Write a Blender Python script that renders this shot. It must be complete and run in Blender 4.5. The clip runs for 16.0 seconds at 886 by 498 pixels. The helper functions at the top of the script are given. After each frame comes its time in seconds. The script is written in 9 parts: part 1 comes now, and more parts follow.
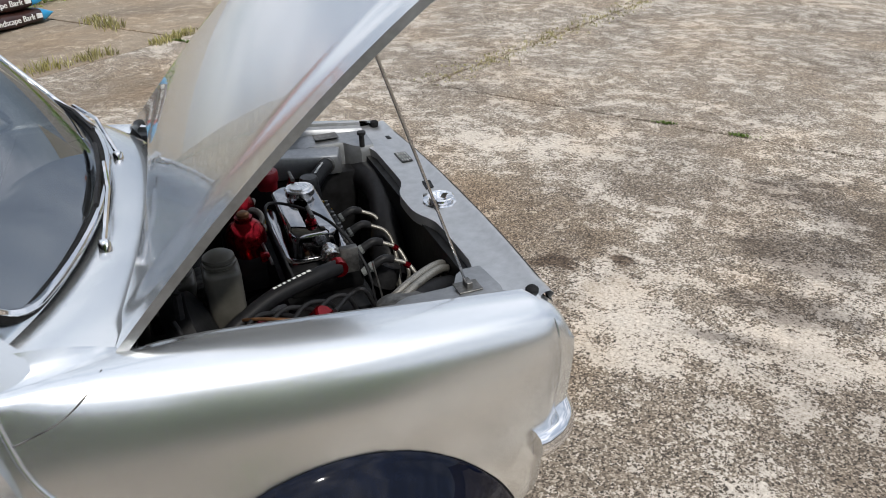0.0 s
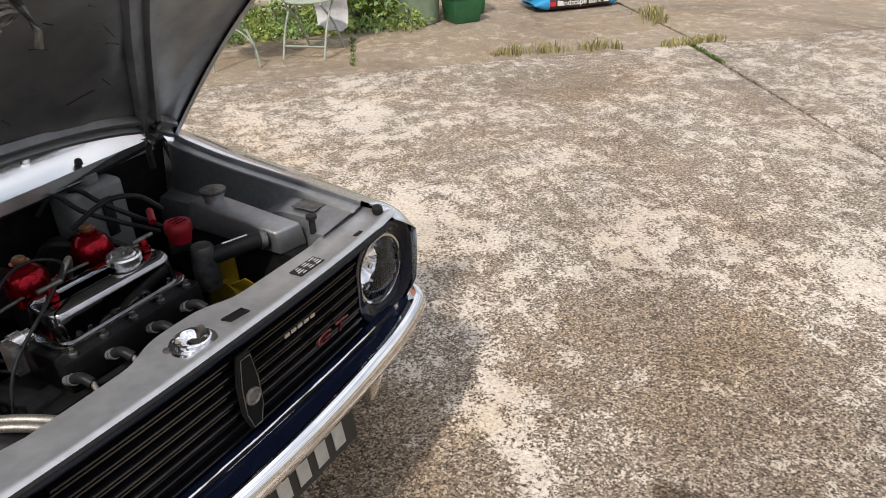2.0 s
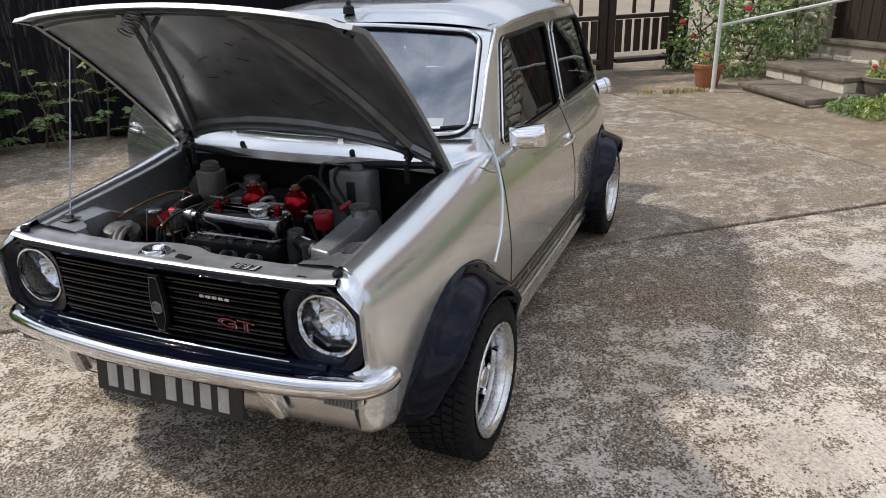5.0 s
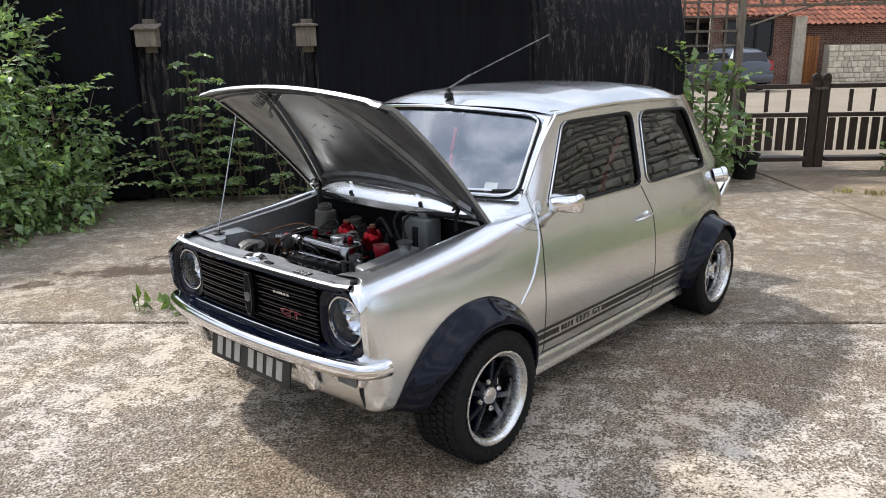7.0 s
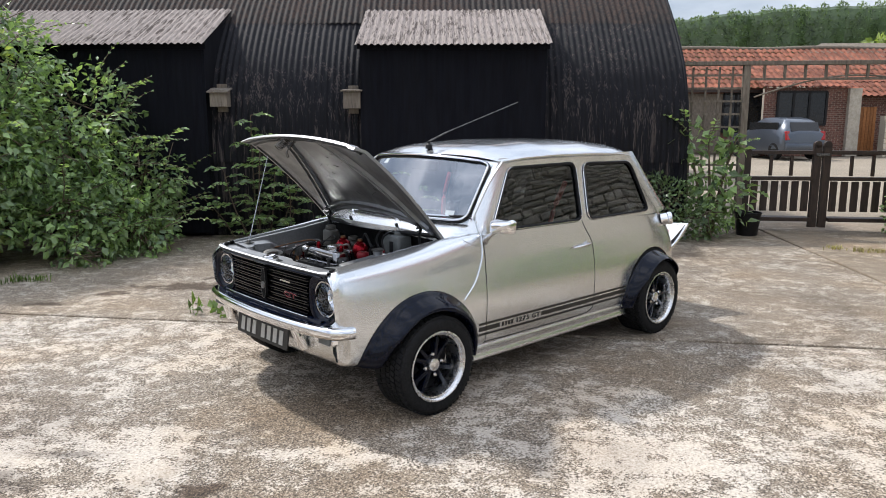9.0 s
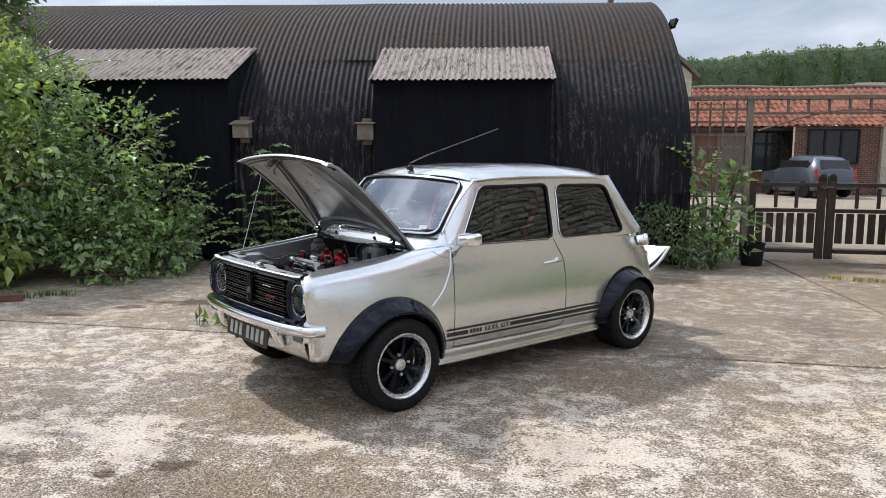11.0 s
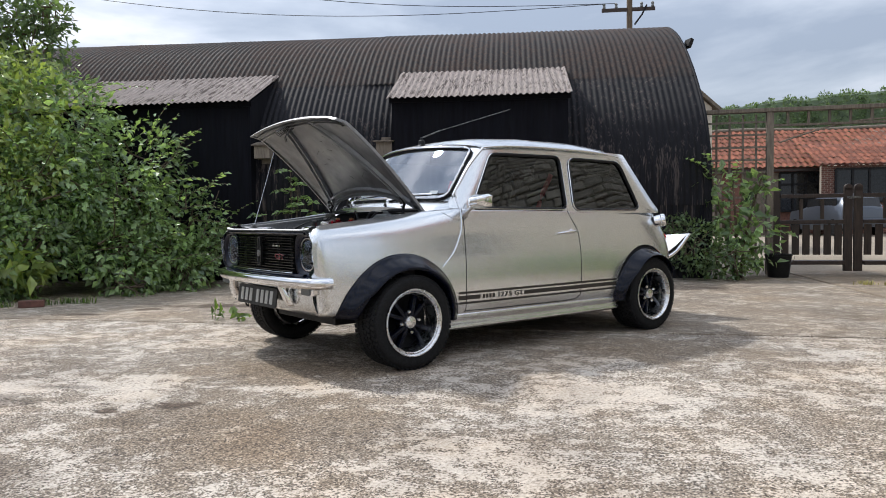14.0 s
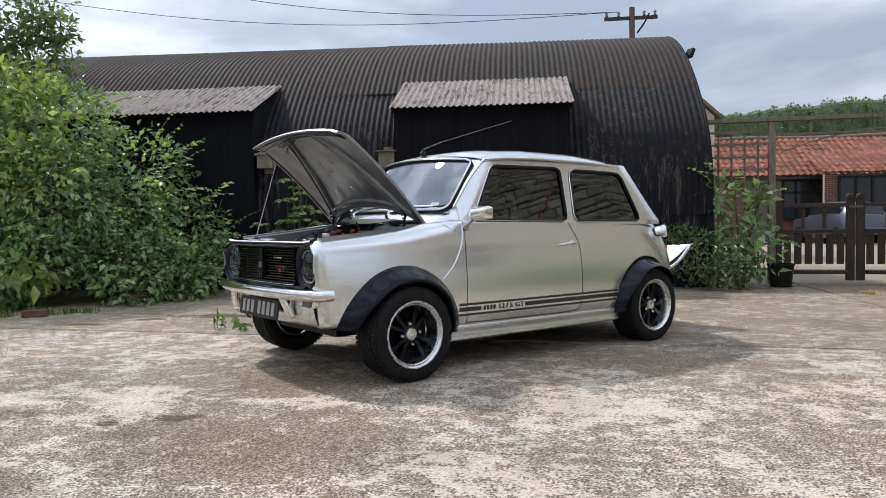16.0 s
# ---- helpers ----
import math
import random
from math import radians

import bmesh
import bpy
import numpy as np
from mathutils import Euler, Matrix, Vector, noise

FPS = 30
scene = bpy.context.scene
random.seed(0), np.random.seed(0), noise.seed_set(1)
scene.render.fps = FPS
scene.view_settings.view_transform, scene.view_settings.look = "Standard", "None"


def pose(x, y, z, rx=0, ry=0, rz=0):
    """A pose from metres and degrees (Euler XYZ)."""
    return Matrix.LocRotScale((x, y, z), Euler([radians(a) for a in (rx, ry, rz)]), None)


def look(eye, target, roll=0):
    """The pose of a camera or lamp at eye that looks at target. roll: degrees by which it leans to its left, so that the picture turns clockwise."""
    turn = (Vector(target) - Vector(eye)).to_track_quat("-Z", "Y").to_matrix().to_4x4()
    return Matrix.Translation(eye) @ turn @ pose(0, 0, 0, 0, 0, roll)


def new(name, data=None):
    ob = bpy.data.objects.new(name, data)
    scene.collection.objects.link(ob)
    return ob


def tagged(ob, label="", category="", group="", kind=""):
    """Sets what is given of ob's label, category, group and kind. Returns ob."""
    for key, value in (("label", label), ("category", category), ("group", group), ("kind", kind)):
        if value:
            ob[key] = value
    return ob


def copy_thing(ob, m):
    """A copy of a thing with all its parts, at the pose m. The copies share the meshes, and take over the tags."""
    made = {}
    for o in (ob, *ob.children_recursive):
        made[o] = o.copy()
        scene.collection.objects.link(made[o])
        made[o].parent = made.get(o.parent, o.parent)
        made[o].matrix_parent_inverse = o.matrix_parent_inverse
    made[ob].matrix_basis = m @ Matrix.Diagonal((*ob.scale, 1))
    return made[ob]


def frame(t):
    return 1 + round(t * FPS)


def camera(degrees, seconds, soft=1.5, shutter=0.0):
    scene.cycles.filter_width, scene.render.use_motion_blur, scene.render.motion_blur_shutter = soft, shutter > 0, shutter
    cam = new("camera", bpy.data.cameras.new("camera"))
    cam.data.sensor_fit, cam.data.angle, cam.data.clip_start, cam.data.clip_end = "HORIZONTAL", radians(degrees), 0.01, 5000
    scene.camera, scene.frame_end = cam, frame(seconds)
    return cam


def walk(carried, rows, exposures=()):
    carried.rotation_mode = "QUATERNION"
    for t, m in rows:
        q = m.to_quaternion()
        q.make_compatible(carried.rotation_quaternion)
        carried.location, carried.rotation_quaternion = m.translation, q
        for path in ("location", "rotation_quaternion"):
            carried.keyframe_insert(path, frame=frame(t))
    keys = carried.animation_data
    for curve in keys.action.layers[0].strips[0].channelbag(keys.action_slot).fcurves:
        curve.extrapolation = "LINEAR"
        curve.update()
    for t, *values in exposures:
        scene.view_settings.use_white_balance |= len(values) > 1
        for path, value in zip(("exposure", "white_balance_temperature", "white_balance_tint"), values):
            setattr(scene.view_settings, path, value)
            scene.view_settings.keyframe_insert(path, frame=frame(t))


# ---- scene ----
cam = camera(62.1, 16.0, soft=0.95)
SUN_FROM = (-0.13, 0.79, 1.0)
SUN, SKY = 2.2, 0.715
PATH = [
    (0, (0.132, 1.595, 1.52), (-0.487, -0.043, 0.554), -1.3),
    (0.5, (-0.296, 1.469, 1.502), (-0.527, -0.283, 0.567), -1.7),
    (1, (-0.714, 1.262, 1.505), (-0.546, -0.49, 0.555), -2.0),
    (1.5, (-1.099, 1.071, 1.499), (-0.551, -0.601, 0.548), -2.1),
    (2, (-1.402, 0.739, 1.499), (-0.486, -0.764, 0.549), -2.7),
    (2.5, (-1.689, 0.397, 1.481), (-0.444, -0.853, 0.538), -3.1),
    (3, (-1.838, -0.003, 1.453), (-0.315, -0.911, 0.528), -3.5),
    (3.5, (-1.952, -0.39, 1.465), (-0.228, -0.882, 0.577), -3.6),
    (4, (-1.978, -0.723, 1.473), (-0.159, -0.757, 0.64), -3.0),
    (4.5, (-1.896, -1.057, 1.479), (-0.097, -0.672, 0.695), -2.3),
    (5, (-1.867, -1.411, 1.477), (-0.157, -0.686, 0.735), -1.8),
    (5.2, (-1.833, -1.481, 1.479), (-0.163, -0.665, 0.742), -1.3),
    (7.3, (-2.057, -2.474, 1.488), (-0.643, -1.143, 1.009), -0.8),
    (7.5, (-2.131, -2.584, 1.486), (-0.722, -1.24, 1.032), -0.5),
    (8, (-2.313, -2.826, 1.481), (-0.923, -1.447, 1.072), -0.1),
    (8.5, (-2.404, -3.09, 1.474), (-1.042, -1.676, 1.095), 0.1),
    (9, (-2.364, -3.367, 1.468), (-1.027, -1.921, 1.118), 0.0),
    (9.5, (-2.361, -3.578, 1.455), (-1.049, -2.102, 1.132), 0.0),
    (9.7, (-2.363, -3.644, 1.456), (-1.06, -2.159, 1.139), 0.0),
    (11.8, (-2.261, -3.902, 1.18), (-0.999, -2.364, 0.978), 0.1),
    (12, (-2.251, -3.897, 1.112), (-0.989, -2.357, 0.92), -0.0),
    (12.5, (-2.239, -3.897, 0.948), (-0.983, -2.349, 0.794), -0.2),
    (13, (-2.247, -3.928, 0.813), (-1.0, -2.37, 0.692), -0.5),
    (13.5, (-2.251, -3.936, 0.805), (-1.016, -2.365, 0.707), -0.7),
    (14, (-2.243, -3.936, 0.805), (-1.021, -2.355, 0.72), -0.7),
    (14.5, (-2.24, -3.939, 0.812), (-1.026, -2.351, 0.729), -0.6),
    (15, (-2.236, -3.941, 0.813), (-1.028, -2.349, 0.735), -0.6),
    (15.5, (-2.244, -3.948, 0.823), (-1.033, -2.358, 0.751), -0.6),
    (16, (-2.24, -3.954, 0.831), (-1.024, -2.367, 0.766), -0.7),
]
LIGHT = [(0.0, 0.20, 6350, 10), (1.5, 0.38, 6800, 13), (2.5, 0.42, 6600, 13), (3.5, 0.37, 6400, 12), (5.2, 0.22, 6300, 12), (7.3, 0.64, 6250, 11), (9.7, 0.58, 6200, 11), (12.0, 0.46, 6200, 11), (16.0, 0.38, 6150, 11)]
walk(cam, [(t, look(eye, target, roll)) for t, eye, target, roll in PATH], LIGHT)


# ---- world and sun ----
world = bpy.data.worlds.new("world")
scene.world = world
world.use_nodes = True
wn, wl = world.node_tree.nodes, world.node_tree.links
wn.clear()
sky = wn.new("ShaderNodeTexSky")
sky.sky_type, sky.sun_disc = "NISHITA", False
sky.sun_elevation, sky.sun_rotation = radians(51), radians(-9)
wco = wn.new("ShaderNodeTexCoord")
wmap = wn.new("ShaderNodeMapping")
wmap.inputs["Scale"].default_value = (1.0, 1.0, 3.2)
wnoi = wn.new("ShaderNodeTexNoise")
wnoi.inputs["Scale"].default_value, wnoi.inputs["Detail"].default_value, wnoi.inputs["Roughness"].default_value = 2.4, 7, 0.52
wnoi.inputs["Distortion"].default_value = 0.3
wrmp = wn.new("ShaderNodeValToRGB")
wrmp.color_ramp.elements[0].position, wrmp.color_ramp.elements[0].color = 0.39, (0.38, 0.42, 0.485, 1)
wrmp.color_ramp.elements[1].position, wrmp.color_ramp.elements[1].color = 0.62, (0.95, 0.94, 0.96, 1)
wmid = wrmp.color_ramp.elements.new(0.50)
wmid.color = (0.58, 0.615, 0.665, 1)
wmix = wn.new("ShaderNodeMix")
wmix.data_type = "RGBA"
wmix.inputs[0].default_value = 0.85
wscl = wn.new("ShaderNodeVectorMath")
wscl.operation = "SCALE"
wscl.inputs["Scale"].default_value = SKY
wsky = wn.new("ShaderNodeVectorMath")
wsky.operation = "SCALE"
wsky.inputs["Scale"].default_value = 0.12
wbg = wn.new("ShaderNodeBackground")
wout = wn.new("ShaderNodeOutputWorld")
for a, b in ((wco.outputs["Generated"], wmap.inputs[0]), (wmap.outputs[0], wnoi.inputs["Vector"]), (wnoi.outputs[0], wrmp.inputs[0]),
             (wrmp.outputs[0], wscl.inputs[0]), (sky.outputs[0], wsky.inputs[0]), (wsky.outputs[0], wmix.inputs[6]), (wscl.outputs[0], wmix.inputs[7]),
             (wmix.outputs[2], wbg.inputs[0]), (wbg.outputs[0], wout.inputs[0])):
    wl.new(a, b)
# an overcast vault: brighter overhead than at the horizon
wsep, wadd, wvm = wn.new("ShaderNodeSeparateXYZ"), wn.new("ShaderNodeMath"), wn.new("ShaderNodeVectorMath")
wadd.operation, wadd.use_clamp = "MULTIPLY_ADD", False
wadd.inputs[1].default_value, wadd.inputs[2].default_value = 1.30, 0.90
wvm.operation = "SCALE"
wl.new(wco.outputs["Generated"], wsep.inputs[0])
wl.new(wsep.outputs["Z"], wadd.inputs[0])
wl.new(wmix.outputs[2], wvm.inputs[0])
wl.new(wadd.outputs[0], wvm.inputs["Scale"])
wl.new(wvm.outputs[0], wbg.inputs[0])
sun = new("sun", bpy.data.lights.new("sun", "SUN"))
sun.data.energy, sun.data.angle, sun.data.color = SUN, radians(3.5), (1.0, 0.95, 0.86)
sun.matrix_world = look(SUN_FROM, (0, 0, 0))


# ---- materials ----
def nodes_of(name):
    m = bpy.data.materials.new(name)
    m.use_nodes = True
    return m, m.node_tree.nodes, m.node_tree.links, m.node_tree.nodes["Principled BSDF"]


def coords(n, l, scale=(1, 1, 1), kind="Object"):
    co, mp = n.new("ShaderNodeTexCoord"), n.new("ShaderNodeMapping")
    mp.inputs["Scale"].default_value = scale
    l.new(co.outputs[kind], mp.inputs[0])
    return mp.outputs[0]


def noise_out(n, l, vec, scale, detail=5, rough=0.6, distort=0.0):
    t = n.new("ShaderNodeTexNoise")
    t.inputs["Scale"].default_value, t.inputs["Detail"].default_value = scale, detail
    t.inputs["Roughness"].default_value, t.inputs["Distortion"].default_value = rough, distort
    l.new(vec, t.inputs["Vector"])
    return t.outputs[0]


def ramp(n, l, fac, *stops):
    r = n.new("ShaderNodeValToRGB")
    while len(r.color_ramp.elements) < len(stops):
        r.color_ramp.elements.new(0.5)
    for e, (p, c) in zip(r.color_ramp.elements, stops):
        e.position = p
        e.color = (*c, 1) if isinstance(c, tuple) else (c, c, c, 1)
    l.new(fac, r.inputs[0])
    return r.outputs[0]


def mix(n, l, fac, a, b, how="MIX"):
    m = n.new("ShaderNodeMix")
    m.data_type, m.blend_type = "RGBA", how
    for sock, v in ((m.inputs[0], fac), (m.inputs[6], a), (m.inputs[7], b)):
        if isinstance(v, (int, float)):
            sock.default_value = v
        elif isinstance(v, tuple):
            sock.default_value = (*v, 1)
        else:
            l.new(v, sock)
    return m.outputs[2]


def bump(n, l, p, height, strength=0.3, dist=0.01):
    b = n.new("ShaderNodeBump")
    b.inputs["Strength"].default_value, b.inputs["Distance"].default_value = strength, dist
    l.new(height, b.inputs["Height"])
    l.new(b.outputs[0], p.inputs["Normal"])


def mat(name, c1, c2=None, rough=0.6, metal=0.0, scale=20, detail=5, coat=0.0, bmp=0.0, bdist=0.004, big=0.0, bigscale=1.5, stretch=(1, 1, 1), kind="Object", spread=0.18, rough2=None, island=0.0):
    """A surface of two colours mixed by grain, with a second, larger variation, wear in the gloss and fine relief."""
    m, n, l, p = nodes_of(name)
    p.inputs["Metallic"].default_value, p.inputs["Roughness"].default_value = metal, rough
    p.inputs["Coat Weight"].default_value, p.inputs["Coat Roughness"].default_value = coat, 0.04
    c2 = c2 or tuple(min(1, v * 0.75) for v in c1)
    v = coords(n, l, stretch, kind)
    g = noise_out(n, l, v, scale, detail)
    col = ramp(n, l, g, (0.5 - spread, c2), (0.5 + spread, c1))
    if big:
        b = noise_out(n, l, v, bigscale, 4)
        col = mix(n, l, 1.0, col, ramp(n, l, b, (0.3, 1 - big), (0.7, 1.0)), "MULTIPLY")
    if island:
        geo = n.new("ShaderNodeNewGeometry")
        info = n.new("ShaderNodeObjectInfo")
        add = n.new("ShaderNodeMath")
        add.operation = "ADD"
        l.new(geo.outputs["Random Per Island"], add.inputs[0])
        l.new(info.outputs["Random"], add.inputs[1])
        fr = n.new("ShaderNodeMath")
        fr.operation = "FRACT"
        l.new(add.outputs[0], fr.inputs[0])
        col = mix(n, l, 1.0, col, ramp(n, l, fr.outputs[0], (0.0, 1 - island), (1.0, 1.0)), "MULTIPLY")
    l.new(col, p.inputs["Base Color"])
    if rough2 is not None:
        l.new(ramp(n, l, noise_out(n, l, v, scale * 0.4, 4), (0.35, rough), (0.65, rough2)), p.inputs["Roughness"])
    if bmp:
        bump(n, l, p, g, bmp, bdist)
    return m


def glass_mat(name, tint=(1, 1, 1), ior=1.5, dark=0.0):
    """A thin pane: clear, with a true surface reflection; dark is a film's tint."""
    m, n, l, p = nodes_of(name)
    n.remove(p)
    tr, gl, fr, mx, out = n.new("ShaderNodeBsdfTransparent"), n.new("ShaderNodeBsdfGlossy"), n.new("ShaderNodeFresnel"), n.new("ShaderNodeMixShader"), n["Material Output"]
    tr.inputs[0].default_value = (*[t * (1 - dark) for t in tint], 1)
    gl.inputs["Roughness"].default_value = 0.01
    gl.inputs["Color"].default_value = (0.84, 0.91, 1.0, 1)
    fr.inputs["IOR"].default_value = ior
    l.new(fr.outputs[0], mx.inputs[0])
    l.new(tr.outputs[0], mx.inputs[1])
    l.new(gl.outputs[0], mx.inputs[2])
    l.new(mx.outputs[0], out.inputs[0])
    return m


def concrete_mat(name, tone=1.0, smooth=0.0):
    """Worn concrete: pale skin left in patches, worn through to dark, pebbly aggregate; smooth keeps a trowelled, earthy face."""
    m, n, l, p = nodes_of(name)
    v = coords(n, l)

    def madd(a, k, b):
        q = n.new("ShaderNodeMath")
        q.operation = "MULTIPLY_ADD"
        l.new(a, q.inputs[0])
        q.inputs[1].default_value = k
        if isinstance(b, (int, float)):
            q.inputs[2].default_value = b
        else:
            l.new(b, q.inputs[2])
        return q.outputs[0]

    warp = noise_out(n, l, v, 2.6, 6, 0.7)
    warp2 = noise_out(n, l, v, 14, 4, 0.7)

    def spot(e1, e2, r1, r2):
        """1 inside a ragged patch of the yard, 0 outside it."""
        mp = n.new("ShaderNodeMapping")
        mp.vector_type = "TEXTURE"
        mp.inputs["Location"].default_value, mp.inputs["Scale"].default_value = (e1, e2, 0), (r1, r2, 9)
        l.new(v, mp.inputs[0])
        ln = n.new("ShaderNodeVectorMath")
        ln.operation = "LENGTH"
        l.new(mp.outputs[0], ln.inputs[0])
        d = madd(warp, 2.6, madd(warp2, 0.9, madd(ln.outputs["Value"], 0.9, -1.65)))
        return ramp(n, l, d, (0.3, 1.0), (1.1, 0.0))

    def most(*spots):
        out = None
        for s_ in spots:
            q = spot(*s_)
            if out is not None:
                k = n.new("ShaderNodeMath")
                k.operation = "MAXIMUM"
                l.new(out, k.inputs[0])
                l.new(q, k.inputs[1])
                q = k.outputs[0]
            out = q
        return out

    big = noise_out(n, l, v, 0.5, 5, 0.6, 0.5)
    mid = noise_out(n, l, v, 1.9, 8, 0.72, 0.5)
    med = noise_out(n, l, v, 8, 10, 0.74, 0.2)
    fine = noise_out(n, l, v, 68, 4, 0.70)
    grit = n.new("ShaderNodeTexVoronoi")
    grit.inputs["Scale"].default_value = 170
    l.new(v, grit.inputs["Vector"])
    bw = n.new("ShaderNodeRGBToBW")
    l.new(grit.outputs["Color"], bw.inputs[0])
    streaks = noise_out(n, l, coords(n, l, (1.0, 2.6, 1.0)), 4.5, 8, 0.8, 0.4)
    s = madd(fine, 0.66, madd(bw.outputs[0], 0.16, madd(med, 1.05, madd(streaks, 0.42, madd(mid, 0.62, madd(big, 0.16, 0.0))))))
    if not smooth:
        worn = most((0.12, -1.65, 0.85, 0.70), (1.9, 0.2, 0.8, 0.5), (-2.3, -2.3, 1.0, 0.5), (3.2, -2.6, 0.6, 0.7), (-0.05, -0.62, 0.75, 0.40))
        s = madd(worn, -0.13, s)
        s = madd(most((-0.95, -1.02, 0.75, 0.30), (-0.1, -1.02, 0.6, 0.10), (-0.68, -1.22, 0.30, 0.20), (0.85, -1.9, 0.4, 0.35), (1.55, -1.0, 0.55, 0.5), (3.3, -1.05, 0.9, 0.22), (0.1, -2.6, 0.8, 0.2)), 0.14, s)
    lo = 1.56 if not smooth else 1.56 + 0.11 * smooth
    sk = n.new("ShaderNodeMapRange")
    sk.inputs["From Min"].default_value, sk.inputs["From Max"].default_value = lo, lo + 0.035
    l.new(s, sk.inputs["Value"])
    T = lambda r, g, b_: (r * tone, g * tone, b_ * tone)
    pale = ramp(n, l, fine, (0.30, T(0.40, 0.357, 0.305)), (0.50, T(0.58, 0.532, 0.472)), (0.70, T(0.76, 0.715, 0.655)))
    chips = ramp(n, l, bw.outputs[0], (0.14, T(0.045, 0.037, 0.030)), (0.36, T(0.160, 0.132, 0.104)), (0.60, T(0.270, 0.227, 0.180)), (0.84, T(0.52, 0.465, 0.395)))
    if smooth:
        chips = mix(n, l, smooth, chips, ramp(n, l, med, (0.3, T(0.20, 0.160, 0.115)), (0.7, T(0.34, 0.283, 0.215))))
        pale = mix(n, l, smooth, pale, T(0.46, 0.40, 0.32))
    pale = mix(n, l, 1.0, pale, ramp(n, l, bw.outputs[0], (0.12, (0.62, 0.60, 0.57)), (0.38, (1.0, 1.0, 1.0))), "MULTIPLY")
    col = mix(n, l, sk.outputs[0], chips, pale)
    stain = ramp(n, l, noise_out(n, l, v, 0.85, 7, 0.68, 0.6), (0.30, (0.60, 0.56, 0.52)), (0.47, (0.96, 0.93, 0.89)), (0.7, (1.12, 1.08, 1.02)))
    col = mix(n, l, 1.0, col, stain, "MULTIPLY")
    warm = ramp(n, l, noise_out(n, l, v, 1.1, 4), (0.45, 0.0), (0.68, 0.6))
    col = mix(n, l, warm, col, mix(n, l, 1.0, col, (1.04, 0.92, 0.78), "MULTIPLY"))
    if not smooth:
        col = mix(n, l, worn, col, mix(n, l, 1.0, col, (0.84, 0.78, 0.70), "MULTIPLY"))
    if not smooth:
        soot = ramp(n, l, most((-1.42, -2.35, 0.42, 0.50), (-1.32, -1.85, 0.42, 0.36), (-1.22, -1.36, 0.30, 0.16), (-1.05, -1.08, 0.22, 0.08)), (0.15, 0.0), (0.75, 0.85))
        col = mix(n, l, soot, col, mix(n, l, 1.0, col, (0.42, 0.41, 0.41), "MULTIPLY"))
    dark = most((-0.36, -1.36, 0.14, 0.11), (-0.62, -1.49, 0.09, 0.05), (-1.85, 2.2, 0.55, 0.2), (-1.5, 2.55, 0.5, 0.13), (-2.68, 1.51, 0.24, 0.08), (-2.35, 1.9, 0.25, 0.1))
    dark = ramp(n, l, dark, (0.25, 0.0), (0.6, 1.0))
    col = mix(n, l, dark, col, mix(n, l, 1.0, col, (0.34, 0.29, 0.25), "MULTIPLY"))
    l.new(col, p.inputs["Base Color"])
    p.inputs["Roughness"].default_value = 0.9
    bump(n, l, p, mix(n, l, 0.5, sk.outputs[0], bw.outputs[0]), 0.55 - 0.3 * smooth, 0.006)
    return m


def sheet_mat(name, base, worn, amount, streak=1.0, flat=False):
    """Weathered corrugated sheet: paint or tar, with streaks running down and flaked specks."""
    m, n, l, p = nodes_of(name)
    v = coords(n, l, (9, 0.9, 2.0) if flat else (9, 9, 0.8))
    v2 = coords(n, l)
    s = noise_out(n, l, v, 1.6, 6, 0.65)
    f = noise_out(n, l, coords(n, l, (2.6, 0.16, 0.4) if flat else (2.6, 2.6, 0.11)), 26, 6, 0.68)
    bigp = noise_out(n, l, v2, 0.7, 4)
    add = n.new("ShaderNodeMath")
    add.operation = "MULTIPLY_ADD"
    l.new(s, add.inputs[0])
    add.inputs[1].default_value = streak
    l.new(f, add.inputs[2])
    add2 = n.new("ShaderNodeMath")
    add2.operation = "MULTIPLY_ADD"
    l.new(bigp, add2.inputs[0])
    add2.inputs[1].default_value = 0.55
    l.new(add.outputs[0], add2.inputs[2])
    tot = 0.5 + 0.5 * streak + 0.275
    fac = ramp(n, l, add2.outputs[0], ((tot + 0.17 - amount * 0.5) / 2.2, 0.0), ((tot + 0.27 - amount * 0.5) / 2.2, 1.0))
    dv = n.new("ShaderNodeMath")
    dv.operation = "DIVIDE"
    dv.inputs[1].default_value = 2.2
    l.new(add2.outputs[0], dv.inputs[0])
    l.new(dv.outputs[0], fac.node.inputs[0])
    grain = ramp(n, l, s, (0.35, tuple(c * 0.6 for c in base)), (0.65, base))
    wcol = ramp(n, l, f, (0.35, tuple(c * 0.55 for c in worn)), (0.65, worn))
    col = mix(n, l, fac, grain, wcol)
    l.new(col, p.inputs["Base Color"])
    l.new(ramp(n, l, fac, (0, 0.72), (1, 0.92)), p.inputs["Roughness"])
    p.inputs["Specular IOR Level"].default_value = 0.25
    bump(n, l, p, f, 0.25, 0.004)
    return m


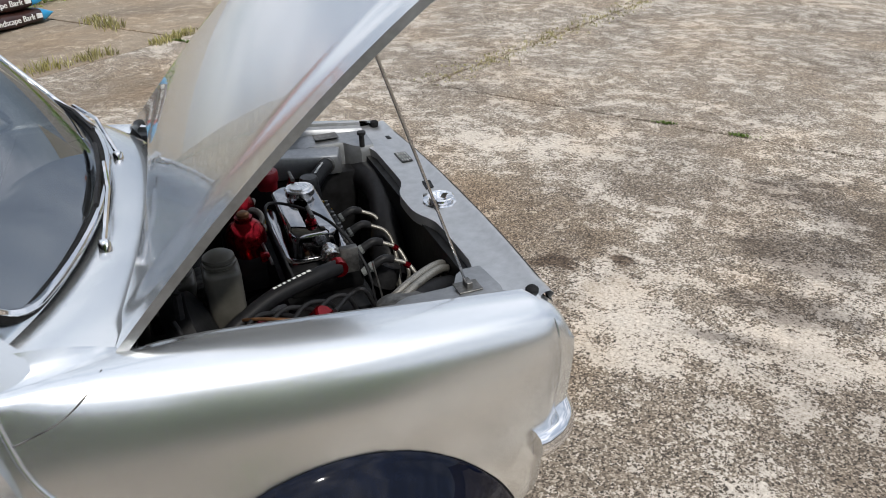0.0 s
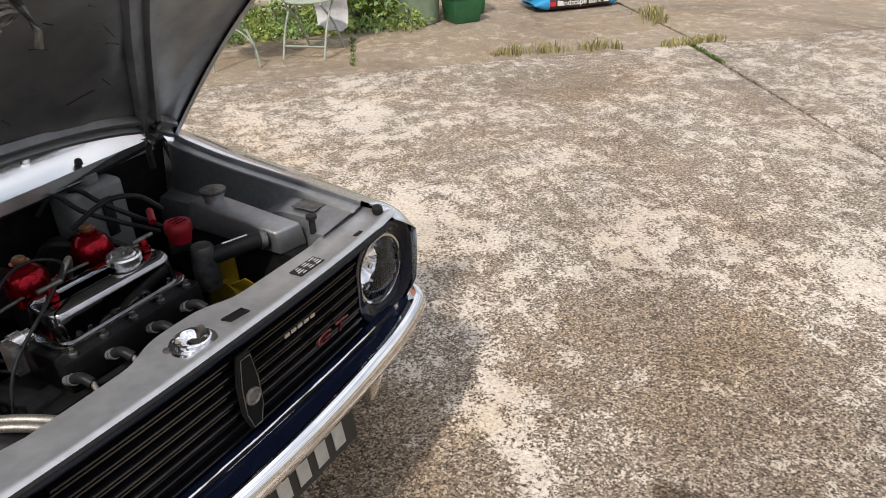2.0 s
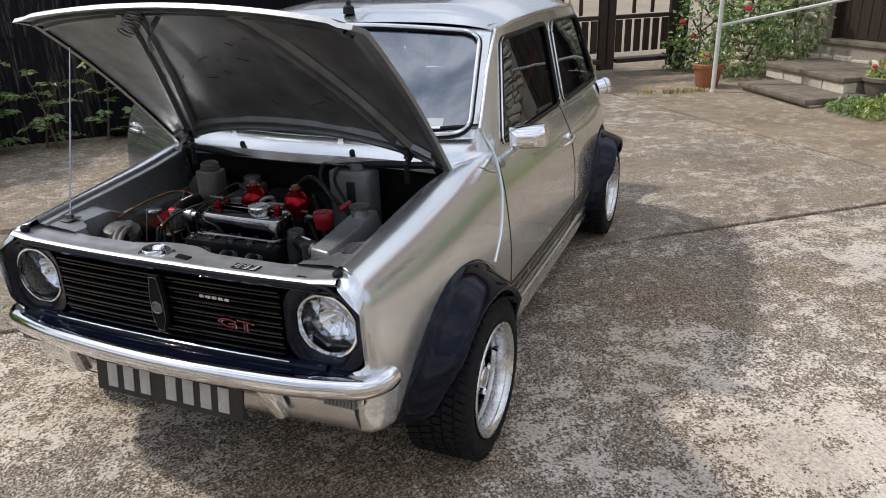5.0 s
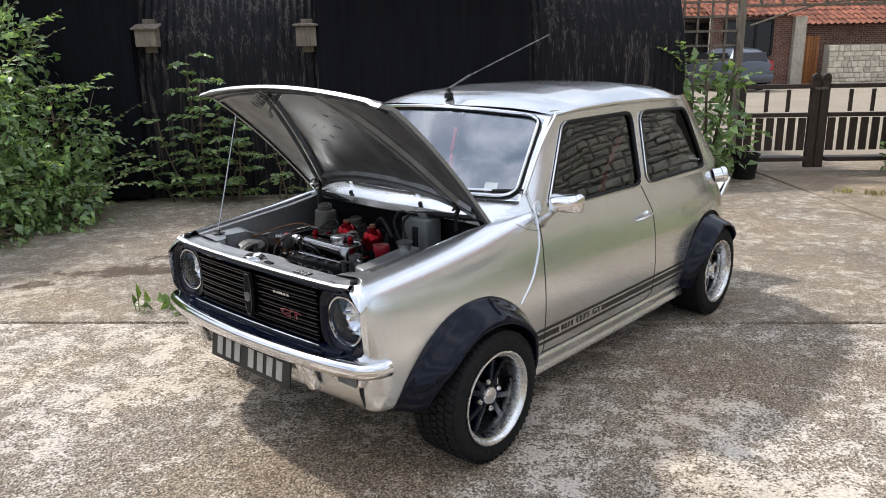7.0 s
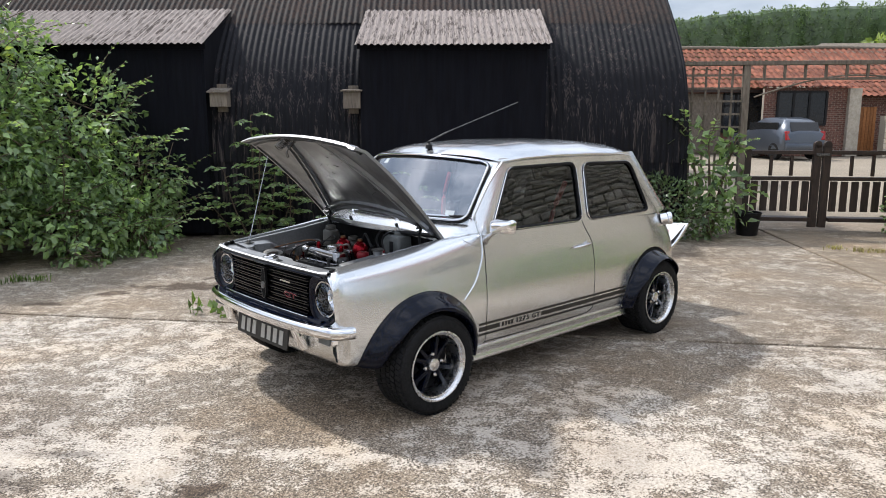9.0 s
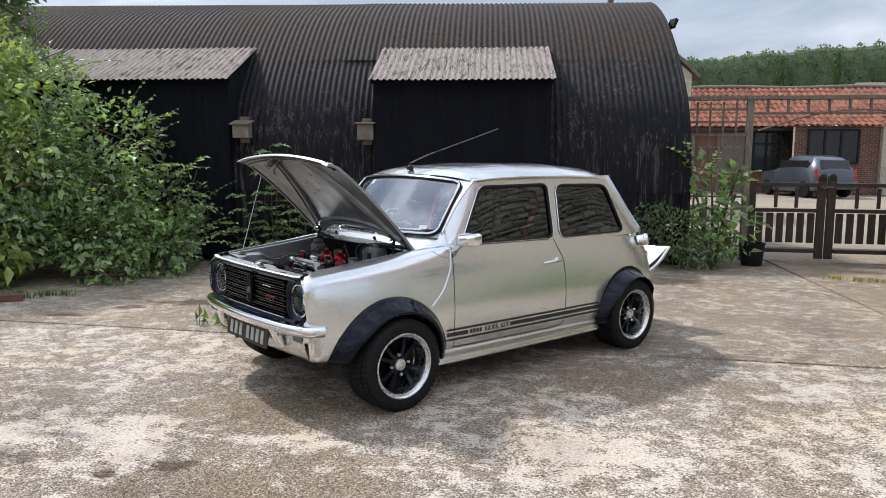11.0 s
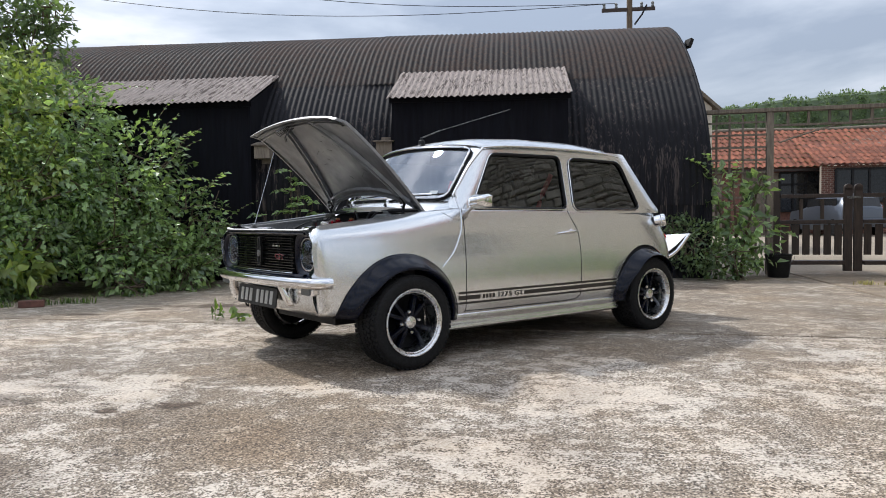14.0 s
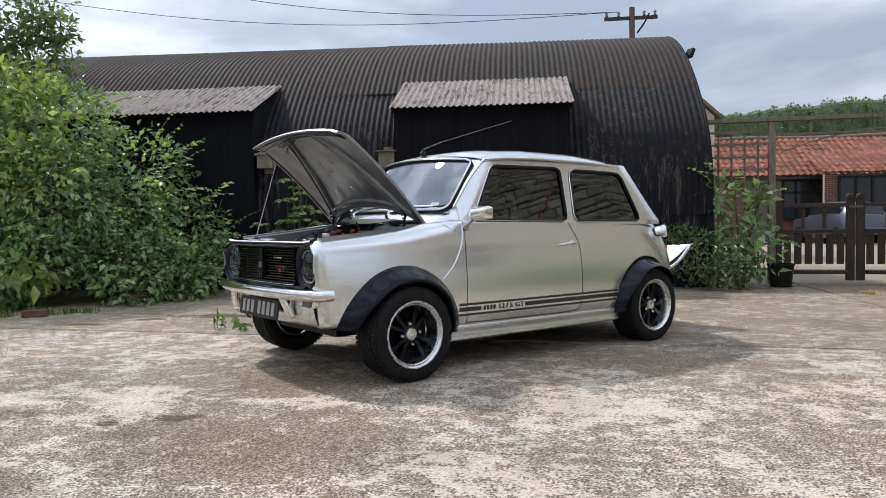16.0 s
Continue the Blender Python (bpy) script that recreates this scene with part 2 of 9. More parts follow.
def leaf_mat(name, c1, c2):
    m, n, l, p = nodes_of(name)
    geo = n.new("ShaderNodeNewGeometry")
    v = coords(n, l)
    col = ramp(n, l, geo.outputs["Random Per Island"], (0.0, c2), (0.6, c1), (1.0, tuple(min(1, a * 1.5) for a in c1)))
    col = mix(n, l, 1.0, col, ramp(n, l, noise_out(n, l, v, 3.0, 3), (0.3, 0.62), (0.7, 1.15)), "MULTIPLY")
    l.new(col, p.inputs["Base Color"])
    p.inputs["Roughness"].default_value, p.inputs["Specular IOR Level"].default_value = 0.32, 0.8
    tl, mx = n.new("ShaderNodeBsdfTranslucent"), n.new("ShaderNodeMixShader")
    l.new(mix(n, l, 1.0, col, (1.45, 1.5, 0.7), "MULTIPLY"), tl.inputs[0])
    mx.inputs[0].default_value = 0.42
    l.new(p.outputs[0], mx.inputs[1])
    l.new(tl.outputs[0], mx.inputs[2])
    l.new(mx.outputs[0], n["Material Output"].inputs[0])
    return m


def paint_mat():
    m, n, l, p = nodes_of("silver_paint")
    v = coords(n, l)
    fl = noise_out(n, l, v, 900, 2, 0.5)
    dust = noise_out(n, l, v, 5, 5, 0.6)
    l.new(ramp(n, l, fl, (0.35, (0.70, 0.72, 0.73)), (0.65, (0.725, 0.746, 0.757))), p.inputs["Base Color"])
    p.inputs["Metallic"].default_value = 0.92
    l.new(ramp(n, l, dust, (0.3, 0.24), (0.7, 0.265)), p.inputs["Roughness"])
    p.inputs["Coat Weight"].default_value, p.inputs["Coat Roughness"].default_value = 1.0, 0.03
    return m


M_CONCRETE = concrete_mat("concrete")
M_CONCRETE_SMOOTH = concrete_mat("trowelled_concrete", 1.0, 0.75)
M_CONCRETE_BARN = concrete_mat("damp_concrete", 0.92, 0.30)
M_GRILLE = mat("grille_black", (0.006, 0.006, 0.007), (0.003, 0.003, 0.004), 0.14, scale=60)
M_GRILLE.node_tree.nodes["Principled BSDF"].inputs["Specular IOR Level"].default_value = 0.45
M_JOINT = mat("joint_dirt", (0.04, 0.034, 0.025), (0.02, 0.018, 0.014), 0.95, scale=30, bmp=0.5)
M_GRAVEL = mat("gravel_drive", (0.46, 0.385, 0.29), (0.20, 0.165, 0.12), 0.95, scale=60, bmp=0.6, big=0.25, bigscale=0.4)
M_PAINT = paint_mat()
M_DARKCHROME = mat("smoked_chrome", (0.50, 0.50, 0.51), (0.40, 0.40, 0.41), 0.09, 1.0, scale=30, rough2=0.16)
M_BLACKCHROME = mat("polished_cover", (0.40, 0.40, 0.41), (0.30, 0.30, 0.31), 0.05, 1.0, scale=30, rough2=0.10)
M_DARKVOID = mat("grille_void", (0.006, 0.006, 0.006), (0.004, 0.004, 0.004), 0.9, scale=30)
M_PAINT_IN = mat("silver_overspray", (0.37, 0.378, 0.388), (0.30, 0.307, 0.315), 0.42, 0.85, scale=60, big=0.18, bigscale=6, rough2=0.5)
M_SLAM = mat("silver_edge_panel", (0.52, 0.528, 0.54), (0.43, 0.437, 0.447), 0.36, 0.72, scale=40, big=0.1, bigscale=8, rough2=0.5)
M_UNDER = mat("bonnet_underside", (0.34, 0.345, 0.35), (0.21, 0.215, 0.22), 0.28, 0.75, scale=9, big=0.3, bigscale=3, rough2=0.5, bmp=0.1)
M_GLOSSBLACK = mat("gloss_black", (0.003, 0.005, 0.014), (0.002, 0.003, 0.008), 0.05, scale=40)
M_GLOSSBLACK.node_tree.nodes["Principled BSDF"].inputs["Specular IOR Level"].default_value = 0.22
M_BLACK = mat("satin_black", (0.022, 0.022, 0.023), (0.010, 0.010, 0.011), 0.42, scale=60, rough2=0.6, bmp=0.08)
M_RUBBER = mat("rubber", (0.016, 0.016, 0.017), (0.008, 0.008, 0.008), 0.66, scale=120, bmp=0.25, bdist=0.001, rough2=0.85)
M_HOSE = mat("hose_rubber", (0.012, 0.012, 0.013), (0.007, 0.007, 0.008), 0.4, scale=60, rough2=0.55, bmp=0.06)
M_RESERVOIR = mat("aged_plastic", (0.105, 0.10, 0.085), (0.05, 0.048, 0.04), 0.42, scale=12, big=0.2, bigscale=8)
M_CHROME = mat("chrome", (0.84, 0.84, 0.85), (0.76, 0.76, 0.77), 0.03, 1.0, scale=14, rough2=0.07)
M_ALU = mat("machined_alloy", (0.80, 0.80, 0.80), (0.66, 0.66, 0.66), 0.22, 1.0, scale=60, rough2=0.32)
M_CASTALU = mat("cast_alloy", (0.22, 0.216, 0.207), (0.06, 0.058, 0.055), 0.5, 0.8, scale=45, bmp=0.3, bdist=0.002)
M_DULLALLOY = mat("oily_alloy", (0.10, 0.10, 0.10), (0.03, 0.03, 0.03), 0.45, 0.7, scale=45, bmp=0.3, bdist=0.002)
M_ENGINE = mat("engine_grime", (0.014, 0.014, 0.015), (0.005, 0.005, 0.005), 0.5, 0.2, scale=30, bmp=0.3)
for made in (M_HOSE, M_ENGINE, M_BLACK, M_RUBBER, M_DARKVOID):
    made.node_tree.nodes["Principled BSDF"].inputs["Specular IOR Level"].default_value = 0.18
M_RED = mat("red_anodised", (0.31, 0.005, 0.013), (0.18, 0.003, 0.008), 0.2, 0.85, scale=40)
M_REDPLAST = mat("red_plastic", (0.26, 0.008, 0.016), (0.16, 0.005, 0.010), 0.4, scale=40)
M_YELLOW = mat("yellow_plastic", (0.34, 0.23, 0.010), (0.20, 0.135, 0.006), 0.45, scale=30)
M_WHITEPLAST = mat("translucent_plastic", (0.18, 0.19, 0.188), (0.11, 0.118, 0.115), 0.4, scale=14)
M_BRAID = mat("braided_hose", (0.34, 0.325, 0.29), (0.16, 0.15, 0.13), 0.4, 0.7, scale=400, bmp=0.5, bdist=0.001)
M_COPPER = mat("copper_oil", (0.30, 0.15, 0.07), (0.16, 0.08, 0.04), 0.4, 0.7, scale=30)
M_GLASS = glass_mat("clear_glass", (0.88, 0.92, 0.92), 3.0)
M_TINT = glass_mat("side_glass", (0.5, 0.53, 0.52), 1.72, 0.5)
M_LENS = glass_mat("lamp_glass", (0.96, 0.97, 0.98), 1.5)
M_WHITEPAINT = mat("white_paint", (0.78, 0.78, 0.76), (0.66, 0.66, 0.63), 0.45, scale=12, big=0.12)
M_TARSHEET = sheet_mat("tarred_sheet", (0.009, 0.009, 0.0125), (0.088, 0.073, 0.067), 0.20)
M_RUSTSHEET = sheet_mat("weathered_sheet", (0.016, 0.012, 0.011), (0.068, 0.046, 0.038), 0.38)
M_PORCHSHEET = sheet_mat("porch_sheet", (0.12, 0.09, 0.076), (0.36, 0.31, 0.28), 0.62, flat=True)
M_BLACKDOOR = mat("black_boards", (0.006, 0.007, 0.012), (0.003, 0.003, 0.006), 0.8, scale=6, stretch=(4, 4, 0.4), big=0.3, bmp=0.15, rough2=0.9)
M_BLACKDOOR.node_tree.nodes["Principled BSDF"].inputs["Specular IOR Level"].default_value = 0.2
M_DARKWOOD = mat("dark_stained_wood", (0.060, 0.036, 0.026), (0.024, 0.015, 0.011), 0.6, scale=14, stretch=(3, 3, 0.5), bmp=0.3, island=0.3)
M_GREYWOOD = mat("weathered_wood", (0.28, 0.235, 0.185), (0.13, 0.107, 0.083), 0.85, scale=12, stretch=(3, 3, 0.5), bmp=0.35, island=0.25)
M_STONE = mat("rubble_stone", (0.86, 0.78, 0.64), (0.60, 0.53, 0.42), 0.88, scale=9, bmp=0.5, bdist=0.006, island=0.36, big=0.2, bigscale=3)
M_MORTAR = mat("lime_mortar", (0.40, 0.355, 0.285), (0.26, 0.23, 0.18), 0.95, scale=40, bmp=0.4)
M_BRICK = mat("red_brick", (0.27, 0.125, 0.09), (0.12, 0.062, 0.05), 0.9, scale=14, bmp=0.3, island=0.45)
M_TILE = mat("clay_pantile", (0.46, 0.16, 0.085), (0.27, 0.09, 0.05), 0.85, scale=9, bmp=0.2, island=0.5, big=0.25, bigscale=0.7)
M_TERRA = mat("terracotta", (0.40, 0.16, 0.08), (0.27, 0.10, 0.05), 0.8, scale=14, bmp=0.2)
M_FLAG = mat("flagstone", (0.27, 0.225, 0.17), (0.15, 0.125, 0.095), 0.9, scale=9, bmp=0.5, bdist=0.008, island=0.2)
M_SOIL = mat("soil", (0.055, 0.042, 0.030), (0.025, 0.019, 0.014), 0.95, scale=20, bmp=0.7, bdist=0.02)
M_LEAF = leaf_mat("bush_leaf", (0.285, 0.40, 0.18), (0.07, 0.125, 0.055))
M_LEAF2 = leaf_mat("bright_leaf", (0.36, 0.43, 0.14), (0.15, 0.21, 0.06))
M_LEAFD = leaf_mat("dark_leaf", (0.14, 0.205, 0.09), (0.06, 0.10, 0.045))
M_BARK = mat("bark", (0.16, 0.12, 0.08), (0.07, 0.05, 0.035), 0.9, scale=25, stretch=(1, 1, 0.3), bmp=0.5)
M_SAGE = mat("sage_paint", (0.42, 0.47, 0.40), (0.30, 0.34, 0.28), 0.5, scale=18, big=0.2, rough2=0.7)
M_BIN = mat("bin_plastic", (0.27, 0.34, 0.24), (0.20, 0.26, 0.18), 0.5, scale=12, big=0.2)
M_BOXGREEN = mat("green_plastic", (0.022, 0.12, 0.045), (0.014, 0.08, 0.03), 0.45, scale=12)
M_BAGBROWN = mat("bag_film", (0.050, 0.022, 0.018), (0.03, 0.014, 0.012), 0.3, scale=10, bmp=0.2)
M_BAGBLUE = mat("bag_film_blue", (0.03, 0.33, 0.62), (0.02, 0.24, 0.5), 0.3, scale=10, bmp=0.2)
M_INK = mat("white_print", (0.80, 0.80, 0.78), (0.72, 0.72, 0.70), 0.5, scale=30)
M_TRIMDARK = mat("interior_trim", (0.028, 0.028, 0.030), (0.014, 0.014, 0.015), 0.7, scale=50, bmp=0.2)
M_REDBELT = mat("red_webbing", (0.50, 0.015, 0.03), (0.36, 0.01, 0.02), 0.7, scale=200)
M_STRIPE = mat("vinyl_stripe", (0.035, 0.030, 0.026), (0.022, 0.019, 0.016), 0.35, scale=40)
M_PLATE = mat("plate_black", (0.022, 0.021, 0.019), (0.012, 0.012, 0.011), 0.5, scale=30)
M_PLATEINK = mat("plate_silver", (0.50, 0.50, 0.47), (0.38, 0.38, 0.36), 0.4, 0.3, scale=40)
M_BLUECAR = mat("slate_paint", (0.085, 0.10, 0.125), (0.065, 0.078, 0.10), 0.3, 0.5, scale=40, coat=0.6)
M_DARKGLASS = mat("dark_window", (0.015, 0.017, 0.02), (0.010, 0.011, 0.013), 0.08, scale=10)
M_REDLAMP = mat("red_lens", (0.42, 0.02, 0.02), (0.30, 0.012, 0.012), 0.2, scale=40)
M_ORANGE = mat("orange_plastic", (0.85, 0.12, 0.02), (0.70, 0.09, 0.015), 0.45, scale=30)
M_ORANGEWOOD = mat("orange_boards", (0.48, 0.20, 0.06), (0.34, 0.13, 0.04), 0.7, scale=12, island=0.3)
M_CLOTH = mat("white_cloth", (0.72, 0.72, 0.75), (0.60, 0.60, 0.64), 0.9, scale=30)
M_FLOWER = mat("flower_red", (0.65, 0.03, 0.05), (0.45, 0.02, 0.03), 0.6, scale=60)
M_FLOWERW = mat("flower_white", (0.82, 0.80, 0.82), (0.68, 0.64, 0.70), 0.6, scale=60)
M_FLOWERY = mat("flower_yellow", (0.75, 0.50, 0.04), (0.6, 0.36, 0.03), 0.6, scale=60)
M_REFLECT = mat("lamp_reflector", (0.84, 0.85, 0.87), (0.76, 0.77, 0.79), 0.07, 1.0, scale=30)


# ---- mesh helpers ----
class Mesh:
    """Gathers vertices and faces; shapes are added one by one and the whole becomes one mesh."""

    def __init__(self):
        self.v, self.f = [], []

    def add(self, verts, faces, m=None):
        k = len(self.v)
        self.v += [tuple(m @ Vector(p)) if m else tuple(p) for p in verts]
        self.f += [tuple(i + k for i in q) for q in faces]
        return self

    def box(self, x0, x1, y0, y1, z0, z1, m=None):
        v = [(x, y, z) for z in (z0, z1) for y in (y0, y1) for x in (x0, x1)]
        return self.add(v, [(0, 2, 3, 1), (4, 5, 7, 6), (0, 1, 5, 4), (2, 6, 7, 3), (0, 4, 6, 2), (1, 3, 7, 5)], m)

    def tube(self, pts, r, n=8, closed=False, caps=True):
        pts = [Vector(p) for p in pts]
        k, out = len(pts), []
        radii = r if isinstance(r, (list, tuple)) else [r] * k
        up = Vector((0, 0, 1))
        for i, p in enumerate(pts):
            a = pts[(i - 1) % k] if closed or i else p
            b = pts[(i + 1) % k] if closed or i < k - 1 else p
            d = (b - a).normalized()
            s = d.cross(up if abs(d.dot(up)) < 0.95 else Vector((1, 0, 0)))
            s.normalize()
            t = s.cross(d)
            out += [p + (s * math.cos(2 * math.pi * j / n) + t * math.sin(2 * math.pi * j / n)) * radii[i] for j in range(n)]
        f = []
        for i in range(k if closed else k - 1):
            q = (i + 1) % k
            f += [(i * n + j, i * n + (j + 1) % n, q * n + (j + 1) % n, q * n + j) for j in range(n)]
        if caps and not closed:
            f += [tuple(range(n))[::-1], tuple((k - 1) * n + j for j in range(n))]
        return self.add(out, f)

    def lathe(self, prof, m=None, n=24, caps=True):
        """prof: (radius, height) pairs, turned about the local z."""
        v = [(r * math.cos(2 * math.pi * j / n), r * math.sin(2 * math.pi * j / n), h) for r, h in prof for j in range(n)]
        f = [(i * n + j, i * n + (j + 1) % n, (i + 1) * n + (j + 1) % n, (i + 1) * n + j) for i in range(len(prof) - 1) for j in range(n)]
        if caps:
            f += [tuple(range(n))[::-1], tuple((len(prof) - 1) * n + j for j in range(n))]
        return self.add(v, f, m)

    def grid(self, P, keep=None, wrap=False):
        """P: array rows x cols x 3."""
        P = np.asarray(P, float)
        r, c = P.shape[:2]
        f = [(i * c + j, i * c + (j + 1) % c, (i + 1) * c + (j + 1) % c, (i + 1) * c + j) for i in range(r - 1) for j in range(c if wrap else c - 1)
             if keep is None or keep[i, j]]
        return self.add(P.reshape(-1, 3).tolist(), f)

    def prism(self, outline, h0, h1, m=None):
        n = len(outline)
        v = [(x, y, h) for h in (h0, h1) for x, y in outline]
        return self.add(v, [tuple(range(n))[::-1], tuple(range(n, 2 * n))] + [(i, (i + 1) % n, n + (i + 1) % n, n + i) for i in range(n)], m)

    def make(self, name, material, parent=None, label="", smooth=0.0, bevel=0.0, thick=0.0, segs=2, weld=0.0):
        me = bpy.data.meshes.new(name)
        me.from_pydata(self.v, [], self.f)
        bm = bmesh.new()
        bm.from_mesh(me)
        if weld:
            bmesh.ops.remove_doubles(bm, verts=bm.verts, dist=weld)
        loose = [v for v in bm.verts if not v.link_faces]
        if loose:
            bmesh.ops.delete(bm, geom=loose, context="VERTS")
        bmesh.ops.recalc_face_normals(bm, faces=bm.faces)
        if thick:
            bmesh.ops.solidify(bm, geom=bm.faces[:], thickness=thick)
        if bevel:
            sharp = [e for e in bm.edges if len(e.link_faces) == 2 and e.calc_face_angle(0) > 0.5]
            bmesh.ops.bevel(bm, geom=sharp, offset=bevel, segments=segs, affect="EDGES", profile=0.5, clamp_overlap=True)
        bm.to_mesh(me)
        bm.free()
        if smooth:
            me.shade_smooth()
            me.set_sharp_from_angle(angle=radians(smooth))
        ob = new(name, me)
        for one in (material if isinstance(material, (list, tuple)) else [material]):
            me.materials.append(one)
        if parent is not None:
            ob.parent = parent
        if label:
            ob["label"] = label
        return ob


def thing(name, label, category, group="", kind="", m=None):
    ob = new(name)
    ob.empty_display_size = 0.1
    if m is not None:
        ob.matrix_world = m
    return tagged(ob, label, category, group, kind)


def rot_to(d):
    """A turn that takes the local z to the direction d."""
    return Vector(d).to_track_quat("Z", "Y").to_matrix().to_4x4()


def at(p, d=(0, 0, 1)):
    return Matrix.Translation(p) @ rot_to(d)


def lerp(a, b, t):
    return a + (b - a) * t


def arc_round(corners, r, n=5):
    """A closed outline with its corners rounded off."""
    out, k = [], len(corners)
    for i in range(k):
        p, a, b = Vector(corners[i]), Vector(corners[i - 1]), Vector(corners[(i + 1) % k])
        da, db = (a - p).normalized(), (b - p).normalized()
        for j in range(n + 1):
            t = j / n
            out.append(tuple((p + da * r) * (1 - t) ** 2 + p * 2 * t * (1 - t) + (p + db * r) * t ** 2))
    return out


def smoothpath(pts, n=6):
    """Points of a smooth curve through pts."""
    P = [Vector(p) for p in pts]
    P = [2 * P[0] - P[1]] + P + [2 * P[-1] - P[-2]]
    out = []
    for i in range(1, len(P) - 2):
        for j in range(n):
            t = j / n
            a, b, c, d = P[i - 1], P[i], P[i + 1], P[i + 2]
            out.append(0.5 * (2 * b + (c - a) * t + (2 * a - 5 * b + 4 * c - d) * t * t + (3 * b - a - 3 * c + d) * t ** 3))
    return out + [P[-2]]


def in_poly(x, y, poly):
    c, k = False, len(poly)
    for i in range(k):
        (x1, y1), (x2, y2) = poly[i], poly[i - 1]
        if (y1 > y) != (y2 > y) and x < (x2 - x1) * (y - y1) / (y2 - y1) + x1:
            c = not c
    return c


def nearest_on(x, y, poly):
    best = None
    for i in range(len(poly)):
        (x1, y1), (x2, y2) = poly[i], poly[i - 1]
        dx, dy = x2 - x1, y2 - y1
        t = max(0, min(1, ((x - x1) * dx + (y - y1) * dy) / (dx * dx + dy * dy + 1e-12)))
        q = (x1 + t * dx, y1 + t * dy)
        d = (q[0] - x) ** 2 + (q[1] - y) ** 2
        if best is None or d < best[0]:
            best = (d, q)
    return best[1]


YARD = pose(0, 0, 0, 0, 0, -45.8)


def text_mesh(name, body, size, material, parent, m, depth=0.0015, label="", thin=0.0):
    cu = bpy.data.curves.new(name, "FONT")
    cu.body, cu.size, cu.extrude, cu.offset = body, size, depth, thin
    cu.align_x, cu.align_y = "CENTER", "CENTER"
    tmp = new(name, cu)
    me = bpy.data.meshes.new_from_object(tmp.evaluated_get(bpy.context.evaluated_depsgraph_get()))
    bpy.data.objects.remove(tmp)
    ob = new(name, me)
    me.materials.clear()
    me.materials.append(material)
    ob.parent, ob.matrix_local = parent, m
    if label:
        ob["label"] = label
    return ob


# ---- setting: yard, barn, fence, house ----
def ground():
    m = Mesh()
    xs = [-400, -120, -40, -14, 60, 140, 400]
    ys = [-400, -120, -40, -14, 6.3, 60, 140, 400]
    m.grid([[(x, y, -0.02) for x in xs] for y in ys])
    g = m.make("ground", M_GRAVEL)
    tagged(g, "pale gravel and earth running out to the horizon", "ground", kind="structure")
    g.matrix_world = YARD
    return g


def slab(name, pts, label, material):
    """One cast concrete slab: a sheet with thickness and arrises a little worn."""
    m = Mesh()
    m.prism(pts, -0.12, 0.0)
    ob = m.make(name, material, bevel=0.006, segs=1, smooth=40)
    ob.parent = PAVING
    ob["label"] = label
    return ob


ground()
PAVING = thing("pavement", "worn concrete yard of large cast slabs with weedy joints", "pavement", kind="structure", m=YARD)
G = 0.018


def quad(a, b, c, d):
    """A slab's outline, drawn in by half a joint."""
    P = [Vector(p) for p in (a, b, c, d)]
    out = []
    for i in range(4):
        u, w = (P[i] - P[i - 1]).normalized(), (P[(i + 1) % 4] - P[i]).normalized()
        nu, nw = Vector((-u.y, u.x)), Vector((-w.y, w.x))
        k = (nu + nw) / max(0.2, 1 + nu.dot(nw))
        out.append(tuple(P[i] + k * G))
    return out


def jy(e1):
    return 0.97 - 0.088 * e1


def ky(e1):
    return -3.32 - 0.155 * e1


def cx(e2):
    return 4.28 + (0.08 * (e2 + 1.2) if e2 < -1.2 else 0.0)


def seam_x(e2):
    return 1.25 + 0.236 * (e2 + 3.49)


for k, pts in enumerate((quad((-14, jy(-14)), (4.36, jy(4.36)), (4.5, 6.6), (-14, 6.6)),
            quad((-14, ky(-14)), (cx(-4.0), ky(4.03)), (4.36, jy(4.36)), (-14, jy(-14))),
            quad((seam_x(-14), -14), (3.1, -14), (cx(-4.0), ky(4.03)), (seam_x(-3.49), -3.49)),
            quad((-14, -14), (seam_x(-14), -14), (seam_x(-3.49), -3.49), (-14, ky(-14))),
            quad((4.36, jy(4.36)), (7.6, jy(7.6)), (7.6, 6.6), (4.5, 6.6)),
            quad((4.03, -4.05), (7.6, -4.4), (7.6, jy(7.6)), (4.36, jy(4.36))),
            quad((3.1, -14), (7.6, -14), (7.6, -4.4), (4.03, -4.05)))):
    if k == 0:
        slab("slab", pts, "earthy concrete slab along the barn", M_CONCRETE_BARN)
    elif k > 3:
        slab("slab", pts, "smooth earthy concrete slab", M_CONCRETE_SMOOTH)
    else:
        slab("slab", pts, "weathered exposed-aggregate concrete slab", M_CONCRETE)

bed = Mesh()
bed.grid([[(x, y, -0.035) for x in (-14, 8)] for y in (-14, 6.6)])
bedding = bed.make("joint_bed", M_JOINT, PAVING, "dark soil in the joints")

# the corrugated barn, in a frame of its own: x along its ridge, y away from the yard
BARN = YARD @ pose(3.26, 5.30, 0, 0, 0, 2.7) @ Matrix.Diagonal((1.026, 1.0, 0.99, 1))
ARCH = [(0.03, 0.0), (0.0, 0.55), (0.0, 1.05), (0.03, 1.42), (0.12, 1.78), (0.37, 2.24), (0.96, 2.86), (1.62, 3.37), (2.25, 3.69), (2.85, 3.88), (3.5, 3.95)]
ARCH = [tuple(p[:2]) for p in smoothpath([(a, b, 0) for a, b in ARCH], 4)]
ARCH = ARCH + [(7.0 - a, b) for a, b in ARCH[-2::-1]]
CUT = next(i for i, p in enumerate(ARCH) if p[1] > 2.80)
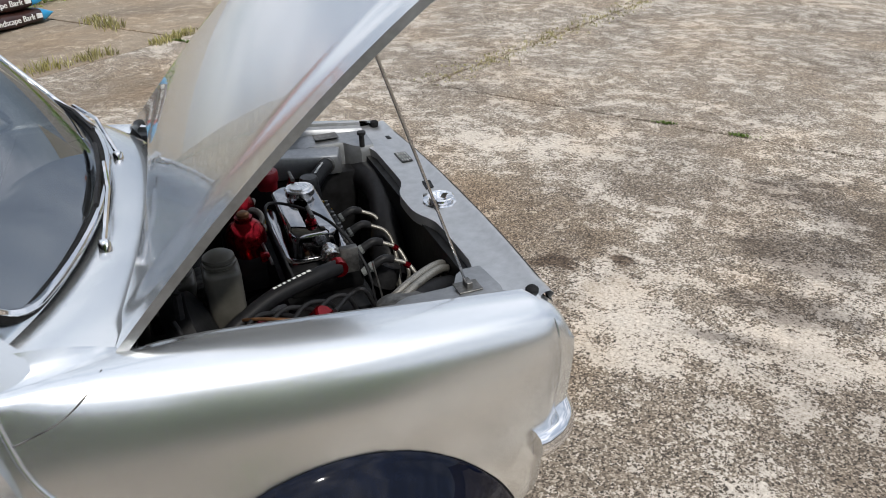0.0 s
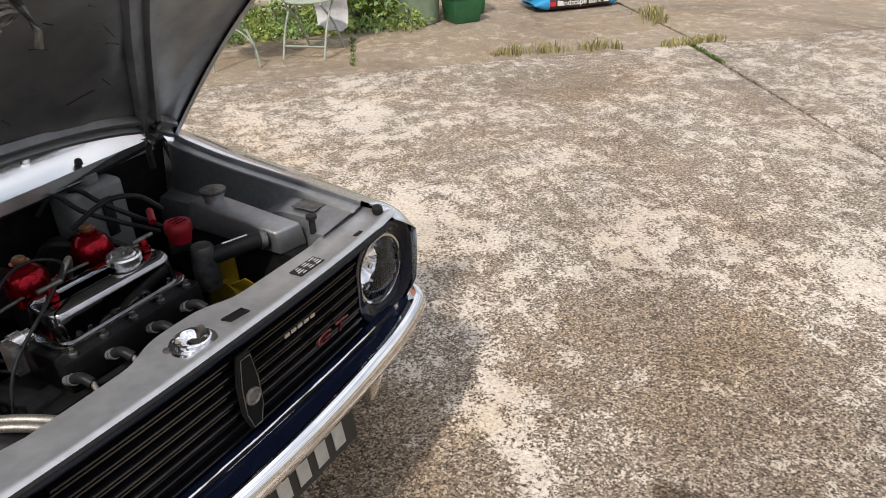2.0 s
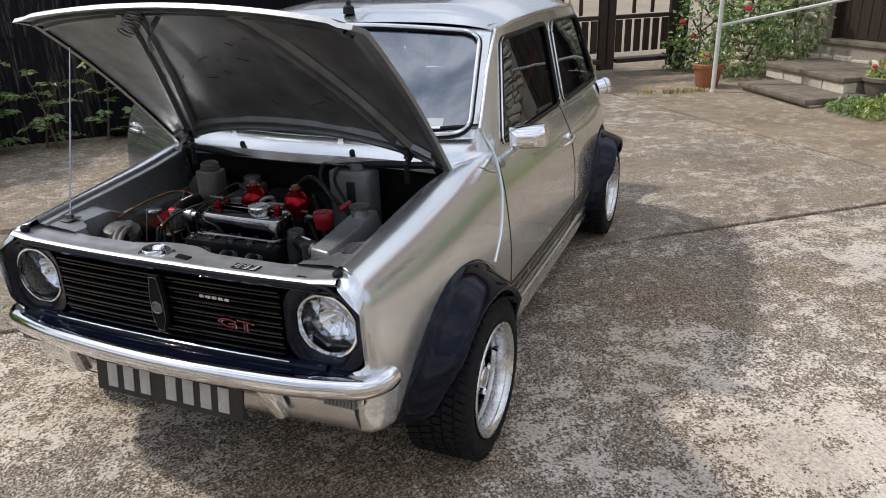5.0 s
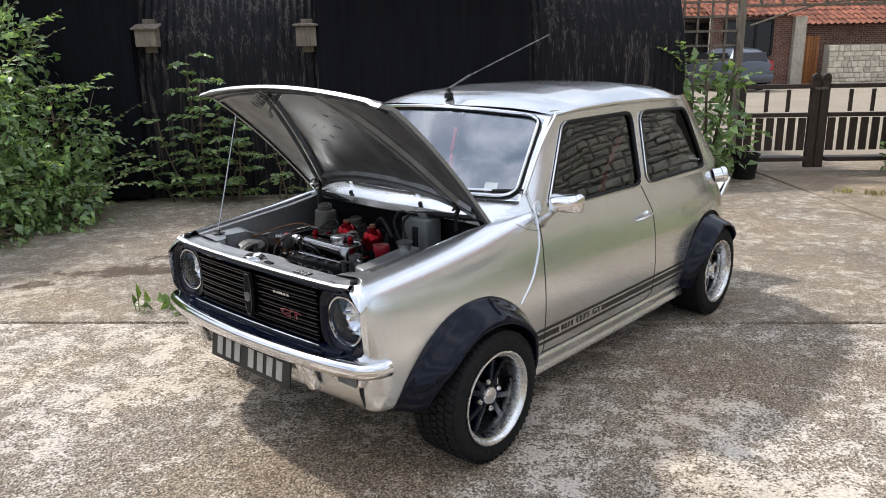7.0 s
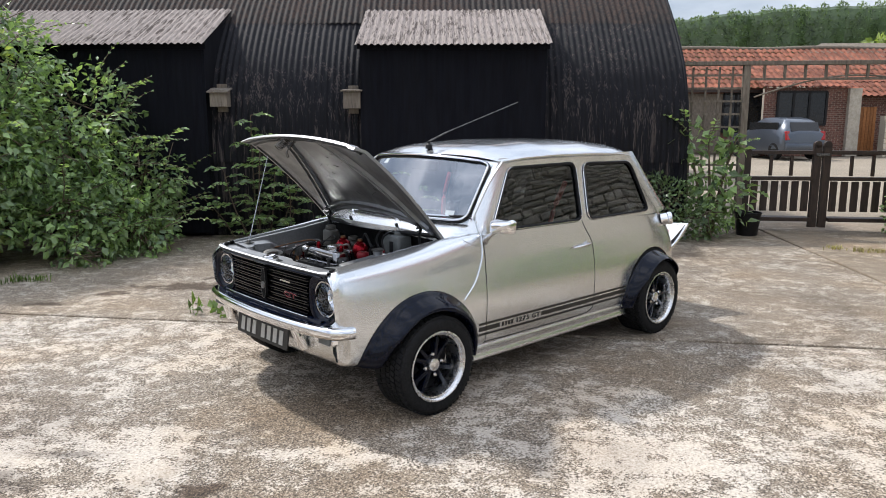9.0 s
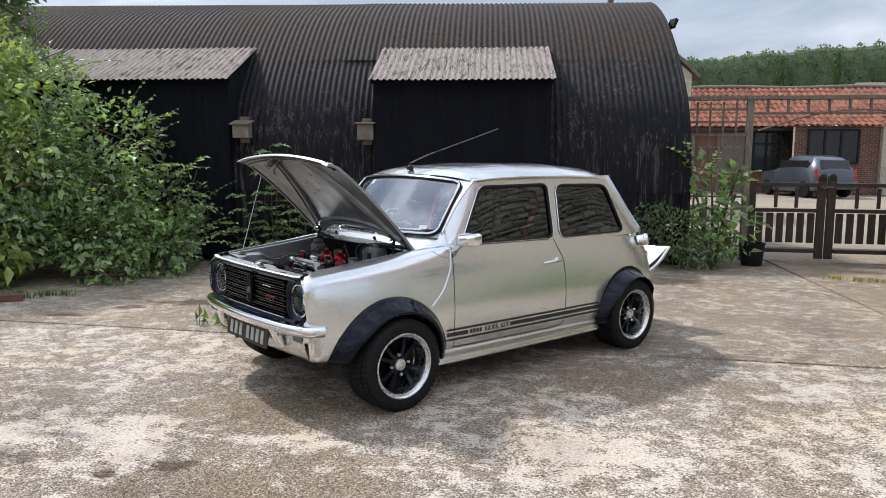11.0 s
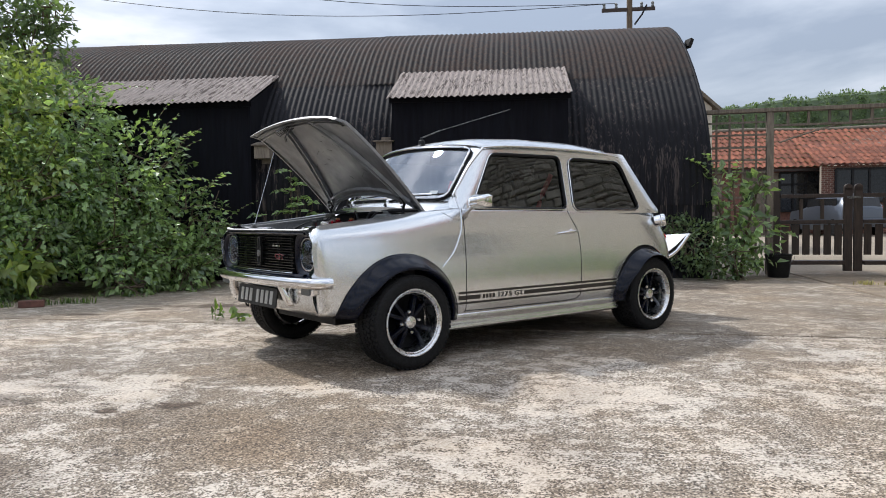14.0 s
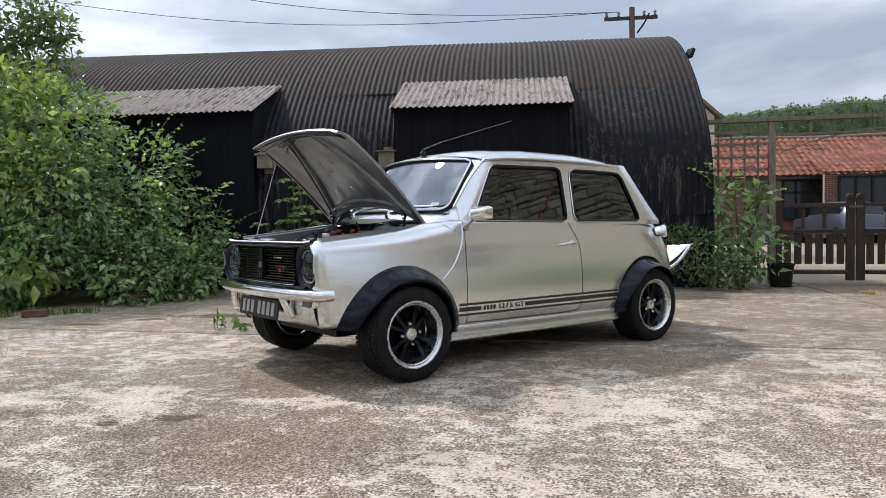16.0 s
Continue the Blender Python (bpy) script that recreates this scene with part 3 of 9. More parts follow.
LOW = next(i for i, p in enumerate(ARCH) if p[1] > 0.98)
PITCH = 0.076


def corrugated(arc, x0, x1, lift=0.0, amp=0.010, per=6, sag=0.0, seed=0):
    """A sheet bent along arc (y, z), its corrugations running down the arc."""
    n = int((x1 - x0) / PITCH * per)
    A = [Vector((0, y, z)) for y, z in arc]
    N = []
    for i in range(len(A)):
        d = A[min(i + 1, len(A) - 1)] - A[max(i - 1, 0)]
        N.append(Vector((0, -d.z, d.y)).normalized())
    rng = random.Random(seed)
    ph = rng.random() * 6
    P = np.zeros((len(A), n + 1, 3))
    for j in range(n + 1):
        x = x0 + (x1 - x0) * j / n
        w = amp * math.cos(2 * math.pi * x / PITCH) + lift + sag * math.sin(x * 1.3 + ph)
        for i in range(len(A)):
            q = A[i] + N[i] * w
            P[i, j] = (x, q.y, q.z)
    return P


def barn():
    b = thing("barn", "long arched barn of black-tarred and rusting corrugated sheet", "barn", m=BARN)
    L = -19.0
    k = 0
    x = 0.0
    widths = [2.1, 2.3, 2.3, 2.3, 2.3, 2.3, 2.3, 2.3, 2.3]
    for w in widths:
        Mesh().grid(corrugated(ARCH[CUT - 1:len(ARCH) - CUT + 1], x - w, x + 0.04, 0.012 + 0.003 * (k % 2), sag=0.004, seed=k)).make("roof_sheet", M_RUSTSHEET, b, "weathered brown corrugated roof sheet" if not k else "", smooth=60)
        k += 1
        x -= w
    x = 0.0
    for w in widths:
        Mesh().grid(corrugated(ARCH[LOW - 1:CUT + 1], x - w, x + 0.04, 0.003 * (k % 2), sag=0.004, seed=k)).make("wall_sheet", M_TARSHEET, b, "black-tarred corrugated side sheet with flaking" if k == 9 else "", smooth=60)
        k += 1
        x -= w
    Mesh().grid(corrugated(ARCH[:LOW + 1], L, 0.02, -0.012, seed=99)).make("plinth_sheet", M_TARSHEET, b, "black-tarred lower sheet", smooth=60)
    Mesh().grid(corrugated(ARCH[len(ARCH) - CUT - 1:], L, 0.02, 0, seed=5, per=3)).make("rear_sheet", M_TARSHEET, b, smooth=60)
    for xe in (-0.05, L + 0.05):
        e = Mesh()
        n = len(ARCH)
        e.add([(xe, y, z) for y, z in ARCH] + [(xe - 0.05, y, z) for y, z in ARCH], [tuple(range(n)), tuple(range(2 * n - 1, n - 1, -1))] + [(i, i + 1, n + i + 1, n + i) for i in range(n - 1)])
        e.make("end_wall", M_BLACKDOOR, b, "black boarded end wall")
    rim = Mesh()
    rim.tube([(0.03, y, z) for y, z in ARCH], 0.022, 6)
    rim.make("edge_trim", M_TARSHEET, b, smooth=60)
    # two porches: a lean-to roof over a black boarded front
    for i, (xa, xb) in enumerate(((-3.86, -1.72), (-8.9, -5.72))):
        front = -0.16
        p = part_empty("porch", b, "lean-to corrugated porch over black doors")
        sl = [(-0.33, 2.33), (0.3, 2.60), (0.98, 2.90)]
        Mesh().grid(corrugated(sl, xa - 0.06, xb + 0.06, 0.02, amp=0.011, sag=0.008, seed=40 + i)).make("porch_roof", M_PORCHSHEET, p, "grey weathered corrugated roof", smooth=60, thick=0.002)
        Mesh().grid(corrugated([(front, 0.06), (front, 1.2), (front, 2.40)], xa, xb, 0.0, amp=0.0012, sag=0.006, seed=60 + i)).make("porch_front", M_BLACKDOOR, p, "black painted sheet doors", smooth=60, thick=0.004)
        for xs in (xa, xb):
            s = Mesh()
            s.prism([(front, 0.05), (0.12, 0.05), (0.95, 2.84), (front, 2.36)], xs - 0.02, xs + 0.02, Matrix(((0, 0, 1, 0), (1, 0, 0, 0), (0, 1, 0, 0), (0, 0, 0, 1))))
            s.make("porch_side", M_BLACKDOOR, p)
        t = Mesh()
        t.box(xa - 0.05, xb + 0.05, front - 0.035, front - 0.006, 2.30, 2.37)
        t.make("porch_beam", M_BLACKDOOR, p, bevel=0.004)
    return b


def part_empty(name, parent, label=""):
    ob = new(name)
    ob.empty_display_size = 0.1
    ob.parent = parent
    if label:
        ob["label"] = label
    return ob


barn()


def nest_box(m, lean):
    b = thing("nest_box", "weathered grey wooden nest box fixed to the barn", "nest box", "nest boxes on the barn", m=m)
    body = Mesh()
    body.box(-0.10, 0.10, -0.17, 0.0, 0.0, 0.20)
    body.make("body", M_GREYWOOD, b, bevel=0.004)
    r = Mesh()
    r.box(-0.125, 0.125, -0.21, 0.01, 0.0, 0.018, pose(0, 0, 0.215, lean))
    r.make("lid", M_GREYWOOD, b, bevel=0.003)
    bk = Mesh()
    bk.box(-0.06, 0.06, 0.0, 0.02, -0.06, 0.28)
    bk.make("back_board", M_GREYWOOD, b, bevel=0.003)
    return b


nest_box(BARN @ pose(-5.55, -0.02, 1.62, 0, 0, 0), 14)
nest_box(BARN @ pose(-3.98, -0.02, 1.60, 0, 0, 0), 4)


def flood_lamp():
    b = thing("flood_lamp", "black outdoor flood lamp on the barn end", "lamp", m=BARN @ pose(0.10, 1.70, 3.27, 0, 0, 20) @ Matrix.Diagonal((0.7, 0.7, 0.7, 1)))
    br = Mesh()
    br.tube([(-0.10, 0, -0.05), (0, 0, 0), (0.04, 0, 0.05)], 0.012, 6)
    br.make("bracket", M_BLACK, b)
    h = Mesh()
    h.box(-0.02, 0.06, -0.11, 0.11, 0.04, 0.24, pose(0, 0, 0, 0, 22, 0))
    h.make("housing", M_BLACK, b, bevel=0.008)
    g = Mesh()
    g.box(0.061, 0.066, -0.09, 0.09, 0.06, 0.22, pose(0, 0, 0, 0, 22, 0))
    g.make("lens", M_DARKGLASS, b)


flood_lamp()

# the fence line runs on from the barn end
FENCE = YARD @ pose(3.34, 5.98, 0, 0, 0, -4.5)


def plank(me, a, b, w, d, up=(0, 1, 0)):
    """A squared timber from a to b, w wide and d deep."""
    a, b = Vector(a), Vector(b)
    t = (b - a).normalized()
    s = t.cross(Vector(up)).normalized()
    u = s.cross(t)
    me.add([p + s * (w / 2) * i + u * (d / 2) * j for p in (a, b) for i, j in ((-1, -1), (1, -1), (1, 1), (-1, 1))],
           [(3, 2, 1, 0), (4, 5, 6, 7), (0, 1, 5, 4), (1, 2, 6, 5), (2, 3, 7, 6), (3, 0, 4, 7)])


def trellis():
    f = thing("trellis_screen", "weathered grey timber trellis with a top beam", "trellis", m=FENCE)
    for x in (0.0, 0.83):
        m = Mesh()
        plank(m, (x, 0, 0), (x, 0, 2.14), 0.085 if x else 0.06, 0.09)
        m.make("post", M_GREYWOOD, f, bevel=0.004)
    m = Mesh()
    plank(m, (-0.05, 0, 2.165), (5.2, 0, 2.165), 0.05, 0.12)
    m.make("beam", M_GREYWOOD, f, bevel=0.004)
    m = Mesh()
    plank(m, (0.86, 0, 1.965), (5.2, 0, 1.965), 0.03, 0.035)
    m.make("lower_rail", M_GREYWOOD, f, bevel=0.003)
    for i in range(1, 5):
        m = Mesh()
        plank(m, (0.83 * i / 5, 0.012, 0.15), (0.83 * i / 5, 0.012, 2.12), 0.026, 0.014)
        m.make("lattice_upright", M_GREYWOOD, f)
    for i in range(12):
        m = Mesh()
        plank(m, (0.0, -0.008, 0.20 + 0.165 * i), (0.83, -0.008, 0.20 + 0.165 * i), 0.026, 0.014)
        m.make("lattice_rail", M_GREYWOOD, f)
    for i in range(17):
        m = Mesh()
        plank(m, (1.05 + 0.25 * i, 0, 1.98), (1.05 + 0.25 * i, 0, 2.14), 0.03, 0.03)
        m.make("strut", M_GREYWOOD, f)
    arch = Mesh()
    arch.tube([(0.95 + 2.5 * t, 0.03, 1.74 + 0.27 * math.sin(math.pi * t)) for t in [i / 20 for i in range(21)]], 0.012, 6)
    arch.make("arch_rail", M_GREYWOOD, f)
    return f


trellis()


def gate_leaf(m, x0, x1, hinge):
    g = thing("gate", "dark brown stained timber gate with upright slats", "gate", "pair of yard gates", m=m)
    for x in (x0 + 0.05, x1 - 0.05):
        tall = 1.13 if abs(x - hinge) > 0.3 else 1.10
        s = Mesh()
        plank(s, (x, 0, 0.05), (x, 0, tall), 0.10, 0.06)
        if tall > 1.11:
            s.lathe([(0.05, -0.03), (0.05, 0.03)], Matrix.Translation((x, 0, tall)) @ pose(0, 0, 0, 90), 16)
        s.make("stile", M_DARKWOOD, g, bevel=0.006)
    for z, h in ((0.16, 0.20), (0.69, 0.075), (1.03, 0.085)):
        r = Mesh()
        plank(r, (x0 + 0.1, 0, z), (x1 - 0.1, 0, z), 0.05, h, (0, 1, 0))
        r.make("rail", M_DARKWOOD, g, bevel=0.005)
    n = 6
    for i in range(n):
        x = x0 + 0.1 + (x1 - x0 - 0.2) * (i + 0.5) / n
        s = Mesh()
        s.box(x - 0.044, x + 0.044, -0.012, 0.012, 0.26, 0.655)
        s.make("slat", M_DARKWOOD, g, bevel=0.003, segs=1)
    for i in range(1, 3):
        x = x0 + 0.1 + (x1 - x0 - 0.2) * i / 3
        s = Mesh()
        s.box(x - 0.022, x + 0.022, -0.012, 0.012, 0.725, 0.99)
        s.make("slat", M_DARKWOOD, g, bevel=0.003, segs=1)
    return g


gate_leaf(FENCE, 0.86, 1.83, 0.86)
gate_leaf(FENCE, 1.85, 2.84, 2.84)
latch = thing("gate_latch", "small galvanised latch on the gates", "latch", m=FENCE)
lm = Mesh()
lm.box(1.76, 1.92, -0.045, -0.031, 0.99, 1.02)
lm.make("bar", M_CASTALU, latch, bevel=0.002)
lm = Mesh()
lm.lathe([(0.02, 0), (0.02, 0.02)], Matrix.Translation((1.80, -0.032, 1.0)) @ pose(0, 0, 0, 90), 12)
lm.make("knob", M_CASTALU, latch)
gp = Mesh()
plank(gp, (2.93, 0, -0.05), (2.93, 0, 1.22), 0.12, 0.12)
tagged(gp.make("gate_post", M_DARKWOOD, bevel=0.008), "dark brown stained timber gate post", "post").matrix_world = FENCE


def rubble_wall(name, label, m, x0, x1, z1, thick=0.35, holes=(), seed=1, course=(0.09, 0.20), length=(0.14, 0.46), mat_stone=None, mat_bed=None, z0=0.0, limit=300):
    """A wall along the local x whose face looks to -y: a mortar core with openings and single stones set proud of it."""
    w = thing(name, label, "wall", kind="structure", m=m)
    core = Mesh()
    xs = sorted({x0, x1, *[h[0] for h in holes], *[h[1] for h in holes]})
    zs = sorted({z0 - 0.2, z1, *[h[2] for h in holes if h[2] > z0], *[h[3] for h in holes]})
    for a, b in zip(xs, xs[1:]):
        for c, d in zip(zs, zs[1:]):
            if not any(h[0] <= (a + b) / 2 <= h[1] and h[2] <= (c + d) / 2 <= h[3] for h in holes):
                core.box(a, b, 0, thick, c, d)
    core.make("mortar_core", mat_bed or M_MORTAR, w, weld=0.0005)
    rng = random.Random(seed)
    stones, z = [], z0
    while z < z1 - 0.03:
        h = min(rng.uniform(*course), z1 - z)
        x = x0 + rng.uniform(-0.1, 0)
        while x < x1 - 0.02:
            l = rng.uniform(*length)
            a, b = max(x, x0), min(x + l, x1)
            if b - a > 0.05 and not any(h_[0] - 0.02 < b and a < h_[1] + 0.02 and h_[2] - 0.02 < z + h and z < h_[3] + 0.02 for h_ in holes):
                stones.append((a, b, z + rng.uniform(-0.012, 0.012), z + h + rng.uniform(-0.012, 0.012), rng.random()))
            x += l
        z += h
    rest = Mesh()
    for i, (a, b, c, d, r) in enumerate(stones):
        g = 0.008
        me = rest if i >= limit else Mesh()
        o = 0.014 + 0.018 * r
        j = [rng.uniform(-0.010, 0.010) for _ in range(8)]
        k = 0.009
        v = [(a + g + j[0], 0.01, c + g + j[1]), (b - g + j[2], 0.01, c + g + j[3]), (b - g + j[4], 0.01, d - g + j[5]), (a + g + j[6], 0.01, d - g + j[7])]
        v += [(v[0][0] + k, -o + j[1], v[0][2] + k), (v[1][0] - k, -o + j[4], v[1][2] + k), (v[2][0] - k, -o - j[3], v[2][2] - k), (v[3][0] + k, -o + j[6], v[3][2] - k)]
        q = 0.022
        v += [(v[4][0] + q, v[4][1] - 0.006, v[4][2] + q * 0.8), (v[5][0] - q, v[5][1] - 0.007, v[5][2] + q * 0.8), (v[6][0] - q, v[6][1] - 0.005, v[6][2] - q * 0.8), (v[7][0] + q, v[7][1] - 0.007, v[7][2] - q * 0.8)]
        me.add(v, [(0, 1, 5, 4), (1, 2, 6, 5), (2, 3, 7, 6), (3, 0, 4, 7), (4, 5, 9, 8), (5, 6, 10, 9), (6, 7, 11, 10), (7, 4, 8, 11), (8, 9, 10, 11)])
        if i < limit:
            me.make("stone", mat_stone or M_STONE, w, smooth=75)
    if rest.v:
        tagged(rest.make("stonework", mat_stone or M_STONE, w), kind="stuff")
    return w


# the house: its front runs along the yard's second axis and faces the yard
HOUSE = YARD @ pose(7.05, -9.5, 0, 0, 0, 90)


def house():
    w = rubble_wall("wall_house", "pale limestone rubble house wall with a dark door", HOUSE @ Matrix.Diagonal((1, -1, 1, 1)), 6.7, 15.6, 4.6, 0.5, ((12.85, 13.70, 0.42, 2.55), (8.0, 9.2, 1.3, 2.6)), 3, (0.065, 0.145), (0.10, 0.33))
    return w


house()


# ---- the car: x back from the front axle, y to its own right, z up ----
CAR = thing("car", "classic silver two-door small car, bonnet and boot open, black wide arches", "car")

PLAN = smoothpath([(-0.522, 0.550, 0), (-0.515, 0.590, 0), (-0.485, 0.622, 0), (-0.43, 0.640, 0), (-0.30, 0.656, 0), (-0.1, 0.676, 0), (0.15, 0.691, 0), (0.5, 0.700, 0), (1.2, 0.704, 0), (1.87, 0.699, 0),
                   (2.18, 0.682, 0), (2.36, 0.655, 0), (2.46, 0.615, 0), (2.52, 0.55, 0), (2.545, 0.42, 0), (2.555, 0.2, 0), (2.558, 0.0, 0)], 40)
SEC_X = [-0.53, -0.40, 0.0, 0.22, 0.46, 2.07, 2.56]
SECS = [
    [(0.060, 0.300), (0.035, 0.308), (0.018, 0.340), (0.008, 0.41), (0.0, 0.49), (0.0, 0.56), (0.002, 0.62), (0.006, 0.668), (0.014, 0.705), (0.030, 0.735), (0.056, 0.754), (0.080, 0.762), (0.098, 0.764)],
    [(0.045, 0.300), (0.022, 0.310), (0.010, 0.345), (0.003, 0.42), (0.0, 0.50), (0.002, 0.57), (0.006, 0.632), (0.013, 0.680), (0.025, 0.720), (0.046, 0.750), (0.075, 0.768), (0.098, 0.775), (0.112, 0.777)],
    [(0.022, 0.245), (0.014, 0.272), (0.007, 0.32), (0.001, 0.42), (0.0, 0.50), (0.004, 0.58), (0.012, 0.65), (0.022, 0.705), (0.040, 0.755), (0.066, 0.791), (0.102, 0.811), (0.132, 0.819), (0.150, 0.818)],
    [(0.022, 0.245), (0.012, 0.272), (0.005, 0.32), (0.0, 0.42), (0.0, 0.50), (0.005, 0.58), (0.014, 0.65), (0.025, 0.715), (0.042, 0.772), (0.066, 0.813), (0.098, 0.837), (0.124, 0.844), (0.142, 0.842)],
    [(0.022, 0.245), (0.013, 0.272), (0.006, 0.32), (0.0, 0.42), (0.0, 0.50), (0.006, 0.58), (0.016, 0.65), (0.028, 0.72), (0.044, 0.78), (0.056, 0.818), (0.062, 0.838), (0.068, 0.850), (0.078, 0.858)],
    [(0.022, 0.250), (0.013, 0.276), (0.006, 0.32), (0.0, 0.42), (0.0, 0.50), (0.006, 0.58), (0.016, 0.65), (0.028, 0.72), (0.046, 0.78), (0.060, 0.815), (0.070, 0.832), (0.080, 0.845), (0.092, 0.850)],
    [(0.060, 0.24), (0.040, 0.28), (0.018, 0.34), (0.004, 0.42), (0.0, 0.50), (0.012, 0.58), (0.034, 0.65), (0.064, 0.71), (0.100, 0.765), (0.130, 0.80), (0.150, 0.82), (0.165, 0.83), (0.180, 0.835)],
]
SA = np.array(SECS)


def section(x):
    """The body's section at x as (inset, height) rows, smoothly blended between stations."""
    x = min(max(x, SEC_X[0]), SEC_X[-1])
    i = min(max(int(np.searchsorted(SEC_X, x)) - 1, 0), len(SEC_X) - 2)

    def slope(k):
        lo, hi = max(k - 1, 0), min(k + 1, len(SEC_X) - 1)
        return (SA[hi] - SA[lo]) / (SEC_X[hi] - SEC_X[lo])

    h = SEC_X[i + 1] - SEC_X[i]
    t = (x - SEC_X[i]) / h
    m0, m1 = slope(i), slope(i + 1)
    if h > 1.0:
        m0, m1 = m0 * 0, m1 * 0
    s = SA[i] * (2 * t ** 3 - 3 * t * t + 1) + m0 * h * (t ** 3 - 2 * t * t + t) + SA[i + 1] * (3 * t * t - 2 * t ** 3) + m1 * h * (t ** 3 - t * t)
    return [(p.x, p.y) for p in smoothpath([(a, b, 0) for a, b in s], 4)]


def side_grid(side):
    P = np.zeros((len(PLAN), 49, 3))
    for i, p in enumerate(PLAN):
        d = PLAN[min(i + 1, len(PLAN) - 1)] - PLAN[max(i - 1, 0)]
        n = Vector((-d.y, d.x, 0)).normalized()
        for j, (a, z) in enumerate(section(p.x)):
            x, y = p.x - n.x * a, p.y - n.y * a
            # the nose leans forward at its top, and stops short round the lamp panel
            f = min(1, max(0, (-0.30 - x) / 0.2))
            x += 0.028 * f * f * min(1.6, max(0, (0.76 - z) / 0.22))
            w = min(1, max(0, (z - 0.505) / 0.03)) * min(1, max(0, (0.738 - z) / 0.05))
            if p.x < -0.40 and p.y < 0.622 and y < 0.612:
                y = lerp(y, 0.612, w)
            P[i, j] = (x, y * side, z)
    return P


SIDE = side_grid(-1)


def side_y(x, z):
    """The half width of the lower body at x and z."""
    i = int(np.argmin(np.abs(SIDE[:, 16, 0] - x) + (np.abs(SIDE[:, 16, 1]) < 0.5) * 9))
    col = SIDE[i]
    return float(np.interp(z, col[:, 2], -col[:, 1]))


def trimmed(P, holes, ax=(0, 2)):
    """A grid with the faces inside each outline left out, and the rim drawn onto the outline."""
    P = P.copy()
    r, c = P.shape[:2]
    ins = np.zeros((r, c), bool)
    for poly in holes:
        for i in range(r):
            for j in range(c):
                if not ins[i, j] and in_poly(P[i, j, ax[0]], P[i, j, ax[1]], poly):
                    ins[i, j] = True
    keep = np.ones((r - 1, c - 1), bool)
    for i in range(r - 1):
        for j in range(c - 1):
            if ins[i:i + 2, j:j + 2].sum() >= 2:
                keep[i, j] = False
    for i in range(r):
        for j in range(c):
            near = keep[max(i - 1, 0):i + 1, max(j - 1, 0):j + 1]
            if near.size and near.any() and (not near.all()):
                best = min(((nearest_on(P[i, j, ax[0]], P[i, j, ax[1]], poly)) for poly in holes), key=lambda q: (q[0] - P[i, j, ax[0]]) ** 2 + (q[1] - P[i, j, ax[1]]) ** 2)
                if (best[0] - P[i, j, ax[0]]) ** 2 + (best[1] - P[i, j, ax[1]]) ** 2 < 0.03 ** 2:
                    P[i, j, ax[0]], P[i, j, ax[1]] = best
    return P, keep


RW = 0.252
WB = 2.08
ARCHES = [[(cx_ + 0.335 * math.cos(a), 0.262 + 0.335 * math.sin(a)) for a in [math.pi * 2 * i / 48 for i in range(48)]] for cx_ in (0.0, WB)]
body = part_empty("body", CAR, "silver metallic body shell")
DOOR_LINE = [(0.450, 0.855), (0.446, 0.80), (0.430, 0.60), (0.428, 0.295), (0.46, 0.270), (0.9, 0.266), (1.29, 0.266), (1.375, 0.286), (1.392, 0.335), (1.392, 0.66), (1.378, 0.73), (1.345, 0.80), (1.333, 0.855)]
for side in (-1, 1):
    P, keep = trimmed(side_grid(side), ARCHES + ([[(x, z + (0.02 if z > 0.85 else 0)) for x, z in [(0.500, 0.855), (0.490, 0.60), (0.485, 0.295)] + DOOR_LINE[4:]]] if side == 1 else []))
    Mesh().grid(P, keep).make("side_panel", M_PAINT, body, "silver metallic wing, door and quarter panel" if side < 0 else "", smooth=50)
    # sill under the door
    s = Mesh()
    s.grid([[(x, side * (side_y(x, 0.25) - dy), z) for x in np.linspace(0.30, 1.78, 24)] for dy, z in ((0.0, 0.256), (-0.007, 0.250), (-0.009, 0.236), (0.000, 0.222), (0.002, 0.205), (-0.003, 0.196), (-0.003, 0.176), (0.012, 0.164), (0.12, 0.160))])
    s.make("sill", M_PAINT, body, smooth=50)
    # drip seam of the front wing
    q = [(0.440, 0.835), (0.433, 0.795), (0.420, 0.742), (0.397, 0.694), (0.345, 0.610), (0.262, 0.530)]
    s = Mesh()
    s.tube(smoothpath([(0.442, side * 0.586, 0.945), (0.440, side * 0.602, 0.900), (0.441, side * 0.626, 0.862)] + [(x, side * (side_y(x, z) + 0.001), z) for x, z in q], 6), 0.0046, 8)
    s.make("wing_seam", M_PAINT, body, smooth=60)
    s = Mesh()
    s.tube(smoothpath([(x, side * side_y(x, z), z) for x, z in ((0.300, 0.846), (0.327, 0.827), (0.369, 0.804), (0.428, 0.789))], 5), 0.0013, 6)
    s.make("panel_joint", M_CASTALU, body, smooth=60)
    if side < 0:
        s = Mesh()
        path = [(p.x, p.y) for p in smoothpath([(a, b, 0) for a, b in DOOR_LINE], 5)]
        s.tube([(x, side * (side_y(x, z) - 0.0005), z) for x, z in path], 0.0028, 6)
        s.make("door_gap", M_BLACK, body, "dark shut line round the door")
floorpan = Mesh()
floorpan.box(0.30, 2.48, -0.60, 0.60, 0.165, 0.215)
floorpan.box(-0.24, 0.30, -0.36, 0.36, 0.215, 0.275)
floorpan.make("floor_pan", M_BLACK, body, bevel=0.004)

# front: valance, grille, lamps
fv = Mesh()
ys = np.linspace(-0.56, 0.56, 41)


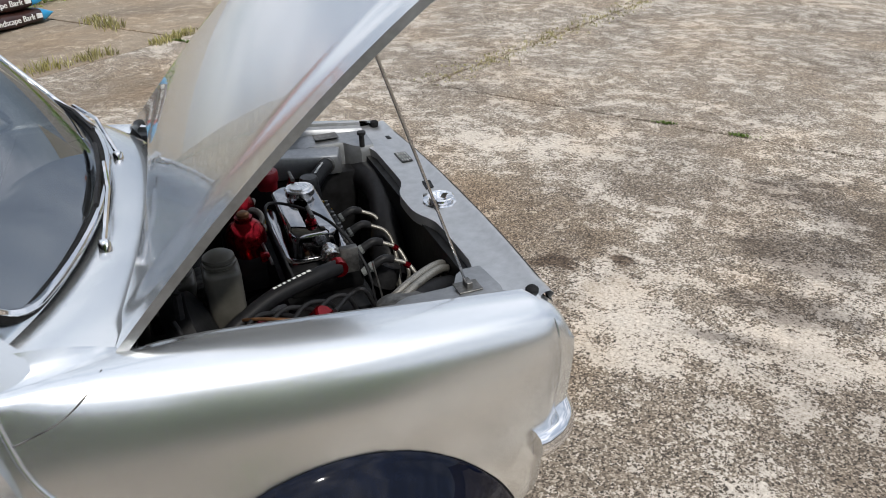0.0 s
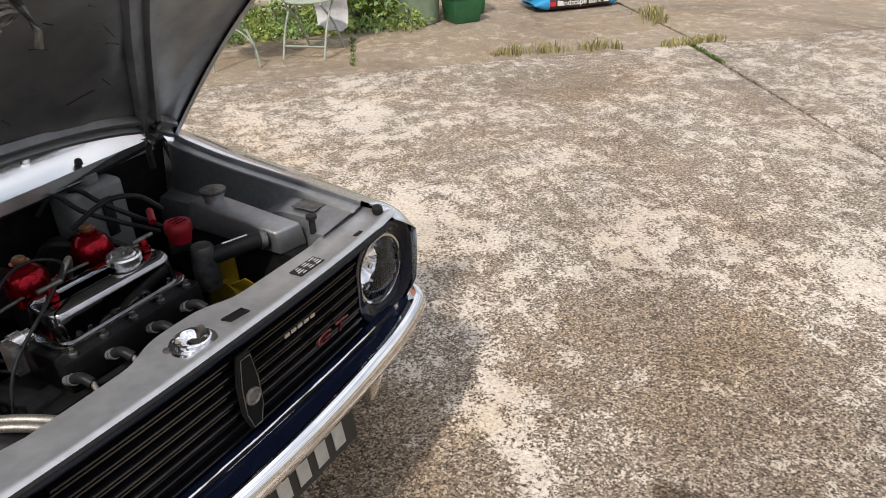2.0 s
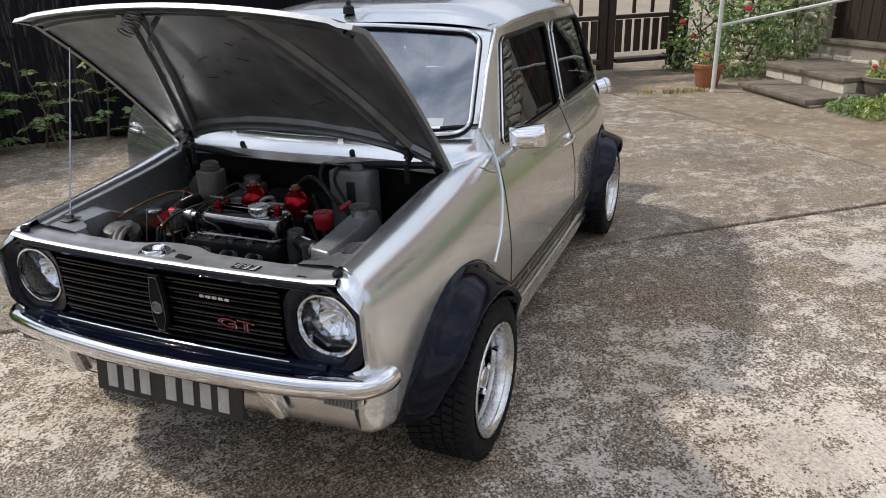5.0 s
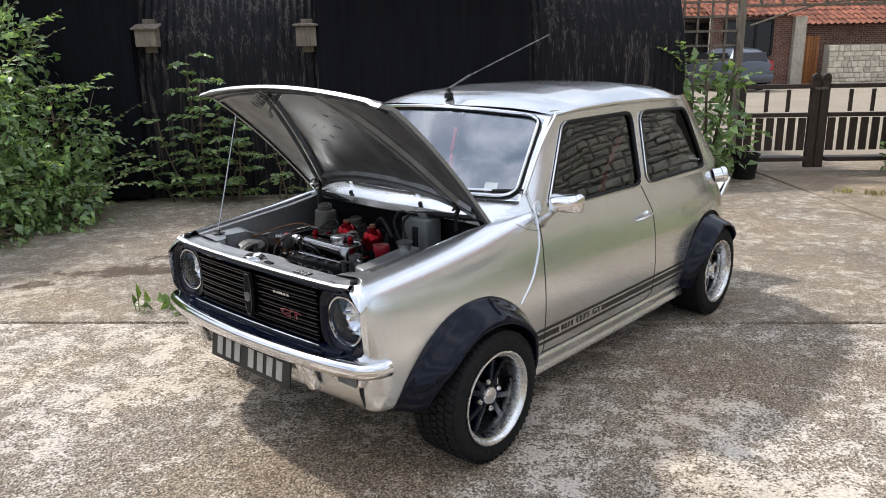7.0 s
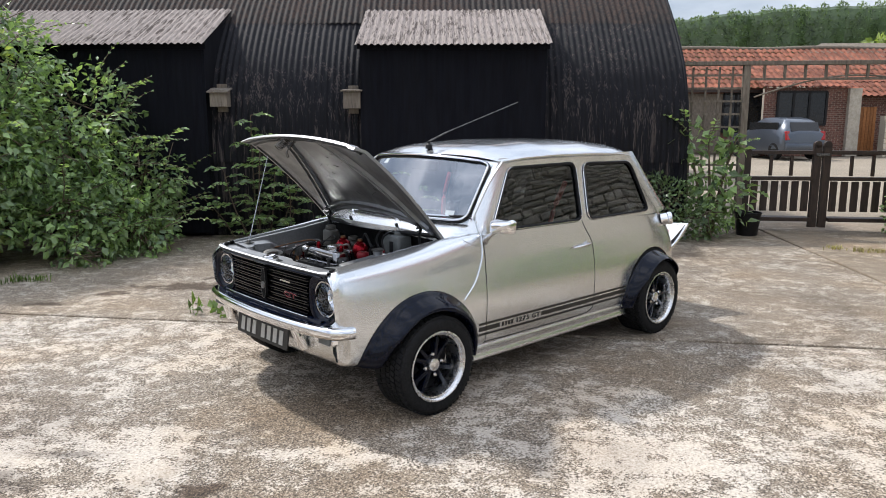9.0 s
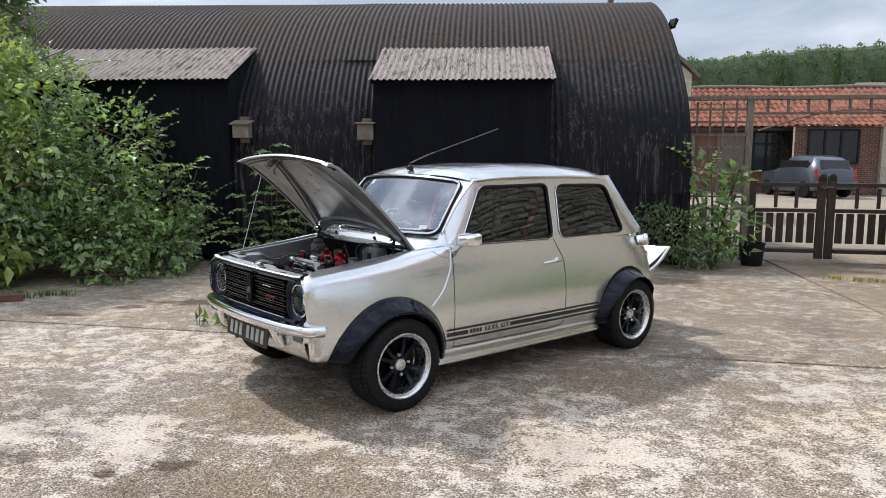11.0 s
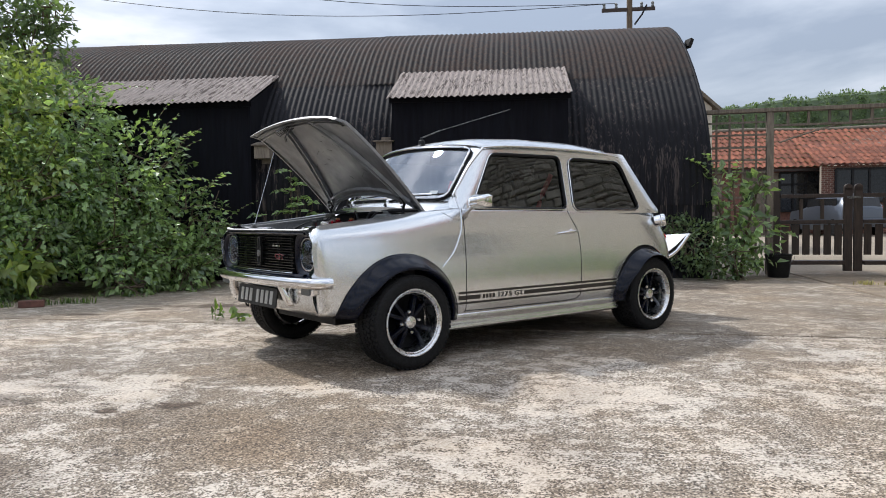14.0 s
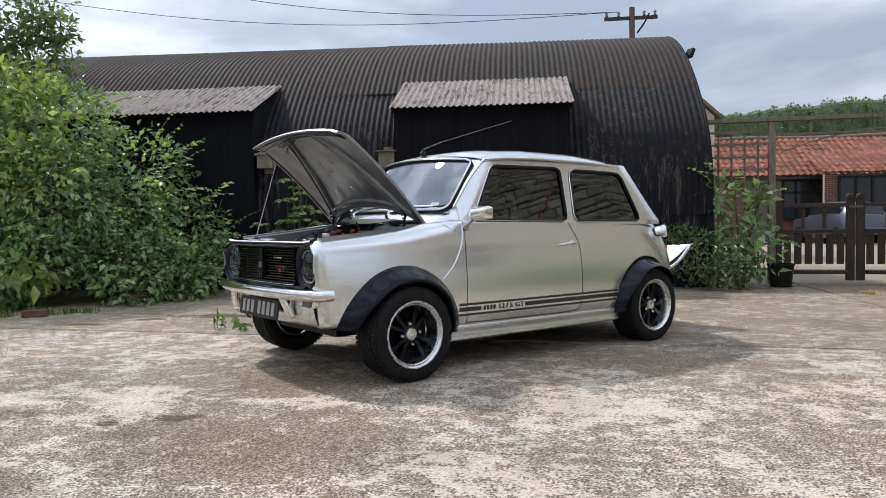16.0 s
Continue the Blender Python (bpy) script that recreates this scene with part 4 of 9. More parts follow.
def nose_x(y):
    return -0.510 + 0.022 * (abs(y) / 0.55) ** 2.2


fv.grid([[(nose_x(y) + dx, y, z) for y in ys] for dx, z in ((0.13, 0.318), (0.075, 0.306), (0.045, 0.306), (0.028, 0.325), (0.012, 0.37), (0.004, 0.43), (0.004, 0.49))])
fv.make("front_valance", M_PAINT, body, "silver front valance", smooth=60)
gr = part_empty("grille", CAR, "black slatted radiator grille")
# near-black sheet added for the shaded depth behind the slats
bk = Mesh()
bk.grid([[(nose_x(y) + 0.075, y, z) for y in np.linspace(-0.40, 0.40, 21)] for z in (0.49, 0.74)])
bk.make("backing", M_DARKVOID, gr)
for i in range(14):
    z = 0.530 + 0.0146 * i
    b = Mesh()
    b.grid([[(nose_x(y) + 0.006 + dx + 0.008 * (i % 2), y, z + dz) for y in np.linspace(-0.375, 0.375, 31)] for dx, dz in ((0.020, 0.000), (0.003, -0.0036), (0.0, -0.002), (0.0, 0.002), (0.003, 0.0036), (0.020, 0.004))])
    b.make("slat", M_GRILLE, gr, smooth=40)
for i in range(4):
    b = Mesh()
    y = (-0.30, -0.15, 0.15, 0.30)[i]
    b.box(nose_x(y) + 0.034, nose_x(y) + 0.06, y - 0.004, y + 0.004, 0.515, 0.73)
    b.make("upright", M_BLACK, gr)
for z0, z1, dx in ((0.500, 0.522, -0.006), (0.722, 0.742, 0.0)):
    b = Mesh()
    b.grid([[(nose_x(y) + dx + ddx, y, z) for y in np.linspace(-0.50, 0.50, 41)] for ddx, z in ((0.03, z0), (0.0, z0 + 0.003), (-0.004, (z0 + z1) / 2), (0.0, z1 - 0.003), (0.03, z1))])
    b.make("surround_rail", M_GLOSSBLACK, gr, smooth=40)
tr = Mesh()
tr.tube([(nose_x(y) - 0.002, y, 0.744 - 0.03 * max(0, (abs(y) - 0.50) / 0.05) ** 2) for y in np.linspace(-0.545, 0.545, 41)], 0.005, 6)
tr.make("top_trim", M_BLACK, gr)
for zz_, yy_ in ((0.5235, 0.40), (0.508, 0.43)):
    tr = Mesh()
    tr.tube([(nose_x(y) - 0.011, y, zz_) for y in np.linspace(-yy_, yy_, 31)], 0.0032, 6)
    tr.make("bright_strip", M_CHROME, gr, "thin bright strip under the grille", smooth=60)
bd = Mesh()
bd.prism([(-0.012, 0.545), (0.012, 0.545), (0.025, 0.585), (0.025, 0.650), (0.015, 0.712), (-0.015, 0.712), (-0.025, 0.650), (-0.025, 0.585)], 0, 0.014, Matrix(((0, 0, -1, nose_x(0) + 0.004), (1, 0, 0, 0.0), (0, 1, 0, 0), (0, 0, 0, 1))))
bd.make("centre_badge", M_DARKVOID, gr, "black centre badge with a round emblem", bevel=0.003)
bd = Mesh()
bd.tube([(nose_x(0) - 0.0105, y, z) for y, z in ((-0.010, 0.550), (0.010, 0.550), (0.021, 0.587), (0.021, 0.648), (0.012, 0.706), (-0.012, 0.706), (-0.021, 0.648), (-0.021, 0.587))], 0.0011, 6, closed=True)
bd.make("badge_outline", M_CASTALU, gr)
em = Mesh()
em.lathe([(0.0185, 0), (0.0185, 0.004), (0.015, 0.006), (0.012, 0.003), (0.005, 0.005), (0.001, 0.005)], at((nose_x(0) - 0.010, 0, 0.618), (-1, 0, 0)), 20)
em.make("emblem", M_CASTALU, gr, smooth=30)
ITALIC = Matrix(((1, 0.3, 0, 0), (0, 1, 0, 0), (0, 0, 1, 0), (0, 0, 0, 1)))
GT_AT = Euler((radians(90), 0, radians(-90))).to_matrix().to_4x4() @ ITALIC @ Matrix.Diagonal((1.8, 0.88, 1, 1))
# row of pale bars shaped to stand for glints between the slats
for k in range(5):
    b = Mesh()
    b.box(nose_x(0.2) + 0.012, nose_x(0.2) + 0.014, -0.128 - 0.020 * k - 0.015, -0.128 - 0.020 * k, 0.658, 0.666)
    b.make("label_bar", M_ALU, gr, "pale bar modelled in place of a glint behind the slats")
for ch, off in (("G", -0.0165), ("T", 0.0155)):
    letter = part_empty("badge_letter", gr, "slim chrome and red badge letter")
    for nm_, lift_, mt_, thin_ in (("rim", 0.005, M_CHROME, 0.0012), ("inlay", 0.0065, M_REDPLAST, 0.0002), ("face", 0.0085, M_GRILLE, -0.0018)):
        text_mesh(nm_, ch, 0.043, mt_, letter, Matrix.Translation((nose_x(0.25) - lift_, -0.252, 0.604)) @ GT_AT @ Matrix.Translation((off, 0, 0)), 0.0018, "", thin_)


def rrect(w, h, r, n=5):
    out = []
    for sx, sy, a0 in ((1, 1, 0), (-1, 1, 90), (-1, -1, 180), (1, -1, 270)):
        for i in range(n + 1):
            a = radians(a0 + 90 * i / n)
            out.append((sx * (w / 2 - r) + r * math.cos(a), sy * (h / 2 - r) + r * math.sin(a)))
    return out


for side in (-1, 1):
    hp = (-0.456, side * 0.4965, 0.622)
    hl = part_empty("headlamp", CAR, "round clear headlamp in a black surround")
    # black panel round the lamp, with a round hole
    pan = Mesh()
    out = rrect(0.230, 0.232, 0.078, 8)
    N = len(out)
    ring = []
    for k in range(N):
        a = math.atan2(out[k][1], out[k][0])
        ring.append((0.089 * math.cos(a), 0.089 * math.sin(a)))
    rows = [[(-0.010, *p) for p in out], [(-0.022, p[0] * 0.985, p[1] * 0.985) for p in out], [(-0.018, lerp(p[0], q[0], 0.7), lerp(p[1], q[1], 0.7)) for p, q in zip(out, ring)], [(-0.010, *p) for p in ring], [(0.03, p[0] * 0.98, p[1] * 0.98) for p in ring]]
    pan.grid([[(hp[0] - 0.008 + a, hp[1] + b, hp[2] + c) for a, b, c in row] for row in rows], wrap=True)
    pan.make("surround", M_GLOSSBLACK, hl, "gloss black lamp surround", smooth=50)
    m = at(hp, (-1, 0, 0)) @ Matrix.Diagonal((0.93, 0.93, 1, 1))
    r = Mesh()
    r.lathe([(0.094, -0.02), (0.097, 0.008), (0.094, 0.016), (0.088, 0.016), (0.086, 0.006)], m, 40, caps=False)
    r.make("rim", M_CHROME, hl, "chrome rim", smooth=40)
    r = Mesh()
    cells = []
    for i, (rad, h) in enumerate(((0.010, -0.062), (0.026, -0.058), (0.042, -0.048), (0.058, -0.036), (0.072, -0.018), (0.082, -0.004), (0.087, 0.006))):
        cells.append([tuple(m @ Vector((rad * math.cos(a), rad * math.sin(a), h + 0.0022 * math.sin(9 * a + 1.3 * (i // 2)) * (1 if 0 < i < 6 else 0)))) for k, a in enumerate(np.linspace(0, 2 * math.pi, 32, endpoint=False))])
    r.grid(cells, wrap=True)
    r.f.append(tuple(range(32)))
    r.make("reflector", M_REFLECT, hl, "rippled bright reflector", smooth=12)
    r = Mesh()
    r.lathe([(0.010, -0.055), (0.011, -0.020), (0.008, -0.014), (0.002, -0.012)], m, 16)
    r.make("bulb_shield", M_CHROME, hl, smooth=40)
    r = Mesh()
    r.lathe([(0.087, 0.010), (0.070, 0.020), (0.045, 0.027), (0.02, 0.030), (0.001, 0.031)], m, 40, caps=False)
    r.make("lens", M_LENS, hl, smooth=60).visible_shadow = False
    # indicator below the bumper
    ind = part_empty("indicator", CAR, "clear ribbed front indicator lamp")
    b = Mesh()
    b.box(-0.502, -0.46, side * 0.505 - 0.092, side * 0.505 + 0.080, 0.412, 0.454)
    b.make("housing", M_CHROME, ind, bevel=0.012)
    for k in range(9):
        y = side * 0.535 + (k - 4) * 0.0105
        b = Mesh()
        b.box(-0.511, -0.503, y - 0.004, y + 0.004, 0.416, 0.450)
        b.make("rib", M_WHITEPLAST, ind, bevel=0.002, segs=1)
    # bonnet buffer on the wing
    b = Mesh()
    b.lathe([(0.011, -0.01), (0.011, 0.012), (0.013, 0.013), (0.013, 0.022), (0.009, 0.026), (0.001, 0.027)], Matrix.Translation((-0.452, side * 0.530, 0.744)), 12)
    b.make("buffer", M_RUBBER, CAR, "black rubber bonnet buffer", smooth=40)

# bumper
bu = part_empty("bumper", CAR, "chrome front bumper with overriders")
bp = smoothpath([(-0.415, -0.655, 0), (-0.445, -0.650, 0), (-0.490, -0.625, 0), (-0.524, -0.565, 0), (-0.562, -0.36, 0), (-0.582, 0.0, 0), (-0.562, 0.36, 0), (-0.524, 0.565, 0), (-0.490, 0.625, 0), (-0.445, 0.650, 0), (-0.415, 0.655, 0)], 8)
rows = []
for i, p in enumerate(bp):
    d = bp[min(i + 1, len(bp) - 1)] - bp[max(i - 1, 0)]
    n = Vector((-d.y, d.x, 0)).normalized()
    rows.append([(p.x + n.x * a, p.y + n.y * a, z) for a, z in ((-0.045, 0.503), (-0.012, 0.507), (0.004, 0.503), (0.012, 0.490), (0.013, 0.472), (0.006, 0.456), (-0.008, 0.447), (-0.03, 0.444))])
b = Mesh()
b.grid(rows)
n0 = len(rows[0])
k = len(b.v)
b.f += [tuple(range(n0)), tuple(range(k - 1, k - n0 - 1, -1))]
b.make("bar", M_CHROME, bu, smooth=50)
st = Mesh()
st.grid([[(p.x + 0.05 + dx, p.y * 0.94, z) for p in bp[6:-6]] for dx, z in ((-0.036, 0.508), (-0.006, 0.512), (0.04, 0.508))])
st.make("bumper_valance", M_GLOSSBLACK, bu, "gloss black strip behind the bumper", smooth=50)
for s in (-1, 1):
    o = Mesh()
    yy = s * 0.332
    o.add([(-0.570, yy - 0.022, 0.468), (-0.570, yy + 0.022, 0.468), (-0.522, yy + 0.03, 0.468), (-0.522, yy - 0.03, 0.468),
           (-0.527, yy - 0.018 + s * 0.022, 0.345), (-0.527, yy + 0.014 + s * 0.022, 0.345), (-0.487, yy + 0.026 + s * 0.022, 0.345), (-0.487, yy - 0.026 + s * 0.022, 0.345)],
          [(0, 1, 2, 3), (7, 6, 5, 4), (0, 4, 5, 1), (1, 5, 6, 2), (2, 6, 7, 3), (3, 7, 4, 0)])
    o.make("overrider", M_CHROME, bu, bevel=0.012, segs=3, smooth=40)

# number plate: black with unreadable pale bars
pl = part_empty("number_plate", CAR, "black number plate with pale bars")
PM = Matrix.Translation((-0.534, 0.004, 0.378)) @ Euler((0, radians(8), 0)).to_matrix().to_4x4()
b = Mesh()
b.prism(rrect(0.515, 0.108, 0.01), -0.004, 0.004, PM @ Euler((radians(90), 0, radians(-90))).to_matrix().to_4x4())
b.make("plate", M_PLATE, pl, bevel=0.001, segs=1)
for k in range(7):
    y = 0.196 - k * 0.060 - (0.032 if k > 2 else 0)
    b = Mesh()
    b.box(-0.0065, -0.0045, y - 0.018, y + 0.018, -0.036, 0.036, PM)
    b.make("bar", M_PLATEINK, pl)
th = Mesh()
th.tube([(-0.56, 0.215, 0.305), (-0.58, 0.215, 0.29), (-0.575, 0.205, 0.27), (-0.56, 0.215, 0.262), (-0.552, 0.228, 0.28), (-0.56, 0.215, 0.305)], 0.006, 8)
th.make("towing_eye", M_BLACK, CAR, smooth=60).location = (0.06, 0, 0.035)

# slam panel over the grille
sp = part_empty("slam_panel", CAR, "silver slam panel with lock catch and sticker")
b = Mesh()
lip = lambda y: -0.400 + 0.032 * math.exp(-((y - 0.02) / 0.10) ** 4) + 0.025 * min(1, max(0, (abs(y) - 0.34) / 0.12))
b.grid([[(lerp(nose_x(y) - 0.004, lip(y), t) if t >= 0 else nose_x(y) + 0.004, y, z + 0.008 * max(0, (abs(y) - 0.46) / 0.085)) for y in np.linspace(-0.545, 0.545, 65)] for t, z in ((-1, 0.736), (0.0, 0.746), (0.07, 0.7535), (0.16, 0.7535), (0.26, 0.7455), (0.6, 0.744), (0.92, 0.7445), (1.0, 0.7425), (1.0, 0.715))])
b.make("panel", M_SLAM, sp, smooth=50)
c = Matrix.Translation((-0.449, 0.046, 0.745)) @ Matrix.Diagonal((1, 1, 0.6, 1))
b = Mesh()
b.lathe([(0.045, 0.0), (0.043, 0.006), (0.030, 0.008), (0.030, 0.016), (0.034, 0.021), (0.031, 0.024), (0.020, 0.018), (0.012, 0.004), (0.001, 0.002)], c, 32)
b.make("lock_catch", M_CHROME, sp, "chrome bonnet lock cup", smooth=35)
b = Mesh()
b.prism([(-0.468, -0.078), (-0.446, -0.078), (-0.440, -0.030), (-0.462, -0.034)], 0.7445, 0.7480)
b.make("striker_slot", M_ENGINE, sp)
b = Mesh()
b.box(-0.473, -0.441, -0.300, -0.224, 0.745, 0.7475)
b.make("sticker", M_BLACK, sp, "black sticker with tiny white lines")
for k in range(4):
    for j in range(3):
        b2 = Mesh()
        b2.box(-0.4695 + k * 0.0072, -0.4672 + k * 0.0072, -0.296 + j * 0.025, -0.278 + j * 0.025 - 0.004 * ((k + j) % 3), 0.7477, 0.7482)
        b2.make("print", M_INK, sp)
b = Mesh()
b.box(-0.475, -0.460, -0.445, -0.420, 0.745, 0.747)
b.make("slot", M_ENGINE, sp)
for x, y in ((-0.425, 0.006), (-0.425, 0.086)):
    b = Mesh()
    b.lathe([(0.007, 0), (0.007, 0.005), (0.001, 0.006)], Matrix.Translation((x, y, 0.744)), 6)
    b.make("bolt", M_CASTALU, sp)

# inner wings and bay
bay = part_empty("engine_bay", CAR, "silver-oversprayed engine bay")
for side in (-1, 1):
    rows = []
    for x in np.linspace(-0.405, 0.24, 34):
        i = int(np.argmin(np.abs(SIDE[:, 48, 0] - x) + (np.abs(SIDE[:, 48, 1]) < 0.2) * 9))
        y1, z1 = -SIDE[i, 48, 1], SIDE[i, 48, 2]
        fr, fc = min(1, max(0, (-0.10 - x) / 0.12)), min(1, max(0, (-0.325 - x) / 0.03))
        yin, zin = lerp(lerp(0.463, 0.440, fr), 0.385, fc), lerp(0.69, 0.750, fr)
        rows.append([(x, side * y, z) for y, z in ((y1, z1), (y1 - 0.004, z1 - 0.003), (y1 - 0.006, z1 - 0.012), (y1 - 0.026, z1 - 0.014), (y1 - 0.029, z1 - 0.017), (y1 - 0.033, lerp(z1 - 0.030, zin + 0.012, 0.6)), (y1 - 0.045, zin + 0.010), (lerp(y1, yin, 0.8), zin + 0.004), (yin, zin), (yin - 0.008, zin - 0.02), (yin - 0.01, 0.40))])
    b = Mesh()
    b.grid(rows)
    b.make("inner_wing", M_PAINT_IN, bay, smooth=32)
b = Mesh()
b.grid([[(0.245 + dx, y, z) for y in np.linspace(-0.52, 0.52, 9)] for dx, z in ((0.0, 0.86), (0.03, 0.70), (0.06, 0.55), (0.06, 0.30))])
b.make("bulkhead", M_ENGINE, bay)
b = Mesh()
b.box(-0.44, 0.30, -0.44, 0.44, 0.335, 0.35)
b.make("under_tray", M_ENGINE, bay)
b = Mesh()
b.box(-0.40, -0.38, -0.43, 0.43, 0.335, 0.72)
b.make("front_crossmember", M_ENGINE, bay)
b = Mesh()
b.grid([[(0.170 + 0.075 * (y / 0.52) ** 2 + dx_, y, z) for y in np.linspace(-0.52, 0.52, 21)] for dx_, z in ((0.0, 0.862), (-0.006, 0.850), (0.0, 0.838), (0.03, 0.832))])
b.make("scuttle_channel", M_BLACK, bay, smooth=40)

# scuttle between bonnet and windscreen
WS_B = lambda u: Vector((0.280 + 0.118 * u * u + 0.02 * abs(u) ** 6, 0.585 * u, 0.905 - 0.006 * u * u))
WS_T = lambda u: Vector((0.572 + 0.095 * u * u, 0.545 * u, 1.264 - 0.034 * u * u))
US = np.linspace(-1, 1, 41)
b = Mesh()
hinge = lambda u: Vector((0.162 + 0.108 * u * u, 0.540 * u, 0.876 - 0.036 * abs(u) ** 3))
b.grid([[tuple(lerp(hinge(u), WS_B(u), t) + Vector((0, 0, 0.008 * math.sin(math.pi * max(0, t)))) - Vector((0, 0, 0.03 if t < 0 else 0))) for u in US] for t in (-0.001, 0.0, 0.2, 0.45, 0.7, 0.9, 1.0, 1.25)])
b.make("scuttle", M_PAINT, body, "silver scuttle panel", smooth=50)
for side in (-1, 1):
    b = Mesh()
    rows = []
    for t in np.linspace(-0.3, 1, 12):
        a = lerp(hinge(side), WS_B(side), t) + Vector((0, 0, 0.008 * math.sin(math.pi * max(0, t))))
        x = a.x + 0.045 * max(0, t) ** 2
        i = int(np.argmin(np.abs(SIDE[:, 48, 0] - x) + (np.abs(SIDE[:, 48, 1]) < 0.4) * 9))
        o = Vector((x, side * -SIDE[i, 48, 1], SIDE[i, 48, 2]))
        rows.append([tuple(lerp(a, o, k) - Vector((0, 0, 0.010 * max(0, t) * math.sin(math.pi * k)))) for k in (0, 0.25, 0.5, 0.75, 1)])
    b.grid(rows)
    b.make("scuttle_corner", M_PAINT, body, smooth=50)


# greenhouse
def gh_y(z):
    return 0.6325 - (z - 0.85) * 0.225 - 0.10 * max(0, z - 1.12) ** 1.5


def gh_x0(z):
    t = (z - 0.85) / 0.395
    return lerp(0.360, 0.690, t)


def gh_x1(z):
    t = (z - 0.85) / 0.395
    return lerp(2.375, 2.085, max(0, t) ** 0.9)


ZS = np.linspace(0.822, 1.245, 42)
DOORWIN = arc_round([(0.530, 0.860), (0.740, 1.190), (1.338, 1.194), (1.328, 0.850)], 0.045, 6)
QUARTWIN = arc_round([(1.400, 0.846), (1.425, 1.188), (1.955, 1.180), (2.088, 0.846)], 0.065, 8)


DOOROPEN = arc_round([(0.440, 0.80), (0.725, 1.218), (1.360, 1.222), (1.370, 0.80)], 0.035, 6)


def gh_point(x, z, side):
    y = gh_y(z)
    a, c = gh_x0(z), gh_x1(z)
    y -= 0.050 * max(0, 1 - (x - a) / 0.14) ** 2 * (1 - (z - 0.85) / 0.55)
    y -= 0.055 * max(0, (x - (c - 0.36)) / 0.36) ** 2.6
    return (x, side * y, z)


for side in (-1, 1):
    P = np.array([[gh_point(lerp(gh_x0(z), gh_x1(z), t), z, side) for z in ZS] for t in np.linspace(0, 1, 130)])
    P, keep = trimmed(P, [DOORWIN if side < 0 else DOOROPEN, QUARTWIN])
    for i in range(P.shape[0]):
        for j in range(P.shape[1]):
            P[i, j] = gh_point(P[i, j, 0], P[i, j, 2], side)
    Mesh().grid(P, keep).make("cab_side", M_PAINT, body, "silver pillars and window frames" if side < 0 else "", smooth=50)
    for nm, win, mt in (("door_window", DOORWIN, M_TINT), ("quarter_window", QUARTWIN, M_TINT)):
        if side > 0 and nm == "door_window":
            continue
        w = part_empty(nm, CAR, "dark side window in a black and chrome frame")
        c = (sum(p[0] for p in win) / len(win), sum(p[1] for p in win) / len(win))
        sh = lambda p, k: (c[0] + (p[0] - c[0]) * k, c[1] + (p[1] - c[1]) * k)
        loop = [Vector(gh_point(*p, side)) for p in win]
        out = Vector((0, side, 0.2))
        s = Mesh()
        s.tube([p + out * 0.001 for p in loop], 0.010, 8, closed=True)
        s.make("seal", M_BLACK, w, smooth=60)
        s = Mesh()
        s.tube([Vector(gh_point(*sh(p, 1.022), side)) + out * 0.006 for p in win], 0.0038, 6, closed=True)
        s.make("bright_trim", M_CHROME, w, "bright trim", smooth=60)
        g = Mesh()
        gl = [Vector(gh_point(*p, side)) - out * 0.006 for p in win]
        n = len(gl)
        half = n // 2
        cc = sum(gl, Vector((0, 0, 0))) / n
        rings = [[cc + (p - cc) * t for p in gl] for t in (0.02, 0.35, 0.7, 1.0)]
        rings = [[Vector((q.x, side * (abs(gh_point(q.x, q.z, side)[1]) - 0.008), q.z)) for q in r] for r in rings]
        g.grid(rings, wrap=True)
        g.f.append(tuple(range(n)))
        g.make("pane", mt, w, smooth=60).visible_shadow = False

# gutter and roof
ROOF_V = [0, 0.06, 0.14, 0.35, 0.65, 0.86, 0.95, 1.0]
ZC = [1.262, 1.294, 1.313, 1.331, 1.329, 1.304, 1.277, 1.246]
ZE = [1.214, 1.236, 1.246, 1.253, 1.249, 1.236, 1.222, 1.204]


def roof_pt(u, v):
    xf = WS_T(u).x - 0.004
    xr = 2.165 - 0.115 * abs(u) ** 3
    yw = np.interp(v, [0, 0.08, 0.3, 0.75, 1], [0.545, 0.551, 0.554, 0.546, 0.512])
    zc, ze = np.interp(v, ROOF_V, ZC), np.interp(v, ROOF_V, ZE)
    if v < 0.1:
        ze = lerp(WS_T(1).z, 1.241, v / 0.1)
    return (lerp(xf, xr, v), yw * u, ze + (zc - ze) * (1 - abs(u) ** 4.2))


b = Mesh()
b.grid([[roof_pt(u, v) for u in np.sin(np.linspace(-1, 1, 45) * math.pi / 2)] for v in np.linspace(0, 1, 60)])
b.make("roof", M_PAINT, body, "silver roof skin", smooth=60)
for side in (-1, 1):
    b = Mesh()
    pts = [Vector(roof_pt(side, v)) + Vector((0, side * 0.006, -0.004)) for v in np.linspace(0.02, 0.985, 30)]
    b.tube(pts, [0.003 + 0.006 * min(1, i / 3, (29 - i) / 3) for i in range(30)], 8)
    low = [Vector((0.420, side * 0.588, 0.935)), Vector((0.458, side * 0.584, 0.985)), Vector((0.565, side * 0.568, 1.115)), pts[0]]
    b.tube(smoothpath(low, 6), 0.007, 8)
    b.make("gutter", M_PAINT, body, smooth=60)

# windscreen
wsn = part_empty("windscreen", CAR, "raked clear windscreen in a black and chrome seal")


def ws_pt(u, t):
    p = lerp(WS_B(u), WS_T(u), t)
    return p + Vector((-0.010, 0, 0.008)) * math.sin(math.pi * t)


